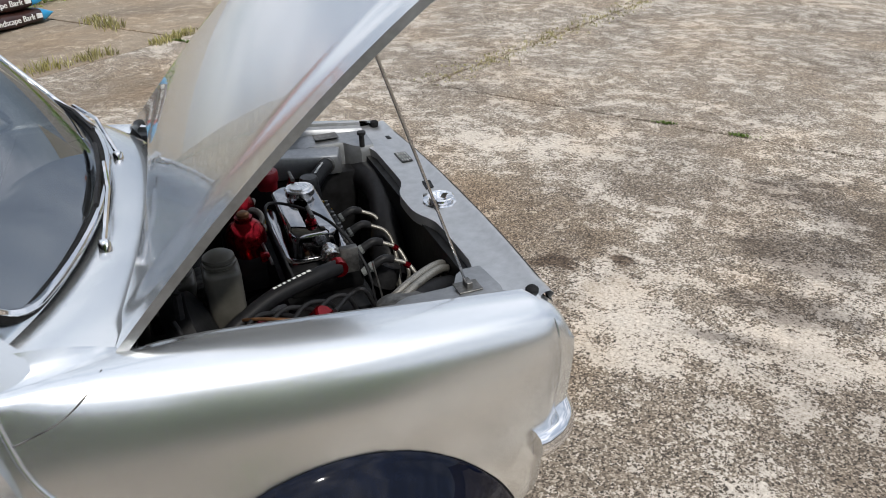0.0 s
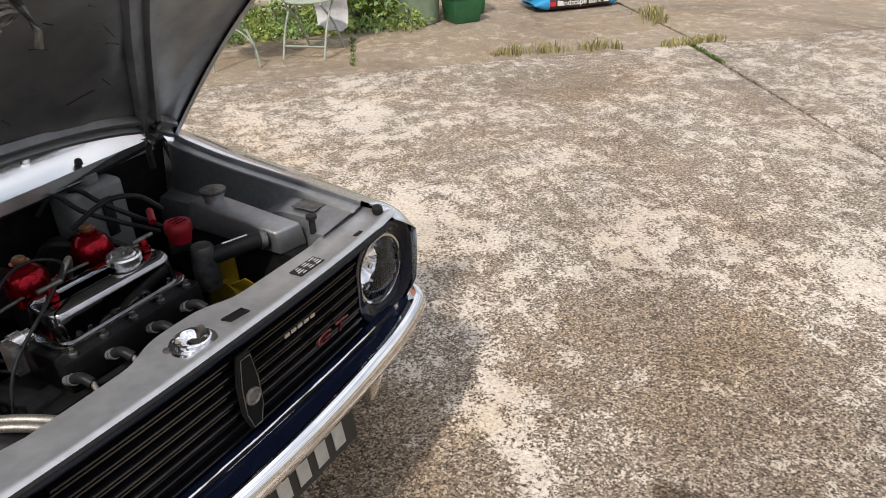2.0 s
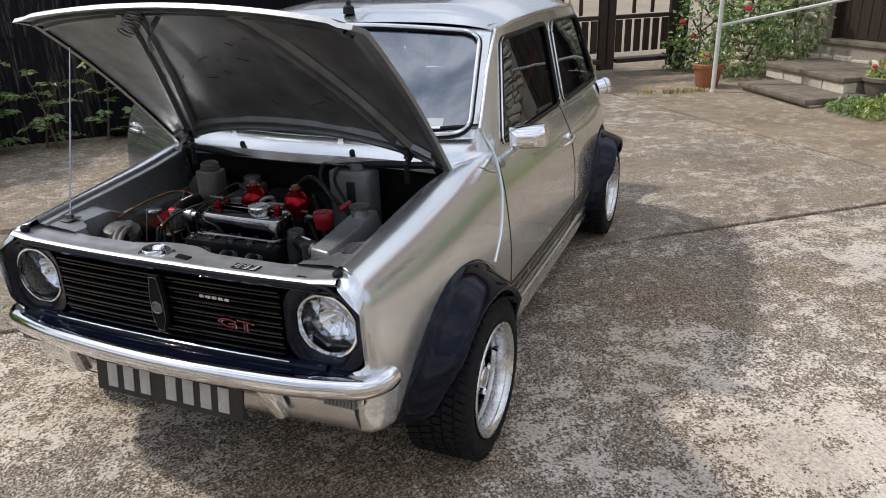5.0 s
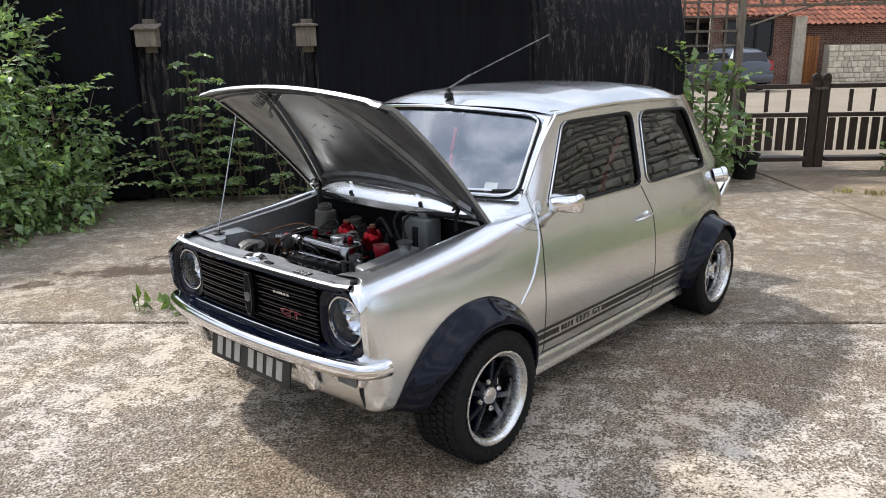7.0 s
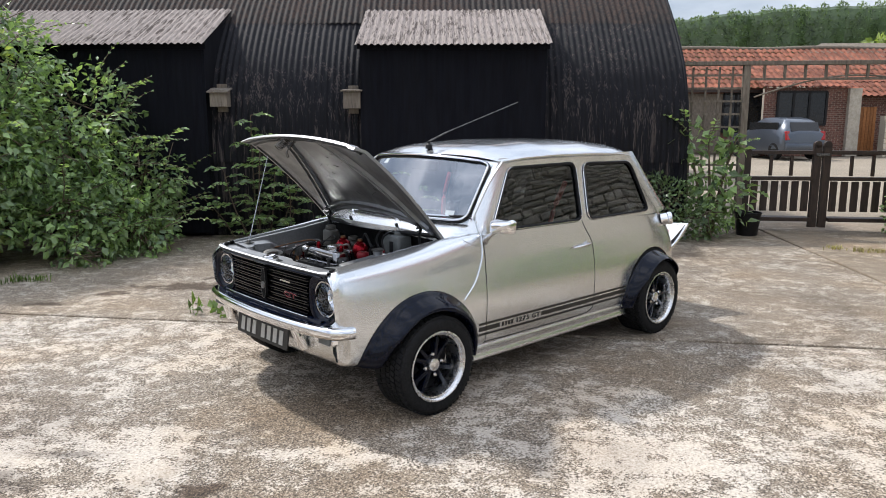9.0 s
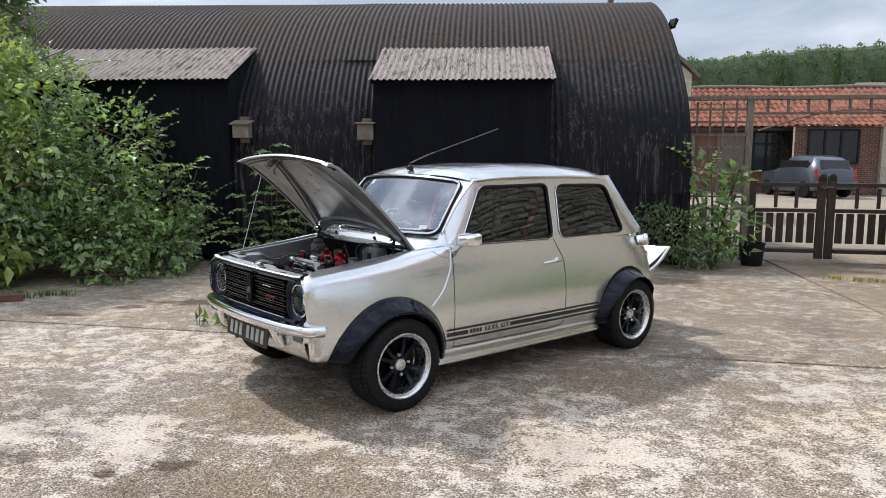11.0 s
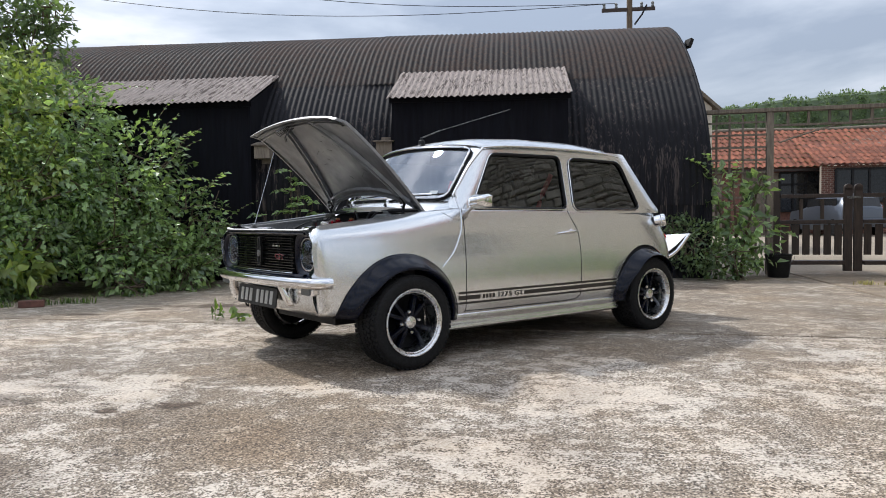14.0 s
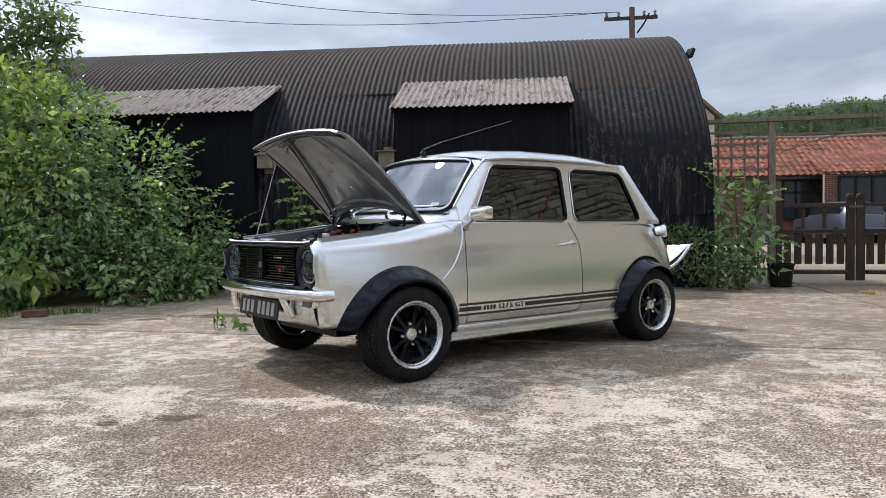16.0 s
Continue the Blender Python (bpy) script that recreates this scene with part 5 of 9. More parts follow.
loopuv = arc_round([(-0.955, 0.04), (0.955, 0.04), (0.95, 0.95), (-0.95, 0.95)], 0.13, 8)
dense = []
for i in range(len(loopuv)):
    a, c = loopuv[i - 1], loopuv[i]
    steps = max(1, int(abs(c[0] - a[0]) / 0.08))
    dense += [(lerp(a[0], c[0], s / steps), lerp(a[1], c[1], s / steps)) for s in range(steps)]
loop = [ws_pt(*p) for p in dense]
b = Mesh()
b.tube([p + Vector((-0.004, 0, 0.003)) for p in loop], 0.0100, 8, closed=True)
b.make("seal", M_RUBBER, wsn, smooth=60)
b = Mesh()
b.tube([p + Vector((-0.013, 0, 0.009)) for p in loop], 0.0072, 6, closed=True)
b.make("bright_trim", M_CHROME, wsn, smooth=60)
b = Mesh()
b.grid([[tuple(ws_pt(u, t)) for u in np.linspace(-0.96, 0.96, 31)] for t in np.linspace(0.03, 0.96, 14)])
b.make("pane", M_GLASS, wsn, smooth=60).visible_shadow = False
P = np.array([[tuple(ws_pt(u, t) + Vector((0.004, 0, -0.003))) for u in np.linspace(-1, 1, 81)] for t in np.linspace(0, 1, 41)])
UV = np.array([[(u, t, 0) for u in np.linspace(-1, 1, 81)] for t in np.linspace(0, 1, 41)])
UV2, keep = trimmed(UV, [loopuv], (0, 1))
P = np.array([[tuple(ws_pt(UV2[i, j, 0], UV2[i, j, 1]) + Vector((0.004, 0, -0.003))) for j in range(81)] for i in range(41)])
Mesh().grid(P, keep).make("screen_frame", M_PAINT, body, smooth=60)

# rear screen and back panel
b = Mesh()
b.grid([[tuple(lerp(Vector((2.095 + 0.07 * (1 - u * u), 0.480 * u, 1.212 + 0.04 * (1 - u * u))), Vector((2.365 + 0.045 * (1 - u * u), 0.560 * u, 0.842)), t)) for u in np.linspace(-1, 1, 21)] for t in (0, 0.15, 0.85, 1)])
b.make("rear_screen", M_DARKGLASS, body, "dark rear window", smooth=60)
b = Mesh()
b.grid([[(lerp(2.38 + 0.03 * (1 - u * u), 2.37 + 0.0 * u, t), lerp(0.55, 0.50, t) * u, lerp(0.845, 0.83, t)) for u in np.linspace(-1, 1, 21)] for t in (0, 1)])
b.make("tail_shelf", M_PAINT, body)


# bonnet, raised on its prop
def bonnet():
    bn = part_empty("bonnet", CAR, "open silver bonnet with a ribbed underside")
    ang = radians(49.0)
    hx, hz = 0.214, 0.862

    def pt(u, v, down=0.0):
        """u across, v from hinge to nose, down under the skin; closed shape first, then raised about the hinge and twisted a little."""
        w = lerp(0.557, 0.545, v)
        ln = 0.705 + 0.035 * (1 - u * u)
        x = -v * (ln - 0.075 * (1 - u * u)) - 0.075 * (1 - u * u) + 0.072 * u ** 4 * (1 - v)
        z = -0.070 * v ** 2.6 + 0.010 + 0.022 * (1 - u ** 2) + 0.008 * min(1, max(0, (0.93 - abs(u)) / 0.05)) - 0.030 * max(0, v - 0.93) / 0.07 * 0.8 - down
        y = w * u
        tw = 0.006 * v * u
        c, s = math.cos(ang), math.sin(ang)
        return (hx + x * c + z * s + (0.0194 * u - 0.0016) * (1 - v), y, hz - x * s + z * c + tw + (0.012 + 0.0138 * u ** 4) * (1 - v))

    us, vs = np.array(sorted(set(np.round(np.linspace(-1, 1, 41), 3).tolist() + [-0.93, -0.88, 0.88, 0.93]))) , np.concatenate((np.linspace(0, 0.92, 20), np.linspace(0.935, 1, 6)))
    m = Mesh()
    top = [[pt(u, v) for u in us] for v in vs]
    m.grid(top)
    m.make("skin", M_PAINT, bn, "silver metallic outer skin", smooth=50)
    # rolled edge all round
    edge = [pt(u, 0.0) for u in us] + [pt(1, v) for v in vs[1:]] + [pt(u, 1.0) for u in us[::-1][1:]] + [pt(-1, v) for v in vs[::-1][1:-1]]
    inner = [pt(u * 0.965, 0.02, 0.018) for u in us] + [pt(0.965, v, 0.018) for v in vs[1:]] + [pt(u * 0.965, 0.975, 0.018) for u in us[::-1][1:]] + [pt(-0.965, v, 0.018) for v in vs[::-1][1:-1]]
    mid = [pt(u * 1.0, 0.0, 0.016) for u in us] + [pt(1, v, 0.016) for v in vs[1:]] + [pt(u, 1.0, 0.016) for u in us[::-1][1:]] + [pt(-1, v, 0.016) for v in vs[::-1][1:-1]]
    m = Mesh()
    m.grid([edge, mid, inner], wrap=True)
    m.make("rolled_edge", M_PAINT_IN, bn, smooth=50)
    m = Mesh()
    m.grid([[pt(u * 0.97, 0.015 + 0.965 * v, 0.010 + (0.006 if 0.25 < abs(u) < 0.5 else 0)) for u in us] for v in np.linspace(0, 1, 24)])
    m.make("inner_panel", M_UNDER, bn, "satin grey inner panel with scuffs", smooth=50)
    # stiffening ribs: two diverging to the hinges, and one along the nose

    def rib(path, w, h, name="rib"):
        m2 = Mesh()
        rows = []
        for i, (u, v) in enumerate(path):
            a, b = Vector(path[max(i - 1, 0)]), Vector(path[min(i + 1, len(path) - 1)])
            d = (b - a).normalized()
            n = Vector((-d.y, d.x))
            rows.append([pt(u + n.x * k * w, v + n.y * k * w, dn) for k, dn in ((-1, 0.012), (-0.8, 0.016 + h), (-0.45, 0.016 + h), (-0.3, 0.016), (0.3, 0.016), (0.45, 0.016 + h), (0.8, 0.016 + h), (1, 0.012))])
        m2.grid(rows)
        m2.make(name, M_UNDER, bn, smooth=40)

    for s in (-1, 1):
        rib([(s * lerp(0.80, 0.30, t), lerp(0.03, 0.93, t)) for t in np.linspace(0, 1, 12)], 0.060, 0.016)
    rib([(u, 0.93) for u in np.linspace(-0.93, 0.93, 20)], 0.035, 0.012, "nose_rib")
    rib([(u, 0.06) for u in np.linspace(-0.93, 0.93, 20)], 0.045, 0.014, "hinge_rib")
    # long scuffs in the paint of the inner panel
    rng = random.Random(8)
    for i in range(16):
        u0, v0 = rng.uniform(-0.5, 0.6), rng.uniform(0.15, 0.75)
        ln, a = rng.uniform(0.03, 0.12), rng.uniform(-0.8, 0.8)
        m = Mesh()
        m.tube([pt(u0 + ln * t * math.cos(a), v0 + ln * t * math.sin(a), 0.0175 + 0.0008 * (i % 2)) for t in (0, 0.5, 1)], 0.0011, 5)
        m.make("scuff", M_BLACK if i % 3 else M_CASTALU, bn)
    # catch: hook and spring
    m = Mesh()
    c = Vector(pt(0.14, 0.90, 0.02))
    d = (Vector(pt(0.14, 0.90, 0.12)) - c).normalized()
    f = (Vector(pt(0.14, 0.80, 0.02)) - c).normalized()
    m.tube([c, c + d * 0.045, c + d * 0.085 + f * 0.01, c + d * 0.10 + f * 0.035], 0.007, 6)
    m.make("catch_hook", M_CASTALU, bn, smooth=40)
    m = Mesh()
    c2 = Vector(pt(0.24, 0.93, 0.02))
    side_v = d.cross(f)
    m.tube([c2 + d * (0.075 * t) + (f * math.cos(t * 44) + side_v * math.sin(t * 44)) * 0.022 for t in np.linspace(0, 1, 110)], 0.003, 5)
    m.make("catch_spring", M_CASTALU, bn, "coil spring of the lock", smooth=60)
    for s in (-1, 1):
        m = Mesh()
        a, b = Vector(pt(s * 0.80, 0.10, 0.03)), Vector((0.245, s * 0.405, 0.862))
        k = Vector((0.185, s * 0.425, 0.80))
        m.tube(smoothpath([a, a + Vector((0.03, 0, -0.03)), k + Vector((0, 0, 0.06)), k], 5), 0.009, 6)
        m.make("hinge", M_BLACK, bn, smooth=50)
        for t in (0.2, 0.5, 0.8):
            m = Mesh()
            q = lerp(a, k + Vector((0, 0, 0.06)), t)
            m.lathe([(0.006, -0.012), (0.006, 0.012)], at(q, (1, 0, 0.2)), 8)
            m.make("hinge_bolt", M_CASTALU, bn)
    rod = Mesh()
    top = Vector((-0.172, 0.515, 1.250))
    rod.tube([(-0.343, 0.469, 0.762), top], 0.0030, 8)
    rod.make("prop_rod", M_DARKCHROME, bn, "thin steel prop rod", smooth=60)
    br = Mesh()
    br.box(-0.025, 0.025, -0.02, 0.02, 0.0, 0.003, Matrix.Translation((-0.343, 0.469, 0.760)))
    br.box(-0.006, 0.006, -0.012, 0.012, 0.0, 0.014, Matrix.Translation((-0.343, 0.469, 0.762)))
    br.make("rod_foot", M_CASTALU, bn, bevel=0.001, segs=1)


bonnet()


# wheels and flares
def wheel():
    w = part_empty("wheel", CAR, "black spoked alloy wheel with polished dished rim")
    t = Mesh()
    n = 72
    prof = [(0.176, -0.100), (0.198, -0.112), (0.222, -0.114), (0.238, -0.106), (0.244, -0.094), (0.2455, -0.05), (0.2455, 0.0), (0.2455, 0.045), (0.244, 0.080), (0.238, 0.090), (0.222, 0.097), (0.198, 0.096), (0.176, 0.088)]
    t.lathe(prof, None, n, caps=False)
    t.make("tyre", M_RUBBER, w, "black road tyre", smooth=50)
    tr = Mesh()
    for ring, (h0, h1) in enumerate(((-0.100, -0.060), (-0.052, -0.018), (-0.012, 0.012), (0.018, 0.048), (0.056, 0.086))):
        for k in range(56):
            a = 2 * math.pi * (k + 0.5 * (ring % 2)) / 56
            m = Matrix.Rotation(a, 4, "Z") @ pose(0.251, 0, (h0 + h1) / 2, (18 if ring < 2 else -18 if ring > 2 else 0), 0, 0)
            tr.box(-0.009, 0.0025 if ring in (1, 2, 3) else 0.0015, -0.0105, 0.0105, -(h1 - h0) / 2, (h1 - h0) / 2, m)
    tagged(tr.make("tread", M_RUBBER, w), kind="stuff")
    r = Mesh()
    r.lathe([(0.150, -0.085), (0.160, -0.08), (0.158, -0.02), (0.150, 0.02), (0.150, 0.05), (0.158, 0.080), (0.168, 0.086), (0.178, 0.091), (0.181, 0.094), (0.180, 0.098), (0.174, 0.099), (0.168, 0.094), (0.164, 0.085), (0.152, 0.055), (0.147, 0.030)], None, 72, caps=False)
    r.make("rim", M_ALU, w, "polished dished rim", smooth=35)
    bk = Mesh()
    bk.lathe([(0.156, -0.03), (0.10, -0.04), (0.02, -0.04), (0.001, -0.04)], None, 32, caps=False)
    bk.make("brake_disc", M_ENGINE, w)
    for k in range(4):
        s = Mesh()
        a = 2 * math.pi * k / 4 + math.pi / 4
        for off in (-0.16, 0.16):
            d = Vector((math.cos(a + off), math.sin(a + off)))
            e = Vector((math.cos(a + off * 1.7), math.sin(a + off * 1.7)))
            p0, p1 = d * 0.032, e * 0.149
            nrm = Vector((-(p1 - p0).y, (p1 - p0).x)).normalized()
            v = []
            for p, hw, z0, z1 in ((p0, 0.015, 0.010, 0.047), (p1, 0.016, -0.005, 0.030)):
                v += [(*(p - nrm * hw), z0), (*(p + nrm * hw), z0), (*(p + nrm * hw * 0.7), z1), (*(p - nrm * hw * 0.7), z1)]
            s.add(v, [(0, 1, 2, 3), (7, 6, 5, 4), (0, 4, 5, 1), (1, 5, 6, 2), (2, 6, 7, 3), (3, 7, 4, 0)])
        s.make("spoke", M_GLOSSBLACK, w, bevel=0.003, smooth=40)
    h = Mesh()
    h.lathe([(0.052, -0.02), (0.056, 0.012), (0.052, 0.034), (0.030, 0.046)], None, 32)
    h.make("hub", M_GLOSSBLACK, w, smooth=35)
    h = Mesh()
    h.lathe([(0.034, 0.036), (0.034, 0.057), (0.031, 0.062), (0.024, 0.064), (0.001, 0.066)], None, 32)
    h.make("hub_cap", M_ALU, w, "silver hub cap", smooth=35)
    for k in range(4):
        nt = Mesh()
        a = 2 * math.pi * k / 4
        nt.lathe([(0.0115, 0.03), (0.0115, 0.052), (0.008, 0.060), (0.001, 0.061)], Matrix.Translation((0.056 * math.cos(a), 0.056 * math.sin(a), 0)), 6)
        nt.make("wheel_nut", M_CHROME, w)
    vv = Mesh()
    vv.tube([(0.150, 0.0, 0.03), (0.140, 0, 0.055)], 0.004, 6)
    vv.make("valve", M_BLACK, w)
    return w


w0 = wheel()


w0.matrix_local = Matrix.Translation((0, -0.688, RW)) @ pose(0, 0, 0, 90, 0, 0) @ pose(0, 0, 0, 0, 0, 8)
for x, side, spin, steer in ((WB, -1, 30, 0), (0.0, 1, 12, 0), (WB, 1, 50, 0)):
    made = copy_thing(w0, pose(0, 0, 0))
    made.matrix_local = Matrix.Translation((x, side * (0.668 if x else 0.688), RW)) @ pose(0, 0, 0, 90 if side < 0 else -90, 0, steer) @ pose(0, 0, 0, 0, 0, spin)


def flare(x0, side):
    """A wide gloss black arch: a flange on the body swelling out to a rolled lip."""
    f = Mesh()
    rows = []
    rear = x0 > 1
    a0, a1 = (-5, 174) if not rear else (14, 186)
    for i in range(49):
        a = radians(lerp(a0, a1, i / 48))
        ca, sa = math.cos(a), math.sin(a)
        low = 1 + 0.10 * max(0, -ca) * max(0, 1 - sa * 1.3) + 0.04 * max(0, ca) * max(0, 1 - sa * 1.3)
        row = []
        for r, out in ((0.357, -0.004), (0.355, 0.008), (0.346, 0.014), (0.331, 0.034), (0.311, 0.066), (0.294, 0.086), (0.284, 0.093), (0.277, 0.091), (0.274, 0.080), (0.274, 0.02)):
            if rear:
                r = 0.266 + (r - 0.274) * 0.62
            x, z = x0 + r * low * ca, max(0.257 + r * sa, 0.16)
            bx = min(max(x, -0.46), 2.36)
            base = side_y(bx, min(max(z, 0.2), 0.72))
            row.append((x, side * (base + out * 1.12 * (1.0 - 0.35 * max(0, abs(ca) - 0.8) / 0.2)), z))
        rows.append(row)
    f.grid(rows)
    ob = f.make("arch_flare", M_GLOSSBLACK, CAR, "gloss black wide wheel arch", smooth=60)
    s = Mesh()
    s.tube([rows[i][0] for i in range(49)], 0.005, 6)
    s.make("welt", M_RUBBER, ob, smooth=60)
    w = Mesh()
    w.grid([[(x0 + r * math.cos(a), side * yy, 0.262 + r * math.sin(a)) for a in np.linspace(0.08, math.pi - 0.08, 25)] for r, yy in ((0.02, 0.40), (0.335, 0.405), (0.335, 0.66), (0.30, 0.69))])
    w.make("wheel_well", M_BLACK, CAR)


for side in (-1, 1):
    flare(0.0, side)
    flare(WB, side)


# stripes along the sill
def band(x0, x1, z0, z1, side, nm="stripe", lift=0.0012, material=None):
    b = Mesh()
    xs = np.linspace(x0, x1, max(2, int((x1 - x0) / 0.05)))
    b.grid([[(x, side * (side_y(x, z) + lift), z) for x in xs] for z in np.linspace(z0, z1, 3)])
    return b.make(nm, material or M_STRIPE, CAR, smooth=60)


for side in (-1, 1):
    band(0.37, 1.75, 0.368, 0.381, side)
    band(0.37, 0.532, 0.334, 0.358, side)
    band(0.882, 1.75, 0.334, 0.358, side)
    band(0.37, 1.75, 0.309, 0.321, side)
TM = lambda x, z: Matrix.Translation((x, -(side_y(x, z) + 0.002), z)) @ Euler((radians(90), 0, 0)).to_matrix().to_4x4()
pen = 0.664
for ch, wd_ in zip("1275 GT", (0.42, 0.60, 0.60, 0.60, 0.34, 0.76, 0.60)):
    pen += wd_ * 0.0265
    if ch != " ":
        text_mesh("letter", ch, 0.043, M_STRIPE, CAR, TM(pen, 0.346) @ Matrix.Diagonal((1.2, 0.92, 1, 1)), 0.0006, "", 0.0006)
    pen += wd_ * 0.0265
for k in range(4):
    band(0.550 + k * 0.025, 0.567 + k * 0.025, 0.334, 0.358, -1, "letter_bar")

# handles, mirrors, wipers, aerial, filler
dh = part_empty("door_handle", CAR, "chrome door handle")
y = -side_y(1.28, 0.705)
b = Mesh()
b.tube(smoothpath([(1.190, y - 0.012, 0.697), (1.245, y - 0.032, 0.703), (1.315, y - 0.030, 0.708), (1.368, y - 0.010, 0.710)], 5), [0.006] * 3 + [0.008] * 10 + [0.007] * 3, 8)
b.make("lever", M_CHROME, dh, smooth=60)
b = Mesh()
b.lathe([(0.020, 0), (0.018, 0.010), (0.010, 0.014), (0.001, 0.015)], at((1.330, y + 0.002, 0.706), (0, -1, 0)), 16)
b.make("boss", M_CHROME, dh, smooth=40)


def mirror(m):
    mr = part_empty("door_mirror", CAR, "chrome wedge-shaped door mirror")
    mr.matrix_local = m
    b = Mesh()
    o1 = [(-0.075, -0.030), (0.055, -0.042), (0.080, -0.030), (0.078, 0.040), (0.05, 0.046), (-0.06, 0.050), (-0.082, 0.035)]
    rows = [[(0.030, y, z) for y, z in o1], [(0.0, y * 1.03, z * 1.03) for y, z in o1], [(-0.045, y * 0.86 + 0.004, z * 0.84) for y, z in o1], [(-0.075, y * 0.45 + 0.01, z * 0.5) for y, z in o1]]
    b.grid(rows, wrap=True)
    b.f.append(tuple(range(len(b.v) - 7, len(b.v))))
    b.make("shell", M_CHROME, mr, smooth=50, bevel=0.003)
    g = Mesh()
    g.add([(0.026, y * 0.96, z * 0.95) for y, z in o1], [tuple(range(7))])
    g.make("glass", M_REFLECT, mr)
    s = Mesh()
    s.tube(smoothpath([(-0.02, 0.05, -0.030), (-0.03, 0.085, -0.055), (-0.035, 0.105, -0.075)], 4), [0.012] * 4 + [0.016] * 5, 8)
    s.lathe([(0.026, -0.008), (0.024, 0.006), (0.012, 0.012)], at((-0.035, 0.108, -0.08), (0, -0.8, 0.5)), 14)
    s.make("stem", M_DARKCHROME, mr, smooth=50)


mirror(Matrix.Translation((0.508, -0.732, 0.892)) @ pose(0, 0, 0, 0, 0, 14) @ Matrix.Diagonal((0.82, 0.84, 0.9, 1)))

for s, wx in ((0.31, 0.285), (-0.145, 0.262)):
    wp = part_empty("wiper", CAR, "chrome windscreen wiper")
    b = Mesh()
    b.lathe([(0.020, 0), (0.018, 0.010), (0.012, 0.014), (0.011, 0.035), (0.007, 0.040), (0.001, 0.041)], Matrix.Translation((wx, s, 0.880)), 14)
    b.make("spindle", M_CHROME, wp, smooth=40)
    b = Mesh()
    u0, u1 = s / 0.56 - 0.03, s / 0.56 - 0.72
    b.tube([Vector((wx, s, 0.915)), ws_pt(lerp(u0, u1, 0.4), 0.06) + Vector((-0.030, 0, 0.02)), ws_pt(lerp(u0, u1, 0.75), 0.09) + Vector((-0.022, 0, 0.012))], 0.005, 6)
    b.make("arm", M_CHROME, wp, smooth=40)
    b = Mesh()
    b.tube([ws_pt(lerp(u0, u1, 0.3 + 0.75 * t), 0.06 + 0.05 * t) + Vector((-0.012, 0, 0.008)) for t in (0, 0.5, 1)], 0.005, 5)
    b.make("blade", M_BLACK, wp)
for s in (0.205, -0.228):
    b = Mesh()
    b.lathe([(0.010, 0), (0.009, 0.012), (0.005, 0.016), (0.001, 0.017)], Matrix.Translation((0.188, s, 0.880)), 10)
    b.make("washer_jet", M_BLACK, CAR, smooth=40)
an = part_empty("aerial", CAR, "whip aerial on a black base")
b = Mesh()
b.lathe([(0.022, -0.012), (0.020, 0.012), (0.010, 0.02), (0.008, 0.035), (0.001, 0.037)], Matrix.Translation((0.627, -0.007, 1.298)), 14)
b.make("base", M_BLACK, an, smooth=40)
b = Mesh()
b.tube([(0.627, -0.007, 1.33), (0.77, -0.014, 1.385)], 0.005, 6)
b.tube([(0.77, -0.014, 1.385), (1.388, -0.042, 1.573)], 0.0028, 6)
b.make("whip", M_CASTALU, an, smooth=60)
b = Mesh()
b.lathe([(0.042, -0.04), (0.042, 0.008), (0.046, 0.012), (0.046, 0.030), (0.040, 0.040), (0.001, 0.044)], at((2.325, -0.632, 0.765), (0.62, -0.75, 0.2)), 24)
b.make("fuel_cap", M_CHROME, CAR, "chrome fuel filler cap", smooth=40)
bt = part_empty("boot_lid", CAR, "open boot lid hanging level at the tail")
b = Mesh()
lidrows = []
for t in np.linspace(0, 1, 8):
    x, z = lerp(2.555, 2.95, t), lerp(0.45, 0.63, t) - 0.05 * math.sin(math.pi * t)
    lidrows.append([(x, 0.455 * u, z - 0.02 * (1 - u * u)) for u in np.linspace(-1, 1, 13)])
b.grid(lidrows)
b.make("skin", M_PAINT, bt, smooth=50)
b = Mesh()
b.grid([[(p[0] + 0.004, p[1] * 0.97, p[2] + 0.022 + 0.03 * math.sin(math.pi * i / 7)) for p in row] for i, row in enumerate(lidrows)])
b.make("inner_panel", M_WHITEPAINT, bt, smooth=50)
b = Mesh()
b.tube([Vector(p) + Vector((0, 0, 0.012)) for p in [r[0] for r in lidrows] + [lidrows[-1][k] for k in range(1, 13)] + [r[-1] for r in lidrows[::-1]][1:]], 0.014, 8)
b.make("edge", M_CHROME, bt, smooth=60)
for s in (-1, 1):
    tl = part_empty("tail_lamp", CAR, "red and amber tail lamp")
    b = Mesh()
    b.box(-0.02, 0.02, -0.045, 0.045, -0.10, 0.10, Matrix.Translation((2.525, s * 0.50, 0.56)) @ pose(0, 0, 0, 0, -6, s * 10))
    b.make("lens", M_REDLAMP, tl, bevel=0.010)


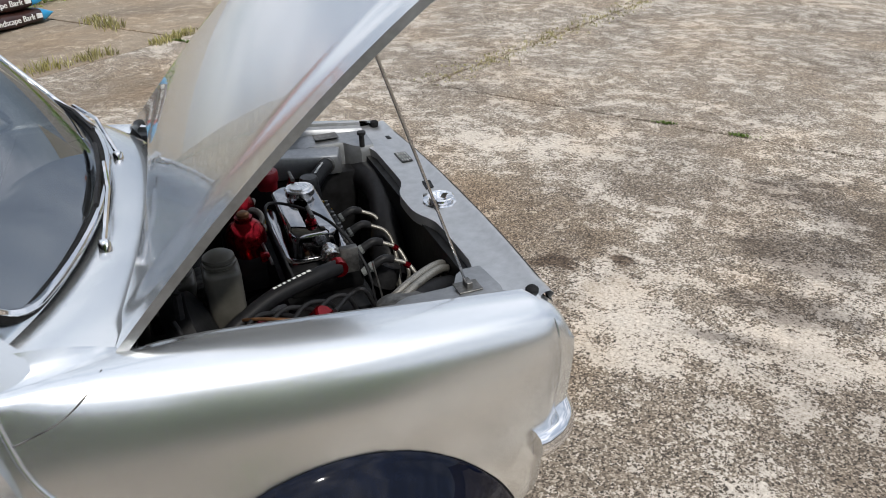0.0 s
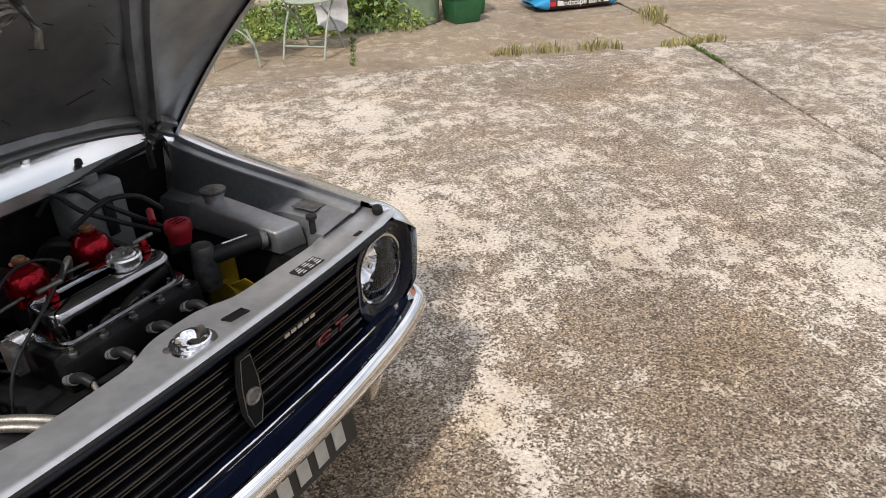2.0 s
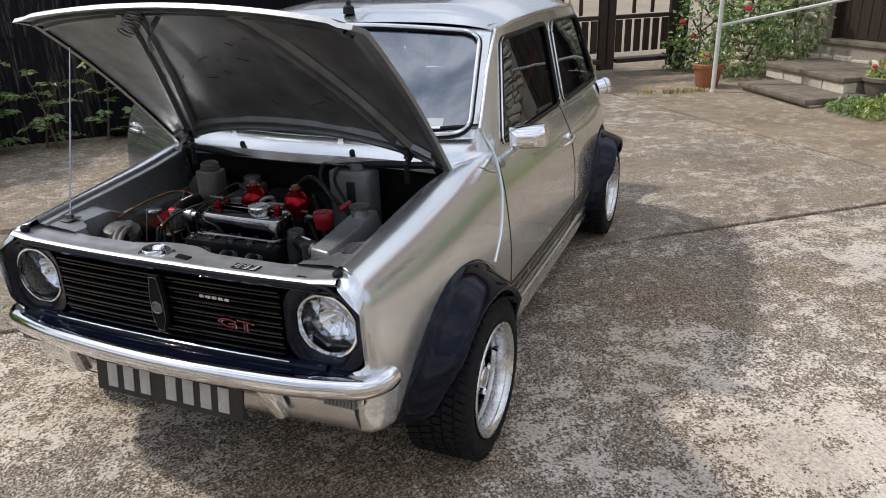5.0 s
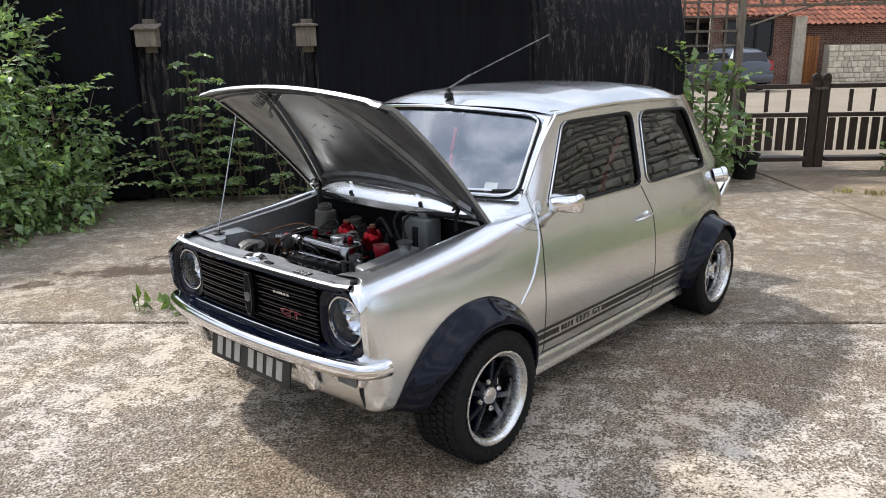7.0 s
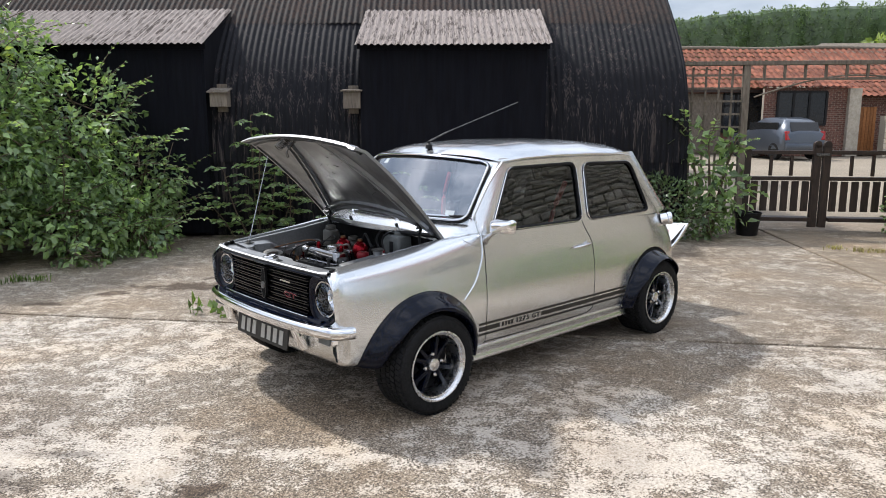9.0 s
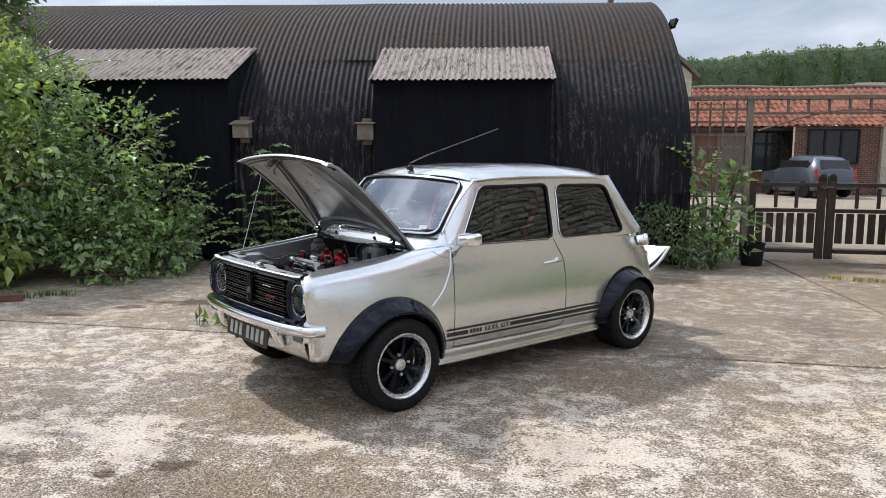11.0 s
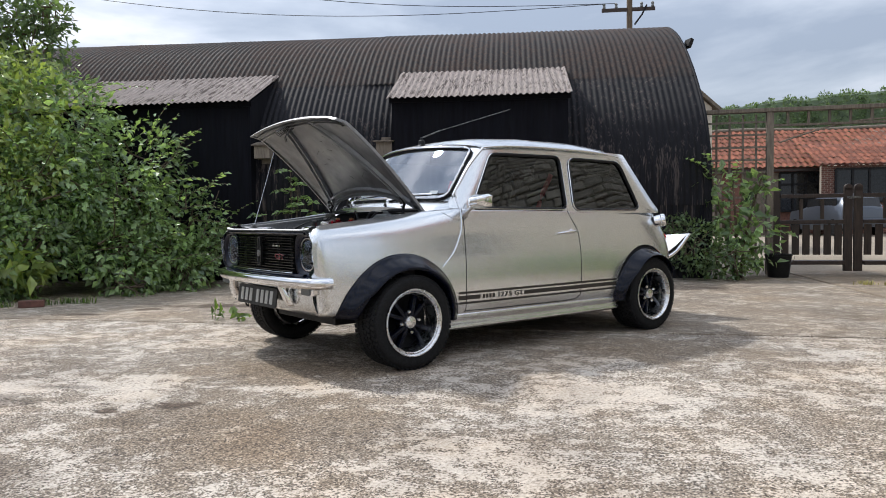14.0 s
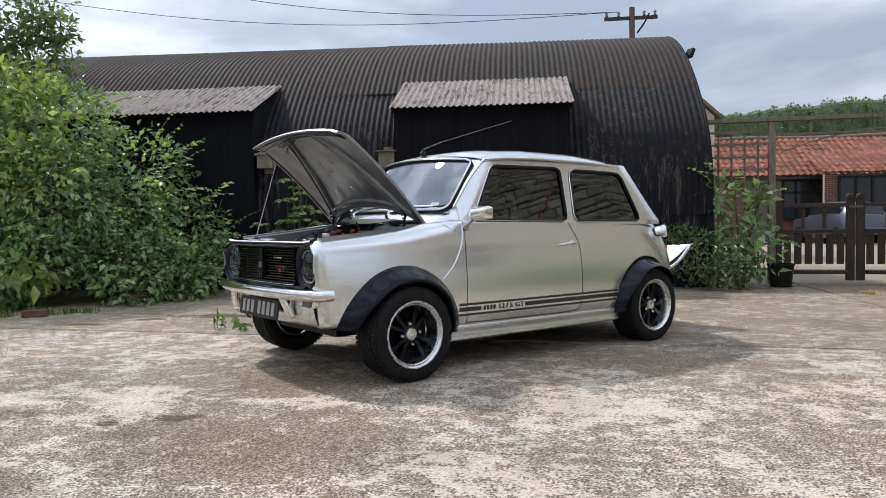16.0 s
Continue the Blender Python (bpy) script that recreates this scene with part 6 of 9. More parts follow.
# the driver's door, standing open
def open_door():
    d = part_empty("door", CAR, "silver driver's door standing wide open")
    hx, hy = 0.424, 0.684
    d.matrix_local = Matrix.Translation((hx, hy, 0)) @ pose(0, 0, 0, 0, 0, 58) @ Matrix.Translation((-hx, -hy, 0))
    zs = np.linspace(0.268, 0.858, 24)
    xs = np.linspace(0, 1, 30)

    def xr(z):
        return float(np.interp(z, [0.268, 0.30, 0.36, 0.66, 0.73, 0.80, 0.858], [1.34, 1.375, 1.390, 1.390, 1.376, 1.343, 1.331]))

    def skin(dy):
        return [[(lerp(0.428, xr(z), t), side_y(lerp(0.428, xr(z), t), z) - dy, z) for t in xs] for z in zs]

    a, b = skin(0.0), skin(0.045)
    Mesh().grid(a).make("outer_skin", M_PAINT, d, smooth=50)
    Mesh().grid(b).make("inner_panel", M_TRIMDARK, d, smooth=50)
    rim = lambda g: g[0] + [r[-1] for r in g[1:]] + g[-1][::-1][1:] + [r[0] for r in g[::-1]][1:-1]
    Mesh().grid([rim(a), rim(b)], wrap=True).make("door_edge", M_PAINT, d, smooth=40)
    loop = [Vector(gh_point(*p, 1)) for p in DOORWIN]
    m = Mesh()
    m.tube([p + Vector((0, 0.001, 0)) for p in loop], 0.016, 8, closed=True)
    m.make("window_frame", M_BLACK, d, smooth=60)
    c = sum(loop, Vector((0, 0, 0))) / len(loop)
    g = Mesh()
    g.grid([[c + (p - c) * t for p in loop] for t in (0.02, 0.5, 1.0)], wrap=True)
    g.f.append(tuple(range(len(loop))))
    g.make("pane", M_TINT, d, smooth=60).visible_shadow = False
    y = side_y(1.22, 0.735)
    h = Mesh()
    h.tube(smoothpath([(1.13, y + 0.012, 0.732), (1.18, y + 0.032, 0.738), (1.24, y + 0.030, 0.742), (1.285, y + 0.010, 0.742)], 5), 0.008, 8)
    h.lathe([(0.020, 0), (0.018, 0.010), (0.010, 0.014)], at((1.255, y - 0.002, 0.740), (0, 1, 0)), 14)
    h.make("handle", M_CHROME, d, "chrome handle", smooth=50)


open_door()


# cabin
def cabin():
    c = part_empty("cabin", CAR, "dark cabin with high-backed seats")
    m = Mesh()
    m.grid([[(x + 0.10 * u * u * (x < 0.5), 0.52 * u, z) for u in np.linspace(-1, 1, 9)] for x, z in ((0.325, 0.868), (0.42, 0.872), (0.52, 0.86), (0.55, 0.82), (0.54, 0.70))])
    m.make("dashboard", M_TRIMDARK, c, smooth=40)
    m = Mesh()
    m.box(0.55, 2.3, -0.60, 0.60, 0.20, 0.22)
    m.make("carpet", M_TRIMDARK, c)
    for s in (-1, 1):
        m = Mesh()
        m.box(0.95, 1.40, s * 0.30 - 0.22, s * 0.30 + 0.22, 0.42, 0.56)
        m.make("seat_cushion", M_TRIMDARK, c, bevel=0.04, segs=3, smooth=50)
        m = Mesh()
        m.box(-0.06, 0.06, -0.22, 0.22, 0.0, 0.54, Matrix.Translation((1.36, s * 0.30, 0.53)) @ pose(0, 0, 0, 0, 14, 0))
        m.box(-0.045, 0.045, -0.12, 0.12, 0.55, 0.70, Matrix.Translation((1.36, s * 0.30, 0.53)) @ pose(0, 0, 0, 0, 14, 0))
        m.make("seat_back", M_TRIMDARK, c, bevel=0.035, segs=3, smooth=50)
        m = Mesh()
        q = [(1.30, s * 0.525, 1.08), (1.22, s * 0.50, 0.90), (1.18, s * 0.46, 0.62)]
        m.tube(smoothpath(q, 5), 0.016, 6)
        m.make("seat_belt", M_REDBELT, c, "red harness strap", smooth=50)
    m = Mesh()
    m.box(1.78, 2.02, -0.55, 0.55, 0.42, 0.90)
    m.make("rear_seat", M_TRIMDARK, c, bevel=0.05, segs=3, smooth=50)
    m = Mesh()
    m.tube([Vector((0.66, 0.30, 0.86)) + Matrix.Rotation(radians(-35), 3, "Y") @ Vector((0, 0.17 * math.cos(a), 0.17 * math.sin(a))) for a in np.linspace(0, 2 * math.pi, 29)[:-1]], 0.012, 8, closed=True)
    m.make("steering_wheel", M_BLACK, c, smooth=60)
    m = Mesh()
    m.tube([(0.70, 0.30, 0.84), (0.52, 0.30, 0.74)], 0.02, 8)
    for a in (0.5, 2.64, 4.71):
        m.tube([(0.67, 0.30, 0.86), Vector((0.66, 0.30, 0.86)) + Matrix.Rotation(radians(-35), 3, "Y") @ Vector((0, 0.165 * math.cos(a), 0.165 * math.sin(a)))], 0.008, 6)
    m.make("steering_column", M_BLACK, c)
    m = Mesh()
    m.box(-0.012, 0.012, -0.10, 0.10, -0.03, 0.03, Matrix.Translation((0.62, 0.02, 1.185)) @ pose(0, 0, 0, 0, 10, 8))
    m.make("rear_view_mirror", M_BLACK, c, bevel=0.008)
    m = Mesh()
    m.grid([[(lerp(0.62, 2.05, v), 0.50 * u, 1.20 + 0.07 * (1 - u * u)) for u in np.linspace(-1, 1, 9)] for v in np.linspace(0, 1, 5)])
    m.make("headlining", M_TRIMDARK, c, smooth=60)
    for u, tt in ((-0.80, 0.10), (0.55, 0.82)):
        m = Mesh()
        p, ex, ez = ws_pt(u, tt), ws_pt(u + 0.09, tt) - ws_pt(u, tt), ws_pt(u, tt + 0.09) - ws_pt(u, tt)
        n = Vector((0.006, 0, -0.004))
        m.add([p + n, p + ex + n, p + ex + ez + n, p + ez + n], [(0, 1, 2, 3)])
        m.make("screen_sticker", M_INK, c, "pale paper disc on the screen")


cabin()


# engine
def engine():
    e = part_empty("engine", CAR, "transverse engine with chrome rocker cover and red fittings")

    def box(name, x0, x1, y0, y1, z0, z1, material, bev=0.006, label="", m=None):
        q = Mesh()
        q.box(x0, x1, y0, y1, z0, z1, m)
        return q.make(name, material, e, label, bevel=bev, smooth=40)

    def hose(name, pts, r, material, label="", n=10):
        q = Mesh()
        q.tube(smoothpath(pts, 7), r, n)
        return q.make(name, material, e, label, smooth=60)

    def turned(name, p, d, prof, material, label="", n=24):
        q = Mesh()
        q.lathe(prof, at(p, d), n)
        return q.make(name, material, e, label, smooth=35)

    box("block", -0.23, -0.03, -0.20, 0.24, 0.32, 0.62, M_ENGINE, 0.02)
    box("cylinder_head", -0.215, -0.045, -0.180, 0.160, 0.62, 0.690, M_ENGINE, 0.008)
    # rocker cover with a flange and rounded top
    rows = []
    for z, g in ((0.690, 0.012), (0.701, 0.012), (0.703, 0.009), (0.703, 0.0), (0.752, -0.004), (0.759, -0.006), (0.763, -0.010), (0.765, -0.016), (0.766, -0.045)):
        x0, x1, y0, y1 = -0.180 - g, -0.058 + g, -0.163 - g, 0.130 + g
        r = 0.030
        loop = []
        for cx0, cy0, a0 in ((x1 - r, y1 - r, 0), (x0 + r, y1 - r, 90), (x0 + r, y0 + r, 180), (x1 - r, y0 + r, 270)):
            for k in range(6):
                a = radians(a0 + 18 * k)
                loop.append((cx0 + r * math.cos(a), cy0 + r * math.sin(a), z))
        rows.append(loop)
    q = Mesh()
    q.grid(rows, wrap=True)
    q.f.append(tuple(range(len(q.v) - 24, len(q.v))))
    q.make("rocker_cover", M_BLACKCHROME, e, "polished chrome rocker cover", smooth=40)
    turned("oil_filler_cap", (-0.126, -0.074, 0.762), (0, 0, 1), [(0.030, 0), (0.030, 0.010), (0.036, 0.012), (0.036, 0.024), (0.033, 0.028), (0.026, 0.027), (0.022, 0.030), (0.001, 0.030)], M_ALU, "dull alloy oil filler cap", 28)
    for y in (0.088, -0.132):
        turned("cover_nut", (-0.118, y, 0.768), (0, 0, 1), [(0.013, 0), (0.013, 0.008), (0.009, 0.010), (0.009, 0.020), (0.004, 0.030), (0.001, 0.030)], M_RED, "red anodised cover nut", 14)
        q = Mesh()
        q.tube([(-0.118, y - 0.026, 0.797), (-0.118, y + 0.026, 0.797)], 0.005, 8)
        q.make("nut_handle", M_CASTALU, e, smooth=60)
    # twin carburettors with red dampers
    for x, y in ((0.026, 0.056), (0.028, -0.103)):
        box("carb_body", x - 0.035, x + 0.045, y - 0.032, y + 0.032, 0.62, 0.712, M_ENGINE, 0.010)
        turned("carb_dashpot", (x, y, 0.728), (0, 0, 1), [(0.036, -0.02), (0.038, 0.004), (0.045, 0.008), (0.046, 0.016), (0.044, 0.034), (0.038, 0.048), (0.028, 0.058), (0.020, 0.062), (0.020, 0.071), (0.001, 0.072)], M_RED, "red anodised carburettor dashpot", 30)
        turned("damper_cap", (x, y, 0.799), (0, 0, 1), [(0.014, 0), (0.014, 0.008), (0.010, 0.012), (0.001, 0.013)], M_COPPER, "", 12)
        turned("air_filter", (x + 0.10, y, 0.69), (1, 0, 0), [(0.05, 0), (0.055, 0.01), (0.055, 0.05), (0.05, 0.06), (0.001, 0.06)], M_BLACK)
        hose("fuel_pipe", [(x - 0.02, y - 0.04, 0.70), (x - 0.05, y - 0.07, 0.73), (x - 0.03, y - 0.10, 0.715)], 0.006, M_BRAID)
    hose("linkage_rod", [(-0.01, 0.18, 0.735), (0.0, 0.0, 0.742), (0.0, -0.16, 0.735)], 0.004, M_CASTALU)
    for y in (0.15, 0.0):
        box("linkage_clip", -0.010, 0.010, y - 0.008, y + 0.008, 0.730, 0.748, M_RED, 0.003)
    # plug leads along the front of the head
    for i, y in enumerate((0.16, 0.07, -0.03, -0.12)):
        turned("spark_plug", (-0.21, y, 0.655), (-0.8, 0, 0.35), [(0.010, 0), (0.010, 0.02), (0.012, 0.022), (0.012, 0.03)], M_WHITEPLAST, "", 10)
        hose("plug_cap", [(-0.225, y, 0.662), (-0.262, y, 0.68), (-0.285, y - 0.005, 0.672)], 0.010, M_BLACK)
        hose("plug_lead", [(-0.285, y - 0.005, 0.672), (-0.325, y + 0.01, 0.65), (-0.335, y + 0.05, 0.60), (-0.31, 0.10 + 0.02 * i, 0.52)], 0.0055, M_BRAID, "pale grey plug lead")
        if i < 2:
            hose("lead_collar", [(-0.312, y + 0.005, 0.660), (-0.322, y + 0.008, 0.652)], 0.0075, M_RED)
    # breather: alloy union, red clip, long black hose to the back
    turned("breather_union", (-0.137, 0.160, 0.736), (-0.0, 1, 0.0), [(0.014, 0), (0.014, 0.015), (0.020, 0.017), (0.020, 0.038), (0.016, 0.040), (0.016, 0.052)], M_ALU, "ribbed alloy union", 18)
    hose("hose_clip", [(-0.138, 0.240, 0.736), (-0.138, 0.262, 0.735)], 0.019, M_RED, "red hose clip", 14)
    hose("breather_hose", [(-0.138, 0.25, 0.736), (-0.08, 0.275, 0.738), (0.01, 0.305, 0.728), (0.09, 0.345, 0.705), (0.16, 0.385, 0.67)], 0.0175, M_HOSE, "black rubber hose with pale print", 14)
    for k in range(8):
        q = Mesh()
        t = k / 8
        q.box(-0.004, 0.004, -0.003, 0.003, 0, 0.001, Matrix.Translation((lerp(-0.07, 0.015, t), lerp(0.279, 0.307, t) - 0.003, lerp(0.7375, 0.7275, t) + 0.0175)) @ pose(0, 0, 0, 0, 0, 20))
        q.make("hose_print", M_INK, e)
    box("tee_bracket", -0.19, -0.15, 0.205, 0.225, 0.70, 0.76, M_CASTALU, 0.003)
    # thermostat housing, top hose, header tank
    turned("thermostat_housing", (-0.178, -0.231, 0.692), (0, 0, 1), [(0.030, -0.05), (0.030, 0.01), (0.026, 0.03), (0.026, 0.048), (0.022, 0.055), (0.001, 0.056)], M_DULLALLOY, "cast alloy thermostat housing", 20)
    hose("top_hose", [(-0.185, -0.240, 0.712), (-0.212, -0.282, 0.720), (-0.240, -0.322, 0.726), (-0.258, -0.355, 0.724)], 0.021, M_HOSE, "black rubber top hose with pale print", 14)
    for k in range(9):
        q = Mesh()
        t = k / 9
        q.box(-0.003, 0.003, -0.003, 0.003, 0, 0.001, Matrix.Translation((lerp(-0.205, -0.238, t), lerp(-0.270, -0.318, t), lerp(0.7390, 0.7468, t))) @ pose(0, 0, 0, 0, 0, 90))
        q.make("hose_print", M_INK, e)
    hose("hose_clip", [(-0.250, -0.338, 0.725), (-0.257, -0.350, 0.724)], 0.0235, M_CASTALU)
    q = Mesh()
    q.add([(-0.318, -0.424, 0.69), (-0.298, -0.350, 0.69), (0.0, -0.346, 0.70), (0.0, -0.426, 0.70), (-0.310, -0.417, 0.749), (-0.290, -0.350, 0.747), (-0.02, -0.350, 0.775), (-0.02, -0.420, 0.775)],
          [(3, 2, 1, 0), (4, 5, 6, 7), (0, 1, 5, 4), (1, 2, 6, 5), (2, 3, 7, 6), (3, 0, 4, 7)])
    q.make("header_tank", M_PAINT_IN, e, "brushed alloy coolant header tank", bevel=0.006, smooth=40)
    turned("tank_neck", (-0.068, -0.386, 0.768), (0, 0, 1), [(0.024, -0.01), (0.024, 0.015), (0.027, 0.017), (0.027, 0.024)], M_PAINT_IN)
    turned("tank_cap", (-0.068, -0.386, 0.793), (0, 0, 1), [(0.030, 0), (0.032, 0.003), (0.032, 0.008), (0.020, 0.012), (0.001, 0.013)], M_CASTALU, "pressed radiator cap", 16)
    box("radiator", -0.34, 0.02, -0.42, -0.36, 0.36, 0.69, M_ENGINE, 0.004)
    turned("fan_hub", (-0.15, -0.29, 0.56), (0, -1, 0), [(0.05, 0), (0.05, 0.03), (0.001, 0.035)], M_YELLOW)
    for k in range(6):
        q = Mesh()
        a = k * math.pi / 3 + 0.5
        q.box(0.035, 0.106, -0.008, -0.003, -0.030, 0.030, Matrix.Translation((-0.15, -0.305, 0.56)) @ Matrix.Rotation(-a, 4, "Y") @ pose(0, 0, 0, 30, 0, 0))
        q.make("fan_blade", M_YELLOW, e, "yellow plastic fan blade" if not k else "", bevel=0.003)
    hose("intake_trunk", [(-0.335, -0.455, 0.62), (-0.365, -0.40, 0.655), (-0.385, -0.30, 0.66), (-0.375, -0.19, 0.64), (-0.345, -0.08, 0.60), (-0.32, 0.0, 0.53)], 0.045, M_HOSE, "wide black air trunk", 18)
    # distributor side, filter, pipes
    turned("oil_filter", (0.035, 0.235, 0.60), (-0.3, -0.1, 0.9), [(0.048, -0.05), (0.048, 0.02), (0.044, 0.03), (0.030, 0.034), (0.001, 0.034)], M_RED, "red oil filter canister", 24)
    turned("filter_ring", (0.035, 0.235, 0.60), (-0.3, -0.1, 0.9), [(0.050, -0.02), (0.051, -0.01), (0.051, 0.008), (0.050, 0.010)], M_CHROME)
    turned("distributor", (-0.27, 0.10, 0.58), (-0.4, 0, 0.9), [(0.035, 0), (0.035, 0.03), (0.030, 0.055), (0.012, 0.06)], M_BLACK)
    for k in (0, 1):
        hose("braided_oil_pipe", [(-0.175, 0.405 - 0.03 * k, 0.66), (-0.22, 0.385 - 0.025 * k, 0.70), (-0.30, 0.335 - 0.022 * k, 0.715), (-0.365, 0.285 - 0.02 * k, 0.70), (-0.395 + 0.01 * k, 0.245 - 0.02 * k, 0.65), (-0.39, 0.21, 0.55)], 0.009, M_BRAID, "braided oil pipe", 12)
    turned("pipe_union", (-0.160, 0.425, 0.678), (0.5, 0.35, -0.5), [(0.016, -0.02), (0.020, -0.015), (0.020, 0.01), (0.015, 0.015), (0.015, 0.04)], M_CASTALU, "", 6)
    for k in range(3):
        hose("fuel_line", [(-0.16 - 0.03 * k, 0.30 + 0.02 * k, 0.60), (-0.23 - 0.02 * k, 0.33, 0.655 - 0.012 * k), (-0.31, 0.30 - 0.03 * k, 0.645), (-0.34, 0.25 - 0.04 * k, 0.55)], 0.008, M_BRAID)
    hose("cable", [(-0.05, 0.26, 0.70), (-0.02, 0.10, 0.81), (-0.06, 0.02, 0.80), (-0.15, 0.12, 0.785), (-0.20, 0.24, 0.72), (-0.21, 0.28, 0.58)], 0.0035, M_BLACK)
    hose("vacuum_pipe", [(0.06, -0.09, 0.80), (0.02, -0.16, 0.845), (-0.01, -0.22, 0.84), (-0.02, -0.27, 0.79)], 0.006, M_BLACK)
    hose("dipstick", [(-0.20, 0.30, 0.76), (-0.215, 0.31, 0.66), (-0.22, 0.31, 0.55)], 0.0022, M_CASTALU)
    turned("heater_valve", (-0.072, -0.262, 0.745), (0, 0, 1), [(0.026, -0.025), (0.028, -0.006), (0.032, 0.0), (0.032, 0.016), (0.030, 0.024), (0.024, 0.026), (0.001, 0.027)], M_REDPLAST, "dark red round cap")
    for k in range(3):
        box("cap_print", -0.088 + k * 0.012, -0.084 + k * 0.012, -0.278, -0.246, 0.7718, 0.7724, M_RED, 0)
    turned("valve_tap", (0.035, -0.275, 0.755), (0.6, -0.4, 0.3), [(0.009, -0.02), (0.009, 0.02), (0.006, 0.024)], M_REDPLAST)
    # bottles and cylinders at the back
    q = Mesh()
    q.prism(rrect(0.10, 0.148, 0.018), 0.60, 0.832, Matrix.Translation((0.192, -0.227, 0)))
    q.make("washer_bottle", M_WHITEPLAST, e, "cloudy white plastic washer bottle", bevel=0.012, segs=3, smooth=50)
    turned("bottle_cap", (0.195, -0.240, 0.829), (0, 0, 1), [(0.026, 0), (0.026, 0.018), (0.022, 0.022), (0.001, 0.022)], M_WHITEPLAST)
    box("bottle_strap", 0.136, 0.143, -0.255, -0.225, 0.70, 0.80, M_BLACK, 0.003)
    for i, (x, y, h) in enumerate(((0.100, 0.287, 0.838), (0.185, 0.18, 0.775))):
        q = Mesh()
        q.prism(rrect(0.072, 0.086, 0.018), 0.69, h - 0.025, Matrix.Translation((x, y, 0)))
        q.make("fluid_reservoir", M_RESERVOIR, e, "milky brake fluid reservoir", bevel=0.008, smooth=50)
        turned("reservoir_cap", (x, y, h - 0.027), (0, 0, 1), [(0.030, -0.004), (0.032, 0.002), (0.028, 0.004), (0.032, 0.007), (0.032, 0.012), (0.028, 0.014), (0.031, 0.017), (0.030, 0.024), (0.022, 0.030), (0.001, 0.031)], M_RESERVOIR)
        box("master_cylinder", x - 0.05, x + 0.07, y - 0.028, y + 0.028, 0.63, 0.69, M_CASTALU, 0.010)
    turned("servo", (0.19, 0.345, 0.68), (-0.9, 0, 0.3), [(0.10, 0), (0.105, 0.02), (0.10, 0.05), (0.05, 0.07), (0.001, 0.07)], M_ENGINE, "", 28)
    box("solenoid_box", 0.075, 0.155, 0.12, 0.22, 0.60, 0.735, M_CASTALU, 0.012)
    turned("breather_filter", (-0.055, 0.345, 0.655), (-0.5, 0.2, 0.6), [(0.001, 0.050), (0.026, 0.050), (0.030, 0.046), (0.030, 0.012)], M_RED, "red cap of a small cone filter", 22)
    turned("filter_mesh", (-0.055, 0.345, 0.655), (-0.5, 0.2, 0.6), [(0.001, -0.035), (0.026, -0.035)] + [(0.031 - 0.004 * (k % 2), -0.030 + 0.004 * k) for k in range(11)] + [(0.028, 0.013)], M_ENGINE, "", 22)
    turned("horn", (-0.238, 0.385, 0.690), (0, -0.2, 1), [(0.055, -0.03), (0.060, 0.0), (0.056, 0.014), (0.035, 0.024), (0.001, 0.028)], M_CASTALU, "dull grey round horn", 26)
    box("alternator", -0.35, -0.25, 0.17, 0.28, 0.46, 0.58, M_CASTALU, 0.03)
    for k in range(9):
        a = k * 0.7
        hose("wiring", [(0.20, 0.40 - 0.03 * k, 0.78 - 0.01 * k), (0.16 + 0.01 * k, 0.44 - 0.05 * k, 0.70 + 0.01 * (k % 3)), (0.10, 0.42 - 0.04 * k, 0.62), (0.02, 0.36 - 0.05 * k, 0.56)], 0.005, M_BLACK)
    for k in range(2):
        hose("loom", [(0.20, -0.10 - 0.06 * k, 0.80), (0.16, -0.13 - 0.055 * k, 0.845 - 0.008 * k), (0.10, -0.16 - 0.05 * k, 0.80), (0.05, -0.30 - 0.02 * k, 0.70)], 0.006, M_BLACK)
    # ducts, brackets and plumbing low in the bay
    hose("duct", [(-0.10, 0.415, 0.63), (-0.20, 0.395, 0.675), (-0.30, 0.345, 0.68), (-0.37, 0.31, 0.66)], 0.030, M_HOSE, "black duct along the inner wing", 14)
    turned("starter_switch", (-0.085, 0.335, 0.64), (-0.5, 0.1, 0.7), [(0.022, -0.03), (0.022, 0.02), (0.014, 0.03), (0.006, 0.045)], M_COPPER, "", 14)
    box("engine_steady", -0.02, 0.13, 0.245, 0.268, 0.655, 0.672, M_CASTALU, 0.004)
    box("coil_bracket", -0.13, -0.06, 0.29, 0.32, 0.645, 0.652, M_CASTALU, 0.002)
    for k in range(5):
        hose("loom_branch", [(0.10 - 0.05 * k, 0.40 - 0.01 * k, 0.70), (0.05 - 0.05 * k, 0.37 - 0.02 * k, 0.735 - 0.012 * k), (-0.02 - 0.04 * k, 0.33 - 0.01 * k, 0.69), (-0.05 - 0.04 * k, 0.28, 0.62)], 0.005, M_BLACK)
    for k in range(2):
        hose("heater_pipe", [(0.16, -0.04 - 0.07 * k, 0.70), (0.10, -0.06 - 0.06 * k, 0.765 - 0.01 * k), (0.03, -0.13 - 0.05 * k, 0.72), (-0.01, -0.20 - 0.03 * k, 0.62)], 0.009, M_HOSE)
    hose("vent_pipe", [(0.01, 0.02, 0.70), (-0.02, 0.0, 0.76), (0.0, -0.03, 0.77), (0.02, -0.03, 0.72)], 0.007, M_BRAID)
    hose("brake_pipe", [(0.10, 0.30, 0.69), (0.05, 0.39, 0.74), (-0.06, 0.43, 0.735), (-0.20, 0.43, 0.72)], 0.0035, M_COPPER)
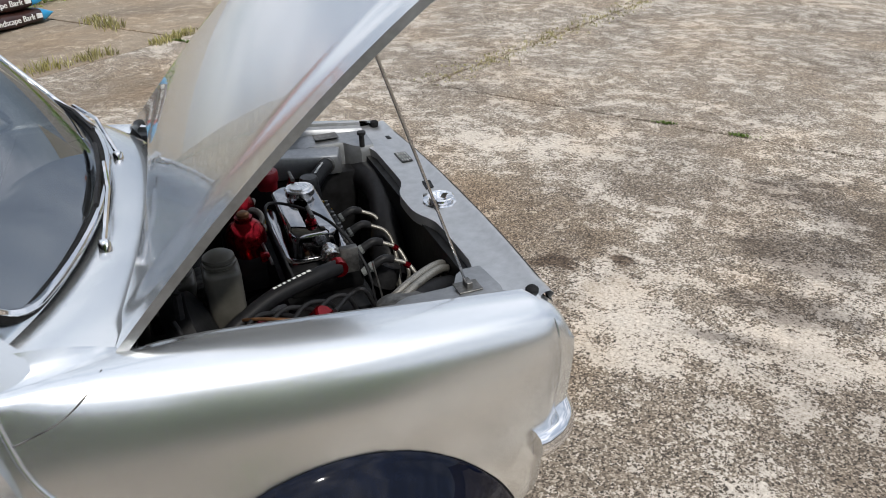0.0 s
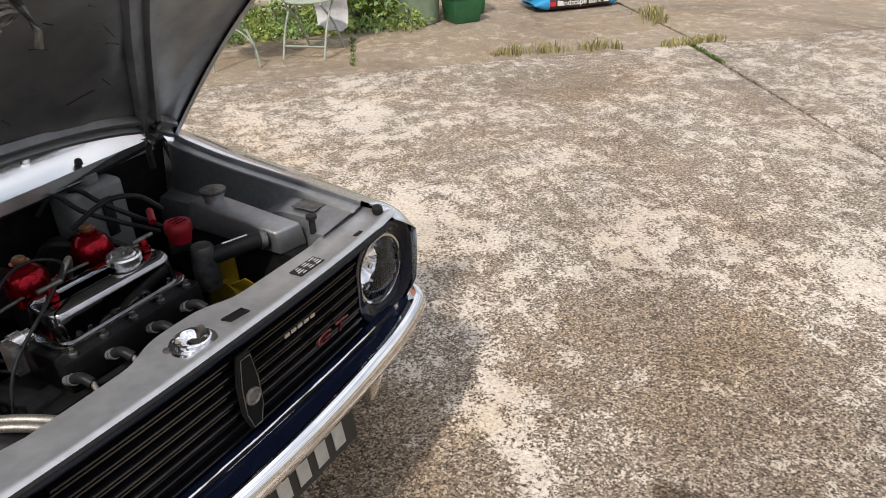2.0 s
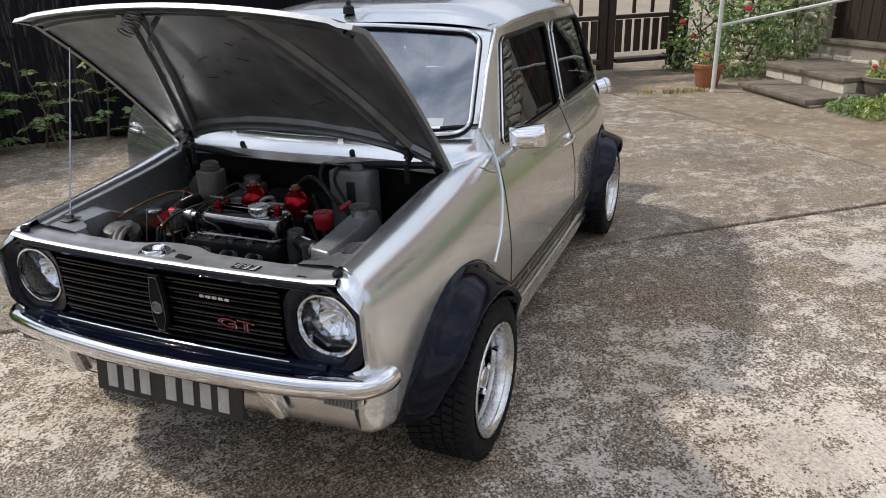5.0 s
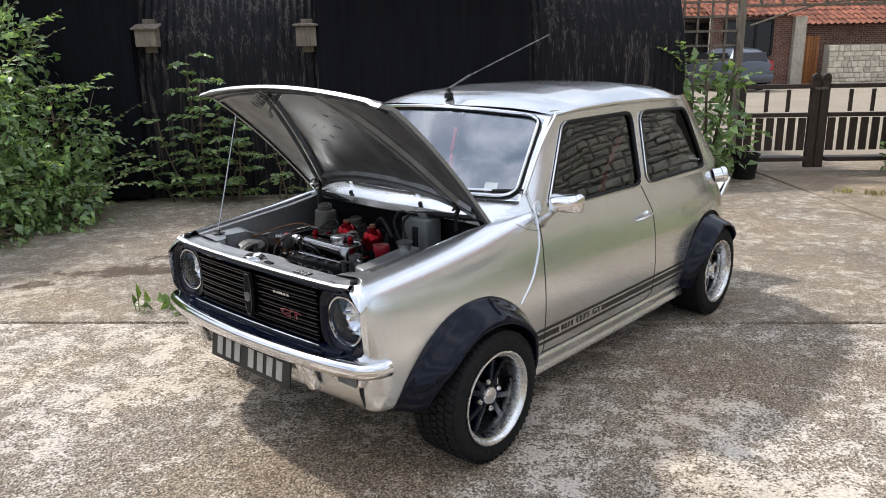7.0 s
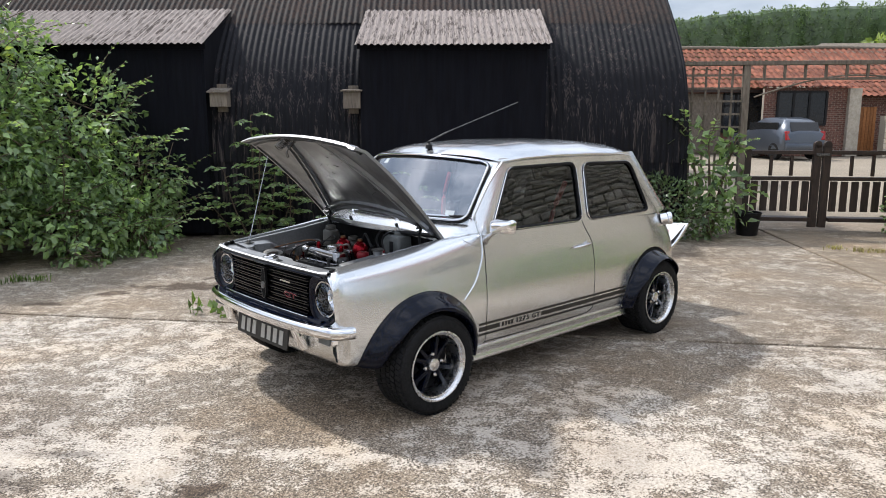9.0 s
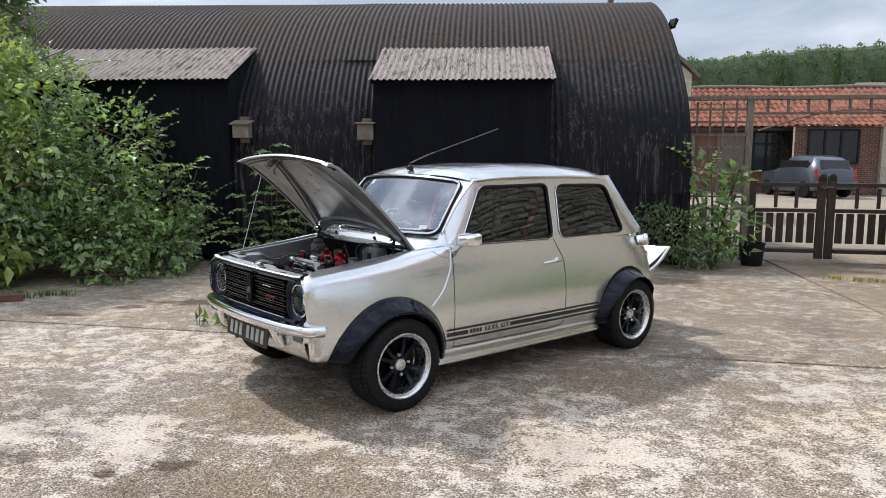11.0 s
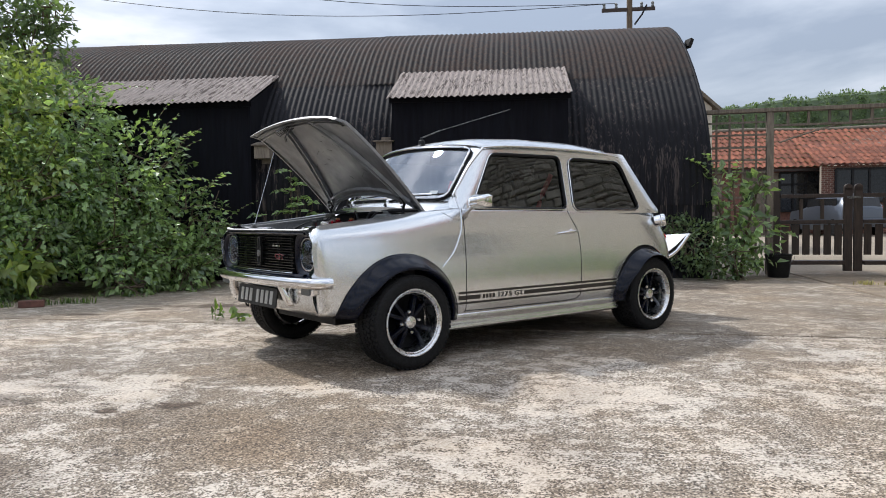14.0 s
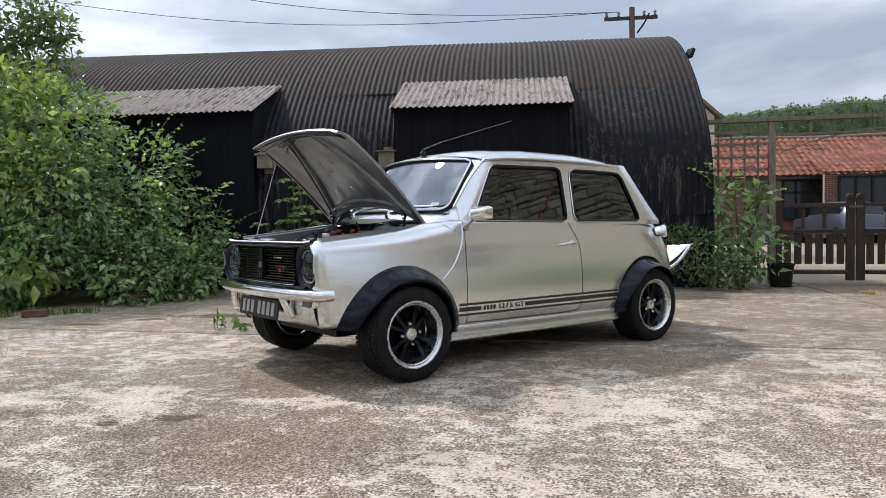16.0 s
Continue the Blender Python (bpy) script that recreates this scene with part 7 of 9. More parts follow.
    # nuts along the rocker flange and manifold studs
    for k in range(5):
        turned("head_nut", (-0.203, 0.13 - 0.07 * k, 0.686), (0, 0, 1), [(0.009, 0), (0.009, 0.010), (0.005, 0.012), (0.005, 0.02)], M_CASTALU, "", 6)
    # inner wing stickers and pins
    q = Mesh()
    q.box(-0.32, -0.25, -0.502, -0.455, 0, 0.0015, Matrix.Translation((0, 0, 0.7605)))
    q.make("chassis_plate", M_CASTALU, e, "small engraved plate")
    q = Mesh()
    q.box(-0.155, -0.075, 0.472, 0.492, 0, 0.0015, Matrix.Translation((0, 0, 0.7085)))
    q.make("paper_label", M_INK, e, "pale paper label")
    turned("locating_pin", (-0.372, -0.388, 0.748), (0, 0, 1), [(0.008, 0), (0.008, 0.035), (0.013, 0.037), (0.013, 0.045), (0.001, 0.047)], M_BLACK, "black locating pin", 12)
    turned("oil_canister", (-0.055, 0.428, 0.655), (0.05, -0.1, 1), [(0.025, -0.08), (0.027, -0.07), (0.027, 0.040), (0.001, 0.040)], M_COPPER, "copper-brown canister with a pale lid", 22)
    turned("canister_lid", (-0.053, 0.424, 0.695), (0.05, -0.1, 1), [(0.029, -0.004), (0.030, 0.0), (0.029, 0.006), (0.020, 0.009), (0.001, 0.009)], M_ALU, "pale alloy lid", 22)


engine()


# ---- plants ----
def leaf_cloud(blobs, count, size, seed, fold=0.25, droop=0.35, shell=0.55, ripple=0.18):
    """Many small folded leaves spread through a set of blobs (centre, radii), denser at their skins."""
    rng = np.random.RandomState(seed)
    vol = np.array([b[1][0] * b[1][1] * b[1][2] for b in blobs]) ** 0.7
    pick = rng.choice(len(blobs), count, p=vol / vol.sum())
    V, F = np.zeros((count * 5, 3)), []
    for i in range(count):
        c, r = blobs[pick[i]]
        d = rng.normal(size=3)
        d /= np.linalg.norm(d) + 1e-9
        k = shell + (1 - shell) * rng.rand() ** 0.6
        k *= 1 + ripple * math.sin(d[0] * 5 + pick[i]) * math.cos(d[1] * 4 + d[2] * 3)
        p = np.array(c) + d * k * np.array(r)
        if p[2] < 0.02:
            p[2] = 0.02 + 0.1 * rng.rand()
        out = d + rng.normal(size=3) * 0.7
        out[2] -= droop
        out /= np.linalg.norm(out)
        nrm = d * 0.6 + rng.normal(size=3) * 0.5 + np.array([0, 0, 0.6])
        w = np.cross(out, nrm)
        w /= np.linalg.norm(w) + 1e-9
        up = np.cross(w, out)
        s = size * rng.uniform(0.6, 1.35)
        hw = s * rng.uniform(0.24, 0.34)
        V[i * 5:i * 5 + 5] = [p, p + out * s * 0.42 + w * hw + up * s * fold * 0.4, p + out * s - up * s * 0.1, p + out * s * 0.42 - w * hw + up * s * fold * 0.4, p + out * s * 0.45]
        k5 = i * 5
        F += [(k5, k5 + 1, k5 + 4), (k5 + 1, k5 + 2, k5 + 4), (k5 + 2, k5 + 3, k5 + 4), (k5 + 3, k5, k5 + 4)]
    return V.tolist(), F


def sprays(m, starts, seed, length=0.5, leaf=0.07, n=9, arch=0.6):
    """Arching shoots with leaves in pairs along them."""
    rng = random.Random(seed)
    V, F, stems = [], [], Mesh()
    for s, d in starts:
        p, d = Vector(s), Vector(d).normalized()
        pts = [p.copy()]
        step = length / n
        for i in range(n):
            d = (d + Vector((rng.uniform(-0.12, 0.12), rng.uniform(-0.12, 0.12), -arch / n * (0.5 + i / n)))).normalized()
            p = p + d * step
            pts.append(p.copy())
            side = d.cross(Vector((0, 0, 1)))
            side = side.normalized() if side.length > 0.1 else Vector((1, 0, 0))
            for sg in (-1, 1):
                o = (side * sg + d * 0.6 + Vector((0, 0, rng.uniform(-0.35, 0.15)))).normalized()
                ls = leaf * rng.uniform(0.7, 1.2) * (1 - 0.4 * i / n)
                w = o.cross(Vector((rng.uniform(-1, 1), rng.uniform(-1, 1), 0.6))).normalized() * ls * 0.26
                k = len(V)
                V += [p, p + o * ls * 0.45 + w, p + o * ls + Vector((0, 0, -ls * 0.15)), p + o * ls * 0.45 - w]
                F += [(k, k + 1, k + 2), (k, k + 2, k + 3)]
        stems.tube(pts, [0.006 * (1 - 0.7 * i / len(pts)) for i in range(len(pts))], 4)
    return V, F, stems


def bush(name, label, blobs, count, size, material, seed, stems=(), shoots=(), at_m=None, category="bush", shoot_len=0.55, leaf2=None, shell=0.55, core=True):
    b = thing(name, label, category, m=at_m or YARD)
    V, F = leaf_cloud(blobs, count, size, seed, shell=shell)
    m = Mesh()
    m.add(V, F)
    if shoots:
        V2, F2, st = sprays(m, shoots, seed + 1, shoot_len, size * 1.05)
        m.add(V2, F2)
        tagged(st.make("shoot", M_BARK, b), kind="stuff")
    tagged(m.make("crown", material, b, "dense layered foliage"), kind="stuff")
    if core:
        # woody heart of crossing twigs that closes the deepest gaps
        rng = random.Random(seed + 7)
        k = Mesh()
        for c, r in blobs:
            for _ in range(10):
                a = [c[i] + rng.uniform(-0.5, 0.5) * r[i] for i in range(3)]
                q = [c[i] + rng.uniform(-0.9, 0.9) * r[i] for i in range(3)]
                k.tube([(a[0], a[1], max(0.02, a[2])), (q[0], q[1], max(0.02, q[2]))], [0.012, 0.004], 4)
        tagged(k.make("twig", M_BARK, b), kind="stuff")
    for s in stems:
        t = Mesh()
        t.tube(smoothpath(s, 5), [0.028 * (1 - 0.75 * i / (5 * (len(s) - 1))) for i in range(5 * (len(s) - 1) + 1)], 6)
        t.make("stem", M_BARK, b, smooth=60)
    return b


rb = random.Random(21)
blobs = []
for e1, e2, h, r in ((-4.15, 3.05, 1.25, 0.75), (-4.6, 3.5, 1.9, 0.85), (-5.3, 3.3, 1.5, 0.9), (-3.65, 3.6, 1.0, 0.7), (-3.25, 4.2, 0.75, 0.6), (-3.9, 4.3, 1.5, 0.7), (-4.9, 4.3, 2.2, 0.7), (-5.9, 4.0, 1.7, 0.9),
                     (-4.3, 2.75, 0.55, 0.55), (-5.1, 2.6, 0.7, 0.7), (-3.2, 3.75, 0.35, 0.45), (-6.4, 3.0, 1.3, 0.9), (-3.15, 4.55, 0.50, 0.36), (-3.5, 3.2, 0.45, 0.40)):
    blobs.append(((e1, e2, h), (r, r, r * 0.85)))
    blobs.append(((e1 + rb.uniform(-0.3, 0.3), e2 + rb.uniform(-0.3, 0.2), h * 0.45), (r * 0.85, r * 0.85, r * 0.6)))
shoots = []
for _ in range(150):
    c, r = rb.choice(blobs)
    a, up = rb.uniform(0, 6.28), rb.uniform(0.2, 1.2)
    d = Vector((math.cos(a), math.sin(a), up)).normalized()
    shoots.append(((c[0] + d.x * r[0] * 0.85, c[1] + d.y * r[1] * 0.85, max(0.1, c[2] + d.z * r[2] * 0.85)), d))
shoots += [((-3.05, 3.9, 0.95), (1.0, -0.1, 0.25)), ((-3.0, 4.0, 0.8), (1.0, 0.2, 0.1)), ((-3.1, 4.1, 1.1), (0.9, 0.1, 0.5)), ((-3.5, 3.9, 1.6), (0.5, 0, 1.0)), ((-3.6, 4.1, 1.75), (0.3, 0.1, 1.0)), ((-3.4, 4.2, 1.5), (0.7, 0, 0.9))]
left_bush = bush("overgrown_bush", "large overgrown leafy shrub thicket against the barn", blobs, 25000, 0.084, M_LEAF, 5, shoots=shoots, shoot_len=0.62)
V, F = leaf_cloud([((-5.0, 2.75, 0.55), (0.55, 0.4, 0.32)), ((-4.3, 2.6, 0.35), (0.4, 0.3, 0.22))], 500, 0.16, 33, droop=0.5)
lm = Mesh()
lm.add(V, F)
lm.make("broad_leaves", M_LEAF2, left_bush, "broad bright elder leaves")
# brighter leaves on the upper left: sunlight on the crown put into leaf colour
V, F = leaf_cloud([((-4.75, 3.05, 2.05), (0.80, 0.55, 0.62)), ((-5.45, 2.8, 1.65), (0.70, 0.50, 0.60)), ((-4.30, 2.85, 1.45), (0.50, 0.38, 0.42)), ((-5.0, 3.6, 2.5), (0.60, 0.50, 0.40))], 2800, 0.10, 34)
lm = Mesh()
lm.add(V, F)
tagged(lm.make("young_growth", M_LEAF2, left_bush, "yellow-green leaves, coloured brighter to show sunlight on the crown"), kind="stuff")
for i, (e1, e2, z) in enumerate(((-4.45, 2.45, 0.62), (-4.85, 2.42, 0.78), (-4.15, 2.55, 0.36), (-4.6, 2.4, 0.30))):
    fl = Mesh()
    rr = random.Random(60 + i)
    for _ in range(26):
        q = (e1 + rr.gauss(0, 0.028), e2 + rr.gauss(0, 0.02), z + rr.gauss(0, 0.022))
        fl.lathe([(0.001, 0), (0.011, 0.003), (0.001, 0.008)], at(q, (rr.uniform(-1, 1), -1, rr.uniform(-0.5, 1))), 5)
    fl.make("flower_head", M_FLOWERW, left_bush, "pale flower head")
tree_blobs = [((-6.4, 4.4, 3.6), (0.8, 0.8, 0.6)), ((-7.1, 4.2, 4.2), (1.0, 0.9, 0.8)), ((-6.0, 4.6, 3.15), (0.5, 0.5, 0.4)), ((-7.4, 4.6, 3.0), (0.9, 0.9, 0.9)), ((-6.6, 4.3, 2.7), (0.6, 0.6, 0.5)), ((-5.65, 4.4, 3.45), (0.35, 0.35, 0.25))]
bush("tree", "young broad-leaved tree beside the barn", [((c_[0] + 0.55, c_[1], c_[2]), r_) for c_, r_ in tree_blobs], 6800, 0.095, M_LEAFD, 11, stems=(((-6.5, 4.4, 0), (-6.45, 4.4, 1.5), (-6.3, 4.4, 2.8), (-6.4, 4.3, 4.2)), ((-6.4, 4.4, 1.8), (-5.95, 4.4, 2.8), (-5.55, 4.5, 3.4))), shoots=[((-5.35, 4.5, 3.3), (1, 0, 0.3)), ((-5.25, 4.4, 3.2), (1, -0.2, 0)), ((-5.15, 4.4, 3.5), (0.8, 0, 0.6))], category="tree", shell=0.4)


def elder(name, label, stems, seed, leaf=0.085, m=None, material=None):
    """A sapling: upright stems carrying long feathered leaves in pairs."""
    b = thing(name, label, "sapling", m=m or YARD)
    rng = random.Random(seed)
    starts = []
    for base, top in stems:
        base, top = Vector(base), Vector(top)
        t = Mesh()
        mid = lerp(base, top, 0.5) + Vector((rng.uniform(-0.05, 0.05), rng.uniform(-0.05, 0.05), 0))
        t.tube(smoothpath([base, mid, top], 5), [0.012 * (1 - 0.7 * i / 10) for i in range(11)], 6)
        t.make("stem", M_BARK, b, smooth=60)
        n = int((top - base).length / 0.085)
        for i in range(n):
            p = lerp(base, top, (i + 1) / n)
            a = i * 2.4 + rng.uniform(-0.4, 0.4)
            starts.append((p, (math.cos(a), math.sin(a), 0.45)))
    V, F, st = sprays(None, starts, seed + 2, 0.25, leaf * 0.85, 7, 0.9)
    q = Mesh()
    q.add(V, F)
    q.make("foliage", material or M_LEAF, b, "feathered green leaves")
    tagged(st.make("leaf_stalk", M_BARK, b), kind="stuff")
    return b


elder("elder_sapling", "self-sown elder sapling growing at the barn foot", [((-2.0, 4.85, 0), (-2.02, 4.80, 1.50)), ((-1.85, 4.85, 0), (-1.72, 4.75, 1.0)), ((-2.1, 4.8, 0), (-2.35, 4.7, 0.85)), ((-1.7, 4.85, 0), (-1.45, 4.75, 0.65)), ((-2.3, 4.85, 0), (-2.6, 4.7, 0.5)), ((-1.95, 4.75, 0), (-1.85, 4.6, 1.25)), ((-1.6, 4.75, 0), (-1.55, 4.6, 0.85))], 71, 0.125, None, M_LEAF)
elder("elder_sapling", "low elder growth along the barn wall", [((-1.2, 4.9, 0), (-1.0, 4.8, 0.55)), ((-0.7, 4.9, 0), (-0.6, 4.8, 0.70)), ((-0.5, 4.9, 0), (-0.35, 4.8, 0.8)), ((-0.1, 4.9, 0), (0.05, 4.8, 0.6)), ((-1.6, 4.85, 0), (-1.5, 4.7, 0.4)), ((-1.1, 4.8, 0), (-1.2, 4.65, 0.65))], 72, 0.10)
hz = bush("hazel_shrub", "leafy hazel shrub growing through the trellis", [((3.55, 5.35, 0.75), (0.30, 0.25, 0.45)), ((3.75, 5.25, 0.5), (0.36, 0.28, 0.40)), ((3.35, 5.4, 1.15), (0.20, 0.18, 0.25)), ((3.8, 5.3, 1.1), (0.18, 0.18, 0.22)), ((3.55, 5.1, 0.2), (0.30, 0.22, 0.2))], 420, 0.125, M_LEAF, 31,
          stems=(((3.6, 5.35, 0), (3.45, 5.35, 0.7), (3.25, 5.35, 1.5)), ((3.65, 5.3, 0), (3.75, 5.3, 0.7), (3.9, 5.25, 1.3)), ((3.6, 5.3, 0), (3.6, 5.3, 0.6), (3.55, 5.3, 1.25))),
          shoots=[((3.28, 5.35, 1.2), (-0.1, 0, 1)), ((3.8, 5.25, 1.05), (0.5, -0.2, 0.6)), ((3.9, 5.2, 0.6), (1, -0.3, 0.1)), ((3.55, 5.3, 1.1), (0.1, 0, 1)), ((3.3, 5.3, 1.3), (-0.4, 0, 0.5))], shoot_len=0.36, core=False, shell=0.3)
bush("dark_shrub", "low dark shrub at the foot of the trellis", [((3.05, 5.1, 0.42), (0.38, 0.35, 0.36)), ((3.35, 5.0, 0.25), (0.4, 0.3, 0.25)), ((2.85, 5.2, 0.6), (0.25, 0.25, 0.2))], 1700, 0.055, M_LEAFD, 32)
rose_blobs = [((6.35, 5.35, 0.55), (0.45, 0.4, 0.5)), ((6.6, 4.9, 0.85), (0.45, 0.45, 0.5)), ((6.3, 4.7, 0.35), (0.4, 0.3, 0.35)), ((6.75, 4.4, 0.7), (0.4, 0.35, 0.5)), ((6.1, 5.5, 0.25), (0.25, 0.25, 0.25))]
rs = bush("rose_bush", "rose bush with pink blooms beside the gate", rose_blobs, 3600, 0.06, M_LEAF, 41, shoots=[((6.2, 5.3, 0.8), (-0.8, 0, 0.5)), ((6.3, 5.0, 1.0), (-0.6, -0.3, 0.7)), ((6.5, 4.5, 1.0), (-0.4, -0.4, 1))], shoot_len=0.4)
for i, (x, y, z) in enumerate(((5.95, 5.35, 0.62), (6.1, 5.0, 0.9), (6.25, 4.6, 0.8), (6.05, 5.25, 0.45))):
    q = Mesh()
    for k in range(7):
        q.lathe([(0.001, 0), (0.030, 0.012), (0.026, 0.03), (0.001, 0.02)], at((x, y, z), (math.cos(k), math.sin(k), 0.6)), 7)
    q.make("bloom", M_FLOWER, rs, "deep pink bloom", smooth=50)
rb = random.Random(4)
for k, (e2, h, leaf, mt, lb) in enumerate(((2.62, 0.10, 0.04, M_LEAF, "small-leaved green border plant"), (2.3, 0.16, 0.045, M_LEAF2, "low green plant at the end of the flower bed"), (1.9, 0.22, 0.06, M_LEAF2, "yellow-green leafy border plant"), (1.5, 0.24, 0.05, M_LEAF, "small-leaved green border plant"),
                                          (1.1, 0.30, 0.08, M_LEAF2, "broad-leaved light green border plant"), (0.7, 0.44, 0.07, M_LEAF, "tall green border plant behind the chair"), (0.35, 0.40, 0.06, M_LEAF2, "bushy yellow-green border plant"),
                                          (-0.1, 0.20, 0.05, M_LEAF, "small-leaved green border plant"), (-0.5, 0.13, 0.045, M_LEAF2, "low green plant at the end of the flower bed"), (-0.9, 0.15, 0.05, M_LEAF, "small-leaved green border plant"),
                                          (-1.2, 0.36, 0.075, M_LEAF2, "broad-leaved light green border plant"), (-1.6, 0.34, 0.06, M_LEAF, "tall green border plant by the water butt"), (-1.85, 0.18, 0.05, M_LEAF2, "low green plant at the end of the flower bed"))):
    clump = [((5.95 + rb.uniform(-0.1, 0.1), e2, h * 0.5), (0.36, 0.27, h * 0.62)), ((5.78 + rb.uniform(-0.06, 0.08), e2 + rb.uniform(-0.15, 0.15), 0.05), (0.20, 0.22, 0.08)), ((6.45, e2 + rb.uniform(-0.12, 0.12), h * 0.75), (0.34, 0.28, h * 0.8))]
    bush("border_plant", lb, clump, int(700 * (0.06 / leaf) ** 1.4), leaf, mt, 51 + 3 * k, core=False, category="plant")
bush("hydrangea", "broad-leaved shrub behind the garden chair", [((6.15, 0.65, 0.5), (0.4, 0.4, 0.42)), ((6.4, 0.2, 0.6), (0.35, 0.35, 0.4)), ((6.4, 1.1, 0.7), (0.3, 0.35, 0.4))], 900, 0.13, M_LEAF, 52, core=False)
bush("evergreen_shrub", "yellow-green shrub beside the white cloth", [((6.2, -1.35, 0.5), (0.36, 0.36, 0.38)), ((6.4, -1.7, 0.38), (0.35, 0.3, 0.32))], 1300, 0.075, M_LEAF2, 53, core=False)

vg = []
rb = random.Random(14)
for k in range(34):
    vg.append(((-6.0 + 0.40 * k + rb.uniform(-0.1, 0.1), -8.35 + rb.uniform(-0.15, 0.15), 0.06), (0.34, 0.36, 0.16 + rb.uniform(0, 0.12))))
    vg.append(((-6.0 + 0.40 * k + rb.uniform(-0.1, 0.1), -9.2 + rb.uniform(-0.2, 0.2), 0.12), (0.45, 0.5, 0.20 + rb.uniform(0, 0.15))))
bush("grass_verge", "rough grass and low scrub along the yard's edge", vg, 7000, 0.10, M_LEAF, 55, core=False)
vg = [((6.95 + rb.uniform(-0.1, 0.15), -4.6 - 0.28 * k, 0.05), (0.32, 0.26, 0.14 + rb.uniform(0, 0.08))) for k in range(13)]
bush("grass_verge", "long green grass beside the bark sacks", vg, 1900, 0.085, M_LEAF2, 56, core=False)

soil = Mesh()
soil.grid([[(x, y, 0.012 + 0.02 * math.sin(x * 9) * math.cos(y * 7)) for x in np.linspace(5.88, 7.06, 9)] for y in np.linspace(-2.0, 2.55, 24)])
sb = tagged(soil.make("flower_bed", M_SOIL, smooth=60), "dark soil of the flower bed", "soil", kind="structure")
sb.matrix_world = YARD


def tuft(name, label, e1, e2, n, h, spread, seed, material, flat=1.0):
    """A clump of grass or weed blades growing from a joint."""
    rng = random.Random(seed)
    q = Mesh()
    for _ in range(n):
        x, y = e1 + rng.gauss(0, spread), e2 + rng.gauss(0, spread * flat)
        a, l, le = rng.uniform(0, 6.28), h * rng.uniform(0.5, 1.2), rng.uniform(0.2, 0.8)
        dx_, dy_ = math.cos(a) * l * le, math.sin(a) * l * le
        wx, wy = -math.sin(a) * 0.004, math.cos(a) * 0.004
        q.add([(x - wx, y - wy, 0), (x + wx, y + wy, 0), (x + wx + dx_ * 0.4, y + wy + dy_ * 0.4, l * 0.65), (x - wx + dx_ * 0.4, y - wy + dy_ * 0.4, l * 0.65), (x + dx_, y + dy_, l)], [(0, 1, 2, 3), (3, 2, 4)])
    ob = tagged(q.make(name, material), label, "weed", "weeds in the joints", "stuff")
    ob.matrix_world = YARD
    return ob


M_DRYGRASS = leaf_mat("dry_grass", (0.36, 0.32, 0.17), (0.18, 0.165, 0.08))
M_MOSS = leaf_mat("moss", (0.12, 0.19, 0.035), (0.05, 0.09, 0.02))
for i in (0, 1, 2, 3, 5, 6, 7, 10, 11, 13):
    tuft("grass_tuft", "dry tuft of grass growing in a slab joint", 4.33 - 0.012 * i, -2.35 - 0.075 * i, 26 + 13 * (i % 3), 0.045 + 0.022 * (i % 3), 0.028 + 0.012 * (i % 4), 100 + i, M_DRYGRASS)
for i in range(6):
    tuft("grass_tuft", "dry tuft of grass growing in a slab joint", 4.03 + 0.01 * i, -3.75 - 0.09 * i, 45, 0.06, 0.045, 130 + i, M_DRYGRASS)
for i in range(5):
    tuft("grass_tuft", "dry grass beside the bark sacks", 4.9 + 0.12 * i, -4.1 - 0.05 * i, 50, 0.08, 0.06, 140 + i, M_DRYGRASS)
for i in range(4):
    tuft("moss_strip", "green moss growing along a slab joint", 3.95 - 0.16 * i, ky(3.95 - 0.16 * i), 70, 0.018, 0.05, 150 + i, M_MOSS, 0.25)
for i, e1 in enumerate((-0.48, -0.92)):
    tuft("moss_strip", "green moss growing along a slab joint", e1, ky(e1), 60, 0.016, 0.035, 170 + i, M_MOSS, 0.35)
for i in range(12):
    tuft("grass_tuft", "short dry growth along a slab joint", seam_x(-3.7 - 0.30 * i), -3.7 - 0.30 * i, 70, 0.016 + 0.004 * (i % 3), 0.09, 210 + i, M_DRYGRASS, 1.0)
for i in range(7):
    tuft("moss_strip", "green moss running from the bed across the path", 4.50 + 0.15 * i, -1.18 - 0.02 * i, 26, 0.024, 0.036, 180 + i, M_MOSS, 0.3)
for i, (e1, e2) in enumerate(((5.0, 4.3), (5.15, 4.25), (5.35, 4.2), (5.75, 3.35), (5.8, 3.25), (4.8, 4.45))):
    tuft("grass_tuft", "short grass growing by the steps", e1, e2, 60, 0.05, 0.05, 190 + i, M_DRYGRASS)
for i, (e1, e2) in enumerate(((-3.6, 2.15), (-3.45, 2.3), (-3.75, 2.25), (-3.3, 2.35), (-3.9, 2.0))):
    tuft("weed", "small green weeds beside the thicket", e1, e2, 50, 0.07, 0.05, 200 + i, M_MOSS)
wd = thing("dandelion", "bright green dandelion growing in the slab joint", "weed", m=YARD)
V, F = leaf_cloud([((-1.43, 1.30, 0.05), (0.07, 0.05, 0.05)), ((-1.28, 1.26, 0.03), (0.12, 0.05, 0.025)), ((-1.12, 1.22, 0.03), (0.07, 0.04, 0.02))], 26, 0.065, 61, droop=-0.4)
q = Mesh()
q.add(V, F)
q.make("leaves", M_MOSS, wd, "long bright green leaves")
q = Mesh()
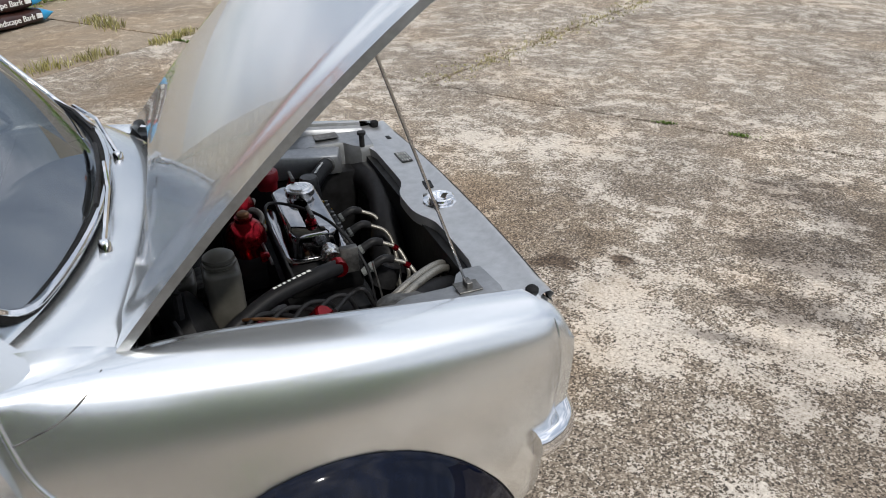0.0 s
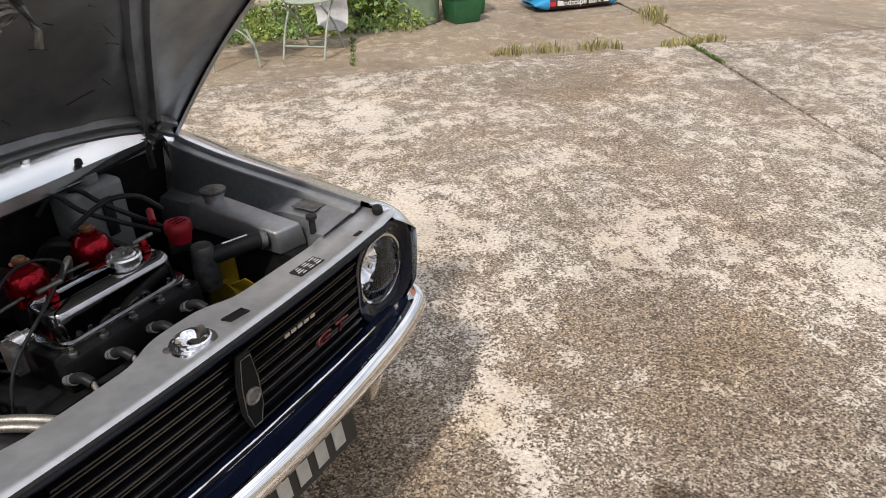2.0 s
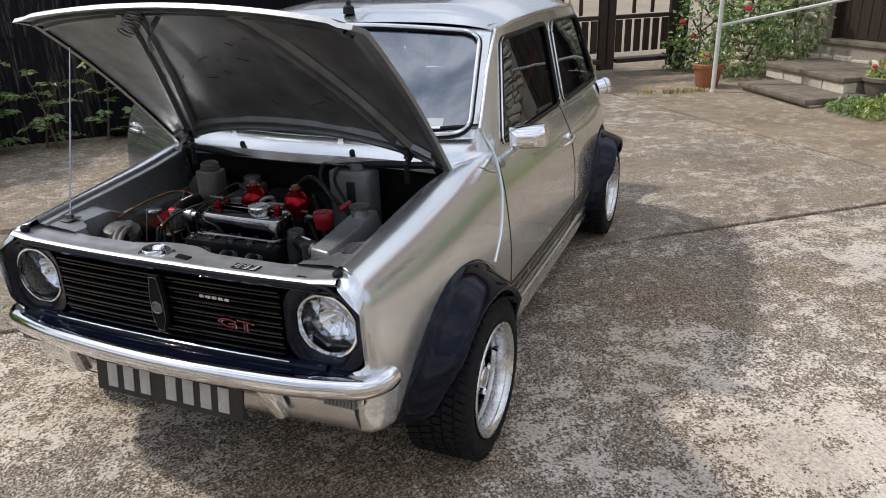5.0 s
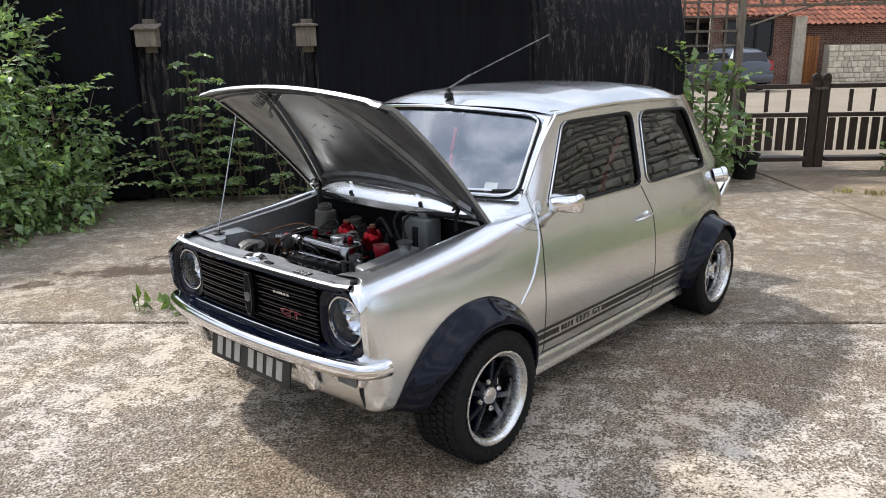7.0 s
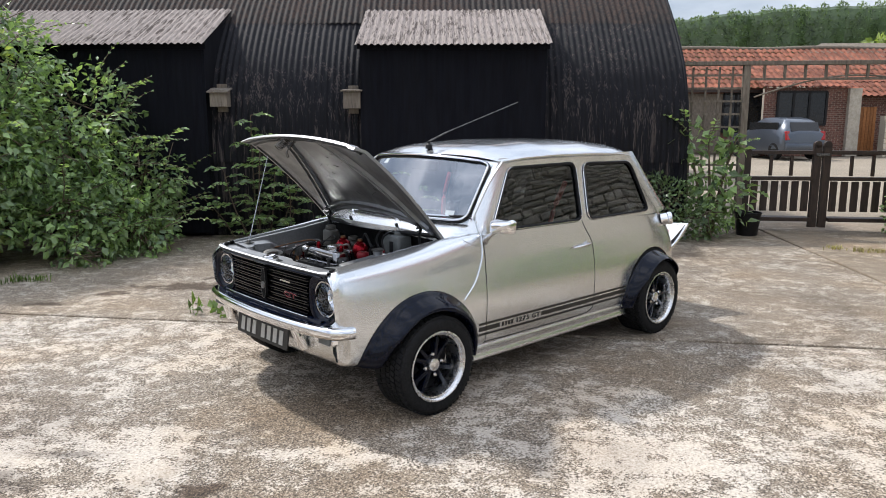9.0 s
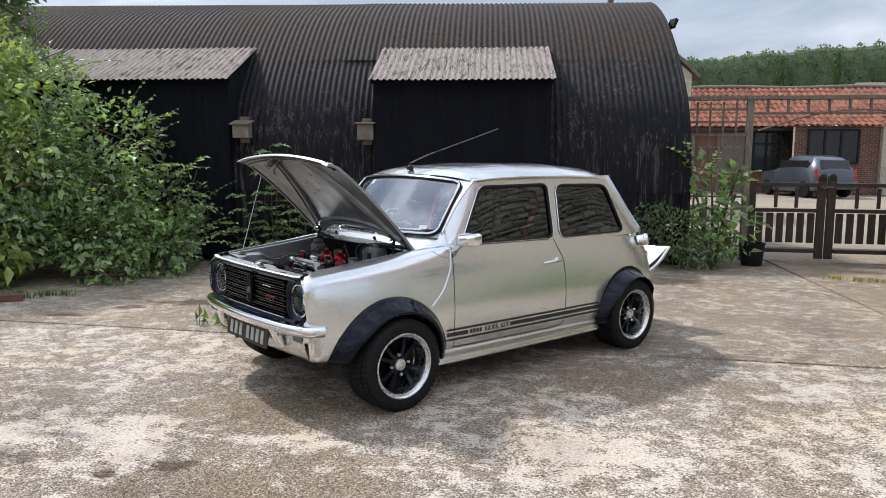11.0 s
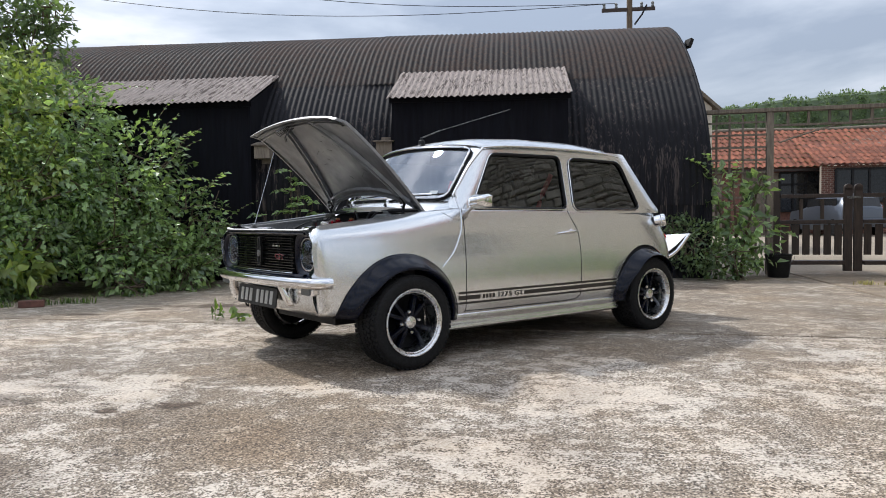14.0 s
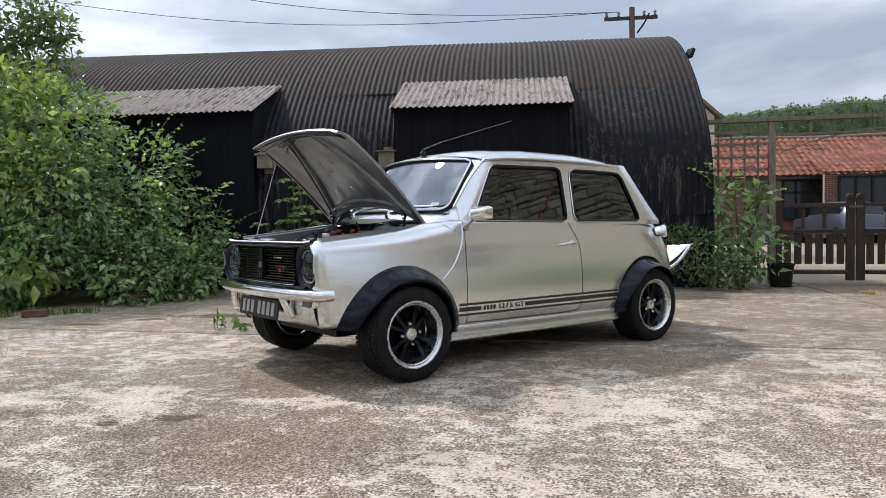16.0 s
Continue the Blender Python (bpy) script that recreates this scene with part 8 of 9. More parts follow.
for k, (dx_, h) in enumerate(((0.0, 0.15), (0.03, 0.11), (-0.02, 0.09))):
    q.tube([(-1.43 + dx_, 1.30, 0), (-1.43 + dx_ * 1.5, 1.30, h)], 0.003, 5)
    q.add([(-1.43 + dx_ * 1.5, 1.30, h * 0.4), (-1.40 + dx_ * 1.5, 1.29, h * 0.8), (-1.43 + dx_ * 1.6, 1.30, h * 1.25), (-1.44 + dx_ * 1.5, 1.31, h * 0.8)], [(0, 1, 2, 3)])
tagged(q.make("stalk", M_MOSS, wd), kind="stuff")


def loose_brick(m):
    q = Mesh()
    q.box(-0.108, 0.108, -0.051, 0.051, 0.0, 0.065)
    ob = tagged(q.make("brick", M_BRICK, bevel=0.006), "single red brick lying at the thicket's edge", "brick")
    ob.matrix_world = m


loose_brick(YARD @ pose(-3.62, 2.02, 0.0, 0, 0, 30))

# ---- house front: steps, door, furniture ----
st = thing("steps", "two worn flagstone steps up to the house door", "steps", kind="structure", m=YARD @ pose(5.55, 2.97, 0, 0, 0, -11) @ pose(-5.77, -2.86, 0))


def stone_step(e1a, e1b, e2a, e2b, z, n, seed):
    rng = random.Random(seed)
    t = Mesh()
    t.prism([(e1a - 0.03 + rng.uniform(-0.02, 0.02), e2a + rng.uniform(-0.03, 0)), (e1b, e2a), (e1b, e2b), (e1a - 0.03, e2b + rng.uniform(0, 0.03))], z - 0.055, z)
    t.make("tread", M_FLAG, st, "worn stone tread", bevel=0.012, smooth=40)
    w = (e2b - e2a) / n
    for i in range(n):
        q = Mesh()
        q.box(e1a + 0.01, e1a + 0.16, e2a + w * i + 0.005, e2a + w * (i + 1) - 0.005, 0 if z < 0.2 else 0.07, z - 0.057)
        q.make("riser_stone", M_STONE, st, bevel=0.01)
    q = Mesh()
    q.box(e1a + 0.05, e1b, e2a + 0.02, e2b - 0.02, 0, z - 0.058)
    q.make("core", M_MORTAR, st)


stone_step(5.80, 6.45, 2.86, 4.02, 0.085, 4, 1)
stone_step(6.27, 7.10, 3.01, 4.31, 0.24, 4, 2)
door = thing("door_1", "dark brown boarded house door in a stone surround", "door", kind="structure", m=YARD)
for k in range(6):
    q = Mesh()
    q.box(7.20, 7.24, 3.37 + 0.135 * k, 3.37 + 0.135 * (k + 1) - 0.006, 0.46, 2.5)
    q.make("board", M_DARKWOOD, door, bevel=0.003, segs=1)
q = Mesh()
q.box(7.02, 7.30, 3.32, 4.23, 0.405, 0.455)
q.make("threshold", M_FLAG, door, bevel=0.01)
q = Mesh()
for a, b in ((3.35, 3.39), (4.16, 4.20)):
    q.box(7.15, 7.25, a, b, 0.45, 2.55)
q.box(7.15, 7.25, 3.35, 4.20, 2.50, 2.55)
q.make("frame", M_DARKWOOD, door)
for i, c in enumerate((-0.9,)):
    w = thing("window_%d" % (i + 1), "white-framed cottage window in the stone wall", "window", kind="structure", m=YARD)
    q = Mesh()
    for a, b, z0, z1 in ((c - 0.60, c - 0.54, 1.3, 2.6), (c + 0.54, c + 0.60, 1.3, 2.6), (c - 0.03, c + 0.03, 1.3, 2.6), (c - 0.6, c + 0.6, 1.3, 1.36), (c - 0.6, c + 0.6, 2.54, 2.6), (c - 0.6, c + 0.6, 1.93, 1.97)):
        q.box(7.14, 7.20, a, b, z0, z1)
    q.make("window_frame", M_WHITEPAINT, w)
    q = Mesh()
    q.box(7.165, 7.172, c - 0.57, c + 0.57, 1.33, 2.57)
    q.make("pane", M_DARKGLASS, w)
roof = Mesh()
roof.grid([[(x, y, z) for y in (-3.1, 6.3)] for x, z in ((6.75, 4.5), (9.8, 7.2), (12.8, 4.5))])
rf = tagged(roof.make("house_roof", M_TILE, thick=0.06), "clay tiled roof of the house", "roof", kind="structure")
rf.matrix_world = YARD
back = Mesh()
back.box(7.55, 12.3, -2.8, 6.0, 0, 4.5)
hb = tagged(back.make("wall_house_core", M_MORTAR), "plain rendered body of the house", "wall", kind="structure")
hb.matrix_world = YARD

pole = thing("handrail_post", "white painted tubular post with a handrail to the house", "handrail", m=YARD)
q = Mesh()
q.tube([(5.42, 4.11, 0), (5.42, 4.10, 2.2)], 0.024, 12)
q.make("post", M_WHITEPAINT, pole, smooth=60)
q = Mesh()
q.tube([(5.42, 4.10, 0.70), (6.2, 3.72, 0.86), (7.05, 3.2, 1.06)], 0.017, 10)
q.make("rail", M_WHITEPAINT, pole, smooth=60)
q = Mesh()
q.lathe([(0.03, 0), (0.03, 0.02), (0.026, 0.03)], Matrix.Translation((5.42, 4.11, 0)), 12)
q.make("base_collar", M_WHITEPAINT, pole)


def pot(name, label, e1, e2, r, h, material, plant, flowers, seed):
    p = thing(name, label, "plant pot", m=YARD @ pose(e1, e2, 0))
    q = Mesh()
    q.lathe([(r * 0.70, 0), (r * 0.74, 0.01), (r * 0.95, h * 0.82), (r * 1.06, h * 0.83), (r * 1.08, h * 0.97), (r * 1.04, h), (r * 0.92, h), (r * 0.90, h * 0.9), (0.001, h * 0.88)], None, 28)
    q.make("pot", material, p, smooth=40)
    V, F = leaf_cloud([((0, 0, h + 0.05), (r * 0.9, r * 0.9, 0.07))], 130, 0.055, seed)
    q = Mesh()
    q.add(V, F)
    q.make("plant", plant, p)
    rr = random.Random(seed)
    for k, fm in enumerate(flowers):
        a = rr.uniform(0, 6.28)
        q = Mesh()
        for j in range(5):
            q.lathe([(0.001, 0), (0.022, 0.008), (0.018, 0.02), (0.001, 0.012)], at((math.cos(a + k) * r * 0.7, math.sin(a + k) * r * 0.7, h + 0.09), (math.cos(j * 1.3), math.sin(j * 1.3), 0.7)), 6)
        q.make("bloom", fm, p)


pot("terracotta_pot", "red terracotta pot with bedding plants by the post", 5.60, 4.42, 0.16, 0.26, M_TERRA, M_LEAF, (M_FLOWERY, M_FLOWER), 81)
pot("stone_pot", "grey stone pot with bright annuals beside the steps", 6.40, 2.83, 0.20, 0.26, M_FLAG, M_LEAF2, (M_FLOWER, M_FLOWERY, M_FLOWERY, M_FLOWERW, M_FLOWER), 82)
pot("black_pot", "small black plastic pot with a seedling beside the steps", 6.78, 2.80, 0.075, 0.30, M_BLACK, M_LEAF2, (), 83)
bk_ = thing("bucket", "black plastic bucket standing behind the shrub", "bucket", m=YARD @ pose(4.15, 5.45, 0))
q = Mesh()
q.lathe([(0.12, 0), (0.125, 0.01), (0.155, 0.27), (0.165, 0.275), (0.165, 0.295), (0.150, 0.295), (0.120, 0.03), (0.001, 0.03)], None, 28)
q.make("body", M_BLACK, bk_, smooth=40)
q = Mesh()
q.tube([(0.165 * math.cos(a), -0.10, 0.27 + 0.165 * math.sin(a) * -0.7) for a in np.linspace(0, math.pi, 15)], 0.003, 6)
q.make("handle", M_CASTALU, bk_)


def folding_chair(name, label, m, cloth=False):
    """A slatted metal bistro chair: crossed legs, round seat, curled back."""
    c = thing(name, label, "chair", "bistro set", m=m)
    for s in (-1, 1):
        q = Mesh()
        q.tube(smoothpath([(0.24, s * 0.19, 0.0), (0.12, s * 0.19, 0.26), (-0.10, s * 0.19, 0.50), (-0.20, s * 0.19, 0.72), (-0.22, s * 0.17, 0.88)], 5), 0.010, 8)
        q.make("front_leg", M_SAGE, c, smooth=60)
        q = Mesh()
        q.tube(smoothpath([(-0.24, s * 0.165, 0.0), (-0.08, s * 0.165, 0.24), (0.15, s * 0.165, 0.44)], 5), 0.010, 8)
        q.make("rear_leg", M_SAGE, c, smooth=60)
    for x, z, w in ((0.19, 0.10, 0.19), (-0.19, 0.075, 0.165), (-0.225, 0.86, 0.17), (-0.17, 0.60, 0.19)):
        q = Mesh()
        q.tube([(x, -w, z), (x, w, z)], 0.008, 8)
        q.make("stretcher", M_SAGE, c, smooth=60)
    q = Mesh()
    q.lathe([(0.001, 0.442), (0.20, 0.442), (0.212, 0.447), (0.212, 0.455), (0.20, 0.458), (0.001, 0.456)], None, 28)
    q.make("seat", M_SAGE, c, "pale green pressed seat", smooth=40)
    for k in range(4):
        y = -0.11 + 0.073 * k
        q = Mesh()
        q.tube([(-0.175, y, 0.60), (-0.20, y, 0.73), (-0.222, y, 0.86)], 0.006, 6)
        q.make("back_bar", M_SAGE, c)
    q = Mesh()
    q.tube([(-0.215 - 0.02 * math.sin(math.pi * t), lerp(-0.17, 0.17, t), 0.86 + 0.11 * math.sin(math.pi * t)) for t in np.linspace(0, 1, 15)], 0.008, 8)
    q.make("top_hoop", M_SAGE, c, smooth=60)
    return c


folding_chair("garden_chair", "pale sage metal bistro chair by the border", YARD @ pose(5.14, 0.46, 0, 0, 0, 215))
folding_chair("garden_chair", "pale sage metal bistro chair with a cloth over its back", YARD @ pose(5.04, -0.93, 0, 0, 0, 150))
cl = thing("cloth", "white patterned cloth hung over the chair back", "cloth", m=YARD @ pose(5.26, -1.07, 0, 0, 0, 150))
q = Mesh()
q.grid([[(-0.03 - 0.04 * math.sin(v * 9) * (1 - v) - 0.10 * (1 - v), lerp(-0.20, 0.19, u) * (0.75 + 0.35 * v) , lerp(0.10 + 0.08 * abs(u - 0.6), 0.97, v) + 0.012 * math.sin(u * 14)) for u in np.linspace(0, 1, 25)] for v in np.linspace(0, 1, 20)])
q.make("fabric", M_CLOTH, cl, smooth=60, thick=0.003)
tb = thing("garden_table", "pale sage metal bistro table with curved legs", "table", "bistro set", m=YARD @ pose(4.90, -0.25, 0, 0, 0, 20))
q = Mesh()
q.lathe([(0.001, 0.70), (0.29, 0.70), (0.30, 0.705), (0.30, 0.715), (0.29, 0.72), (0.001, 0.718)], None, 36)
q.make("top", M_SAGE, tb, smooth=40)
for k in range(4):
    a = k * math.pi / 2 + 0.5
    ca, sa = math.cos(a), math.sin(a)
    q = Mesh()
    q.tube(smoothpath([(ca * 0.26, sa * 0.26, 0), (ca * 0.24, sa * 0.24, 0.14), (ca * 0.14, sa * 0.14, 0.42), (ca * 0.20, sa * 0.20, 0.70)], 5), 0.010, 8)
    q.make("leg", M_SAGE, tb, smooth=60)
for k in range(2):
    a = k * math.pi / 2 + 0.5
    q = Mesh()
    q.tube([(math.cos(a) * 0.235 * t, math.sin(a) * 0.235 * t, 0.30 - 0.13 * t * t) for t in np.linspace(-1, 1, 15)], 0.008, 8)
    q.make("brace", M_SAGE, tb, smooth=60)
q = Mesh()
q.tube([(0.035 * math.cos(a), 0.035 * math.sin(a), 0.018) for a in np.linspace(0, 2 * math.pi, 21)[:-1]], 0.016, 8, closed=True)
orr = tagged(q.make("orange_ring", M_ORANGE, smooth=60), "small bright orange plastic ring lying on the slab", "ring")
orr.matrix_world = YARD @ pose(4.985, 0.325, 0)


def butt(m):
    b = thing("water_butt", "pale sage green ribbed plastic water butt", "water butt", m=m)
    q = Mesh()
    q.lathe([(0.175, 0), (0.182, 0.012), (0.182, 0.03), (0.186, 0.034), (0.186, 0.046), (0.184, 0.05), (0.186, 0.058), (0.186, 0.07), (0.19, 0.075), (0.205, 0.35), (0.21, 0.36), (0.205, 0.37), (0.225, 0.78), (0.24, 0.79), (0.24, 0.82), (0.001, 0.84)], None, 40)
    q.make("body", M_BIN, b, smooth=30)
    q = Mesh()
    q.lathe([(0.243, 0.815), (0.246, 0.83), (0.20, 0.86), (0.001, 0.865)], None, 40)
    q.make("lid", M_BIN, b, smooth=40)


butt(YARD @ pose(5.92, -2.06, 0))
q = thing("drain_pipe", "pale green plastic downpipe behind the butt", "pipe", m=YARD)
k_ = Mesh()
k_.tube([(6.1, -2.44, 0.03), (6.1, -2.40, 0.5), (6.95, -2.35, 2.8)], 0.034, 10)
k_.make("tube", M_BIN, q, smooth=60)


def crate(m, s):
    b = thing("recycling_box", "dark green plastic recycling box with a rim", "box", "recycling boxes", m=m)
    q = Mesh()
    w0_, w1_ = 0.17 * s, 0.20 * s
    h = 0.34 * s
    q.add([(-w0_, -w0_, 0), (w0_, -w0_, 0), (w0_, w0_, 0), (-w0_, w0_, 0), (-w1_, -w1_, h), (w1_, -w1_, h), (w1_, w1_, h), (-w1_, w1_, h)], [(3, 2, 1, 0), (0, 1, 5, 4), (1, 2, 6, 5), (2, 3, 7, 6), (3, 0, 4, 7), (4, 5, 6, 7)])
    q.make("body", M_BOXGREEN, b, bevel=0.012, smooth=40)
    q = Mesh()
    q.box(-w1_ - 0.012, w1_ + 0.012, -w1_ - 0.012, w1_ + 0.012, h - 0.03, h + 0.008)
    q.make("rim", M_BOXGREEN, b, bevel=0.006)


crate(YARD @ pose(5.80, -2.46, 0, 0, 0, 10), 0.80)
crate(YARD @ pose(6.22, -2.62, 0, 0, 0, -4), 0.95)


def sack(m, seed):
    b = thing("bark_sack", "brown and blue plastic sack of landscape bark lying flat", "sack", "bark sacks", m=m)
    for nm, ya, yb, mt, lb in (("film", -0.34, 0.34, M_BAGBROWN, ""), ("blue_end", 0.341, 0.50, M_BAGBLUE, "bright blue end"), ("blue_end", -0.50, -0.341, M_BAGBLUE, "bright blue end")):
        rows = []
        for y in np.linspace(ya, yb, 12 if nm == "film" else 6):
            t = abs(y) / 0.5
            fat = 0.075 * (1 - t ** 6) + 0.004
            w = 0.23 * (1 - 0.12 * t ** 4)
            rows.append([(w * math.copysign(abs(math.cos(a)) ** 0.6, math.cos(a)), y, 0.078 + fat * math.copysign(abs(math.sin(a)) ** 0.7, math.sin(a)) + 0.006 * math.sin(y * 17 + a * 3 + seed)) for a in np.linspace(0, 2 * math.pi, 29)[:-1]])
        q = Mesh()
        q.grid(rows, wrap=True)
        q.make(nm, mt, b, lb, smooth=60)
    text_mesh("lettering", "Landscape Bark", 0.078, M_INK, b, Matrix.Translation((-0.247, 0.02, 0.085)) @ Euler((radians(90), 0, radians(-90))).to_matrix().to_4x4(), 0.004, "white printed words")
    text_mesh("lettering", "Landscape Bark", 0.085, M_INK, b, Matrix.Translation((-0.02, 0.02, 0.160)) @ Euler((0, 0, radians(-90))).to_matrix().to_4x4(), 0.002)
    for j, (y, mt) in enumerate(((0.31, M_FLOWER), (0.23, M_INK), (-0.29, M_INK))):
        q = Mesh()
        q.box(-0.238 - 0.002 * j, -0.225, y - 0.03, y + 0.03, 0.062, 0.106)
        q.make("print_panel", mt, b)


sack(YARD @ pose(6.03, -3.72, 0.0, 0, 0, 3), 0)
sack(YARD @ pose(6.06, -3.66, 0.145, 0, 2, -2), 2)

# ---- beyond the gate ----
def brick_wall(parent, x0, x1, y, z0, z1, skip=(), seed=1):
    rng = random.Random(seed)
    q = Mesh()
    q.box(x0, x1, y, y + 0.2, z0, z1)
    q.make("bed", M_MORTAR, parent)
    rows = Mesh()
    z, r = z0, 0
    while z < z1 - 0.02:
        x = x0 - (0.11 if r % 2 else 0)
        while x < x1:
            a, b = max(x, x0), min(x + 0.215, x1)
            if b - a > 0.04:
                o = rng.uniform(0.006, 0.014)
                rows.box(a, b - 0.01, y - o, y + 0.02, z, z + 0.065)
            x += 0.225
        z += 0.075
        r += 1
    tagged(rows.make("bricks", M_BRICK, parent), kind="stuff")


def pantiles(parent, x0, x1, y0, z0, y1, z1, name="tiles", seed=1, w=0.24, courses=9):
    """A clay roof slope: rolls across, lapped courses up."""
    rng = random.Random(seed)
    n = int((x1 - x0) / w)
    q = Mesh()
    sl = Vector((0, y1 - y0, z1 - z0))
    nr = Vector((0, -sl.z, sl.y)).normalized()
    prof = ((0.0, 0.010), (0.18, 0.045), (0.36, 0.062), (0.54, 0.045), (0.72, 0.012), (1.0, 0.008))
    for c in range(courses):
        a, b = c / courses, (c + 1.12) / courses
        for i in range(n):
            j = rng.uniform(-0.008, 0.012)
            rows = []
            for t, lift in ((a, 0.035), (b, 0.0)):
                p = Vector((0, y0, z0)) + sl * t
                rows.append([(x0 + w * (i + u), *(p + nr * (h + lift + j))[1:]) for u, h in prof])
            k = len(q.v)
            q.grid(rows)
    tagged(q.make(name, M_TILE, parent, smooth=50), kind="stuff")


FAR = YARD @ pose(-0.45, 0, 0)
ob = thing("outbuilding", "long low brick outbuilding with an orange pantile roof", "building", m=FAR)
q = Mesh()
q.box(4.0, 24.0, 27.3, 27.6, 0, 2.7)
q.make("wall", M_BRICK, ob, "old brick front wall")
pantiles(ob, 3.6, 24.2, 26.95, 2.62, 30.2, 4.45, "roof", 3, 0.26, 9)
q = Mesh()
q.box(3.6, 24.2, 26.9, 27.0, 2.50, 2.60)
q.make("fascia", M_DARKWOOD, ob)
q = Mesh()
q.tube([(3.6 + 20.6 * t, 30.2, 4.50 + 0.03 * math.sin(t * 23)) for t in np.linspace(0, 1, 60)], 0.09, 8)
q.make("ridge", M_FLAG, ob, smooth=50)
for x0, x1, z0, z1, mt, nm in ((9.6, 11.0, 0.0, 2.45, M_GREYWOOD, "boarded_bay"), (11.05, 12.55, 0.9, 2.45, M_DARKGLASS, "window_pane"), (13.2, 15.4, 0.9, 2.45, M_DARKGLASS, "window_pane"), (6.5, 8.8, 0.0, 2.4, M_GREYWOOD, "boarded_bay")):
    q = Mesh()
    q.box(x0, x1, 27.22, 27.29, z0, z1)
    o2 = q.make(nm, mt, ob)
    if mt is M_DARKGLASS:
        f = Mesh()
        n = 3
        for i in range(n + 1):
            xx = lerp(x0, x1, i / n)
            f.box(xx - 0.04, xx + 0.04, 27.17, 27.24, z0, z1)
        for zz in (z0, (z0 + z1) / 2 + 0.3, z1):
            f.box(x0, x1, 27.17, 27.24, zz - 0.04, zz + 0.04)
        f.make("window_frame", M_BLACK, o2)
q = Mesh()
q.box(12.6, 13.1, 26.95, 27.3, 0, 2.62)
q.make("pier", M_BRICK, ob, "brick pier")

an_ = thing("annexe", "brick annexe with a hipped pantile roof and orange door", "building", m=FAR)
brick_wall(an_, 12.15, 15.3, 25.8, 0, 2.6, seed=4)
q = Mesh()
q.box(15.3, 15.75, 25.6, 26.1, 0, 2.6)
q.make("quoin", M_STONE, an_, "whitewashed stone corner")
brick_wall(an_, 15.75, 21.0, 26.6, 0, 2.3, seed=5)
pantiles(an_, 12.0, 15.5, 25.5, 2.62, 27.6, 3.55, "roof", 5, 0.25, 6)
pantiles(an_, 15.5, 21.5, 26.1, 2.28, 28.6, 3.45, "roof", 6, 0.25, 6)
q = Mesh()
q.box(12.65, 14.5, 25.74, 25.79, 1.22, 2.48)
w_ = q.make("window", M_DARKGLASS, an_, "large black-framed window")
f = Mesh()
for xx in (12.65, 13.25, 13.85, 14.5):
    f.box(xx - 0.04, xx + 0.04, 25.70, 25.76, 1.22, 2.48)
for zz in (1.22, 2.48):
    f.box(12.65, 14.5, 25.70, 25.76, zz - 0.04, zz + 0.04)
f.make("frame", M_BLACK, w_)
bd_ = part_empty("boarded_door", an_, "orange-stained boarded door")
for i in range(7):
    q = Mesh()
    q.box(15.95 + 0.125 * i, 16.06 + 0.125 * i, 26.52, 26.59, 0.05, 1.9)
    q.make("board", M_ORANGEWOOD, bd_)
rubble_wall("wall_garden", "low white limestone wall across the drive", FAR @ pose(16.4, 25.0, 0), 0, 7.0, 1.55, 0.4, (), 9, (0.12, 0.24), (0.15, 0.45), limit=60)
rf2 = thing("far_house", "grey tiled house roof beyond the outbuilding", "building", m=FAR)
q = Mesh()
q.add([(17.0, 34, 4.0), (27.5, 34, 4.0), (27.5, 37, 5.35), (19.0, 37, 5.35), (27.5, 40, 4.0), (17.0, 40, 4.0)], [(0, 1, 2, 3), (3, 2, 4, 5), (1, 4, 2), (0, 3, 5)])
q.make("roof", M_FLAG, rf2, "weathered tiled roof", thick=0.08)
q = Mesh()
q.box(17.3, 27.2, 34.3, 39.7, 0, 4.0)
q.make("wall", M_STONE, rf2)
gb = thing("stone_cottage", "stone gable of a cottage behind the barn", "building", m=FAR)
q = Mesh()
q.prism([(0.6, 0), (5.6, 0), (5.6, 3.35), (4.1, 4.70), (0.6, 3.35)], 14.0, 19.0, Matrix(((1, 0, 0, 0), (0, 0, 1, 0), (0, 1, 0, 0), (0, 0, 0, 1))))
q.make("wall", M_STONE, gb, "stone gable wall")
q = Mesh()
for xe in (0.35, 5.75):
    q.add([(4.1, 13.85, 4.78), (xe, 13.85, 3.25), (xe, 19.1, 3.25), (4.1, 19.1, 4.78)], [(0, 1, 2, 3)])
q.make("roof", M_FLAG, gb, thick=0.07)

hd = thing("hedge", "tall dark conifer hedge behind the buildings", "hedge", kind="stuff", m=FAR)
hb_ = []
rr = random.Random(9)
for i in range(46):
    e1 = -2 + 1.05 * i
    up = 0.75 * min(1, max(0, (e1 - 13) / 7))
    hb_.append(((e1, 42 + rr.uniform(-0.4, 0.4), 5.6), (0.9, 1.0, 1.75 + up + rr.uniform(-0.06, 0.08))))
V, F = leaf_cloud(hb_, 80000, 0.14, 91, shell=0.85, droop=-0.2, ripple=0.04)
q = Mesh()
q.add(V, F)
q.make("foliage", M_LEAFD, hd)
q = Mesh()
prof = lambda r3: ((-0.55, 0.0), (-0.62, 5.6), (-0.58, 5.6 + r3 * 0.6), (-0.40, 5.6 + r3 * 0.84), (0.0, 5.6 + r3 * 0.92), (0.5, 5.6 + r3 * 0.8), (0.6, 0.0))
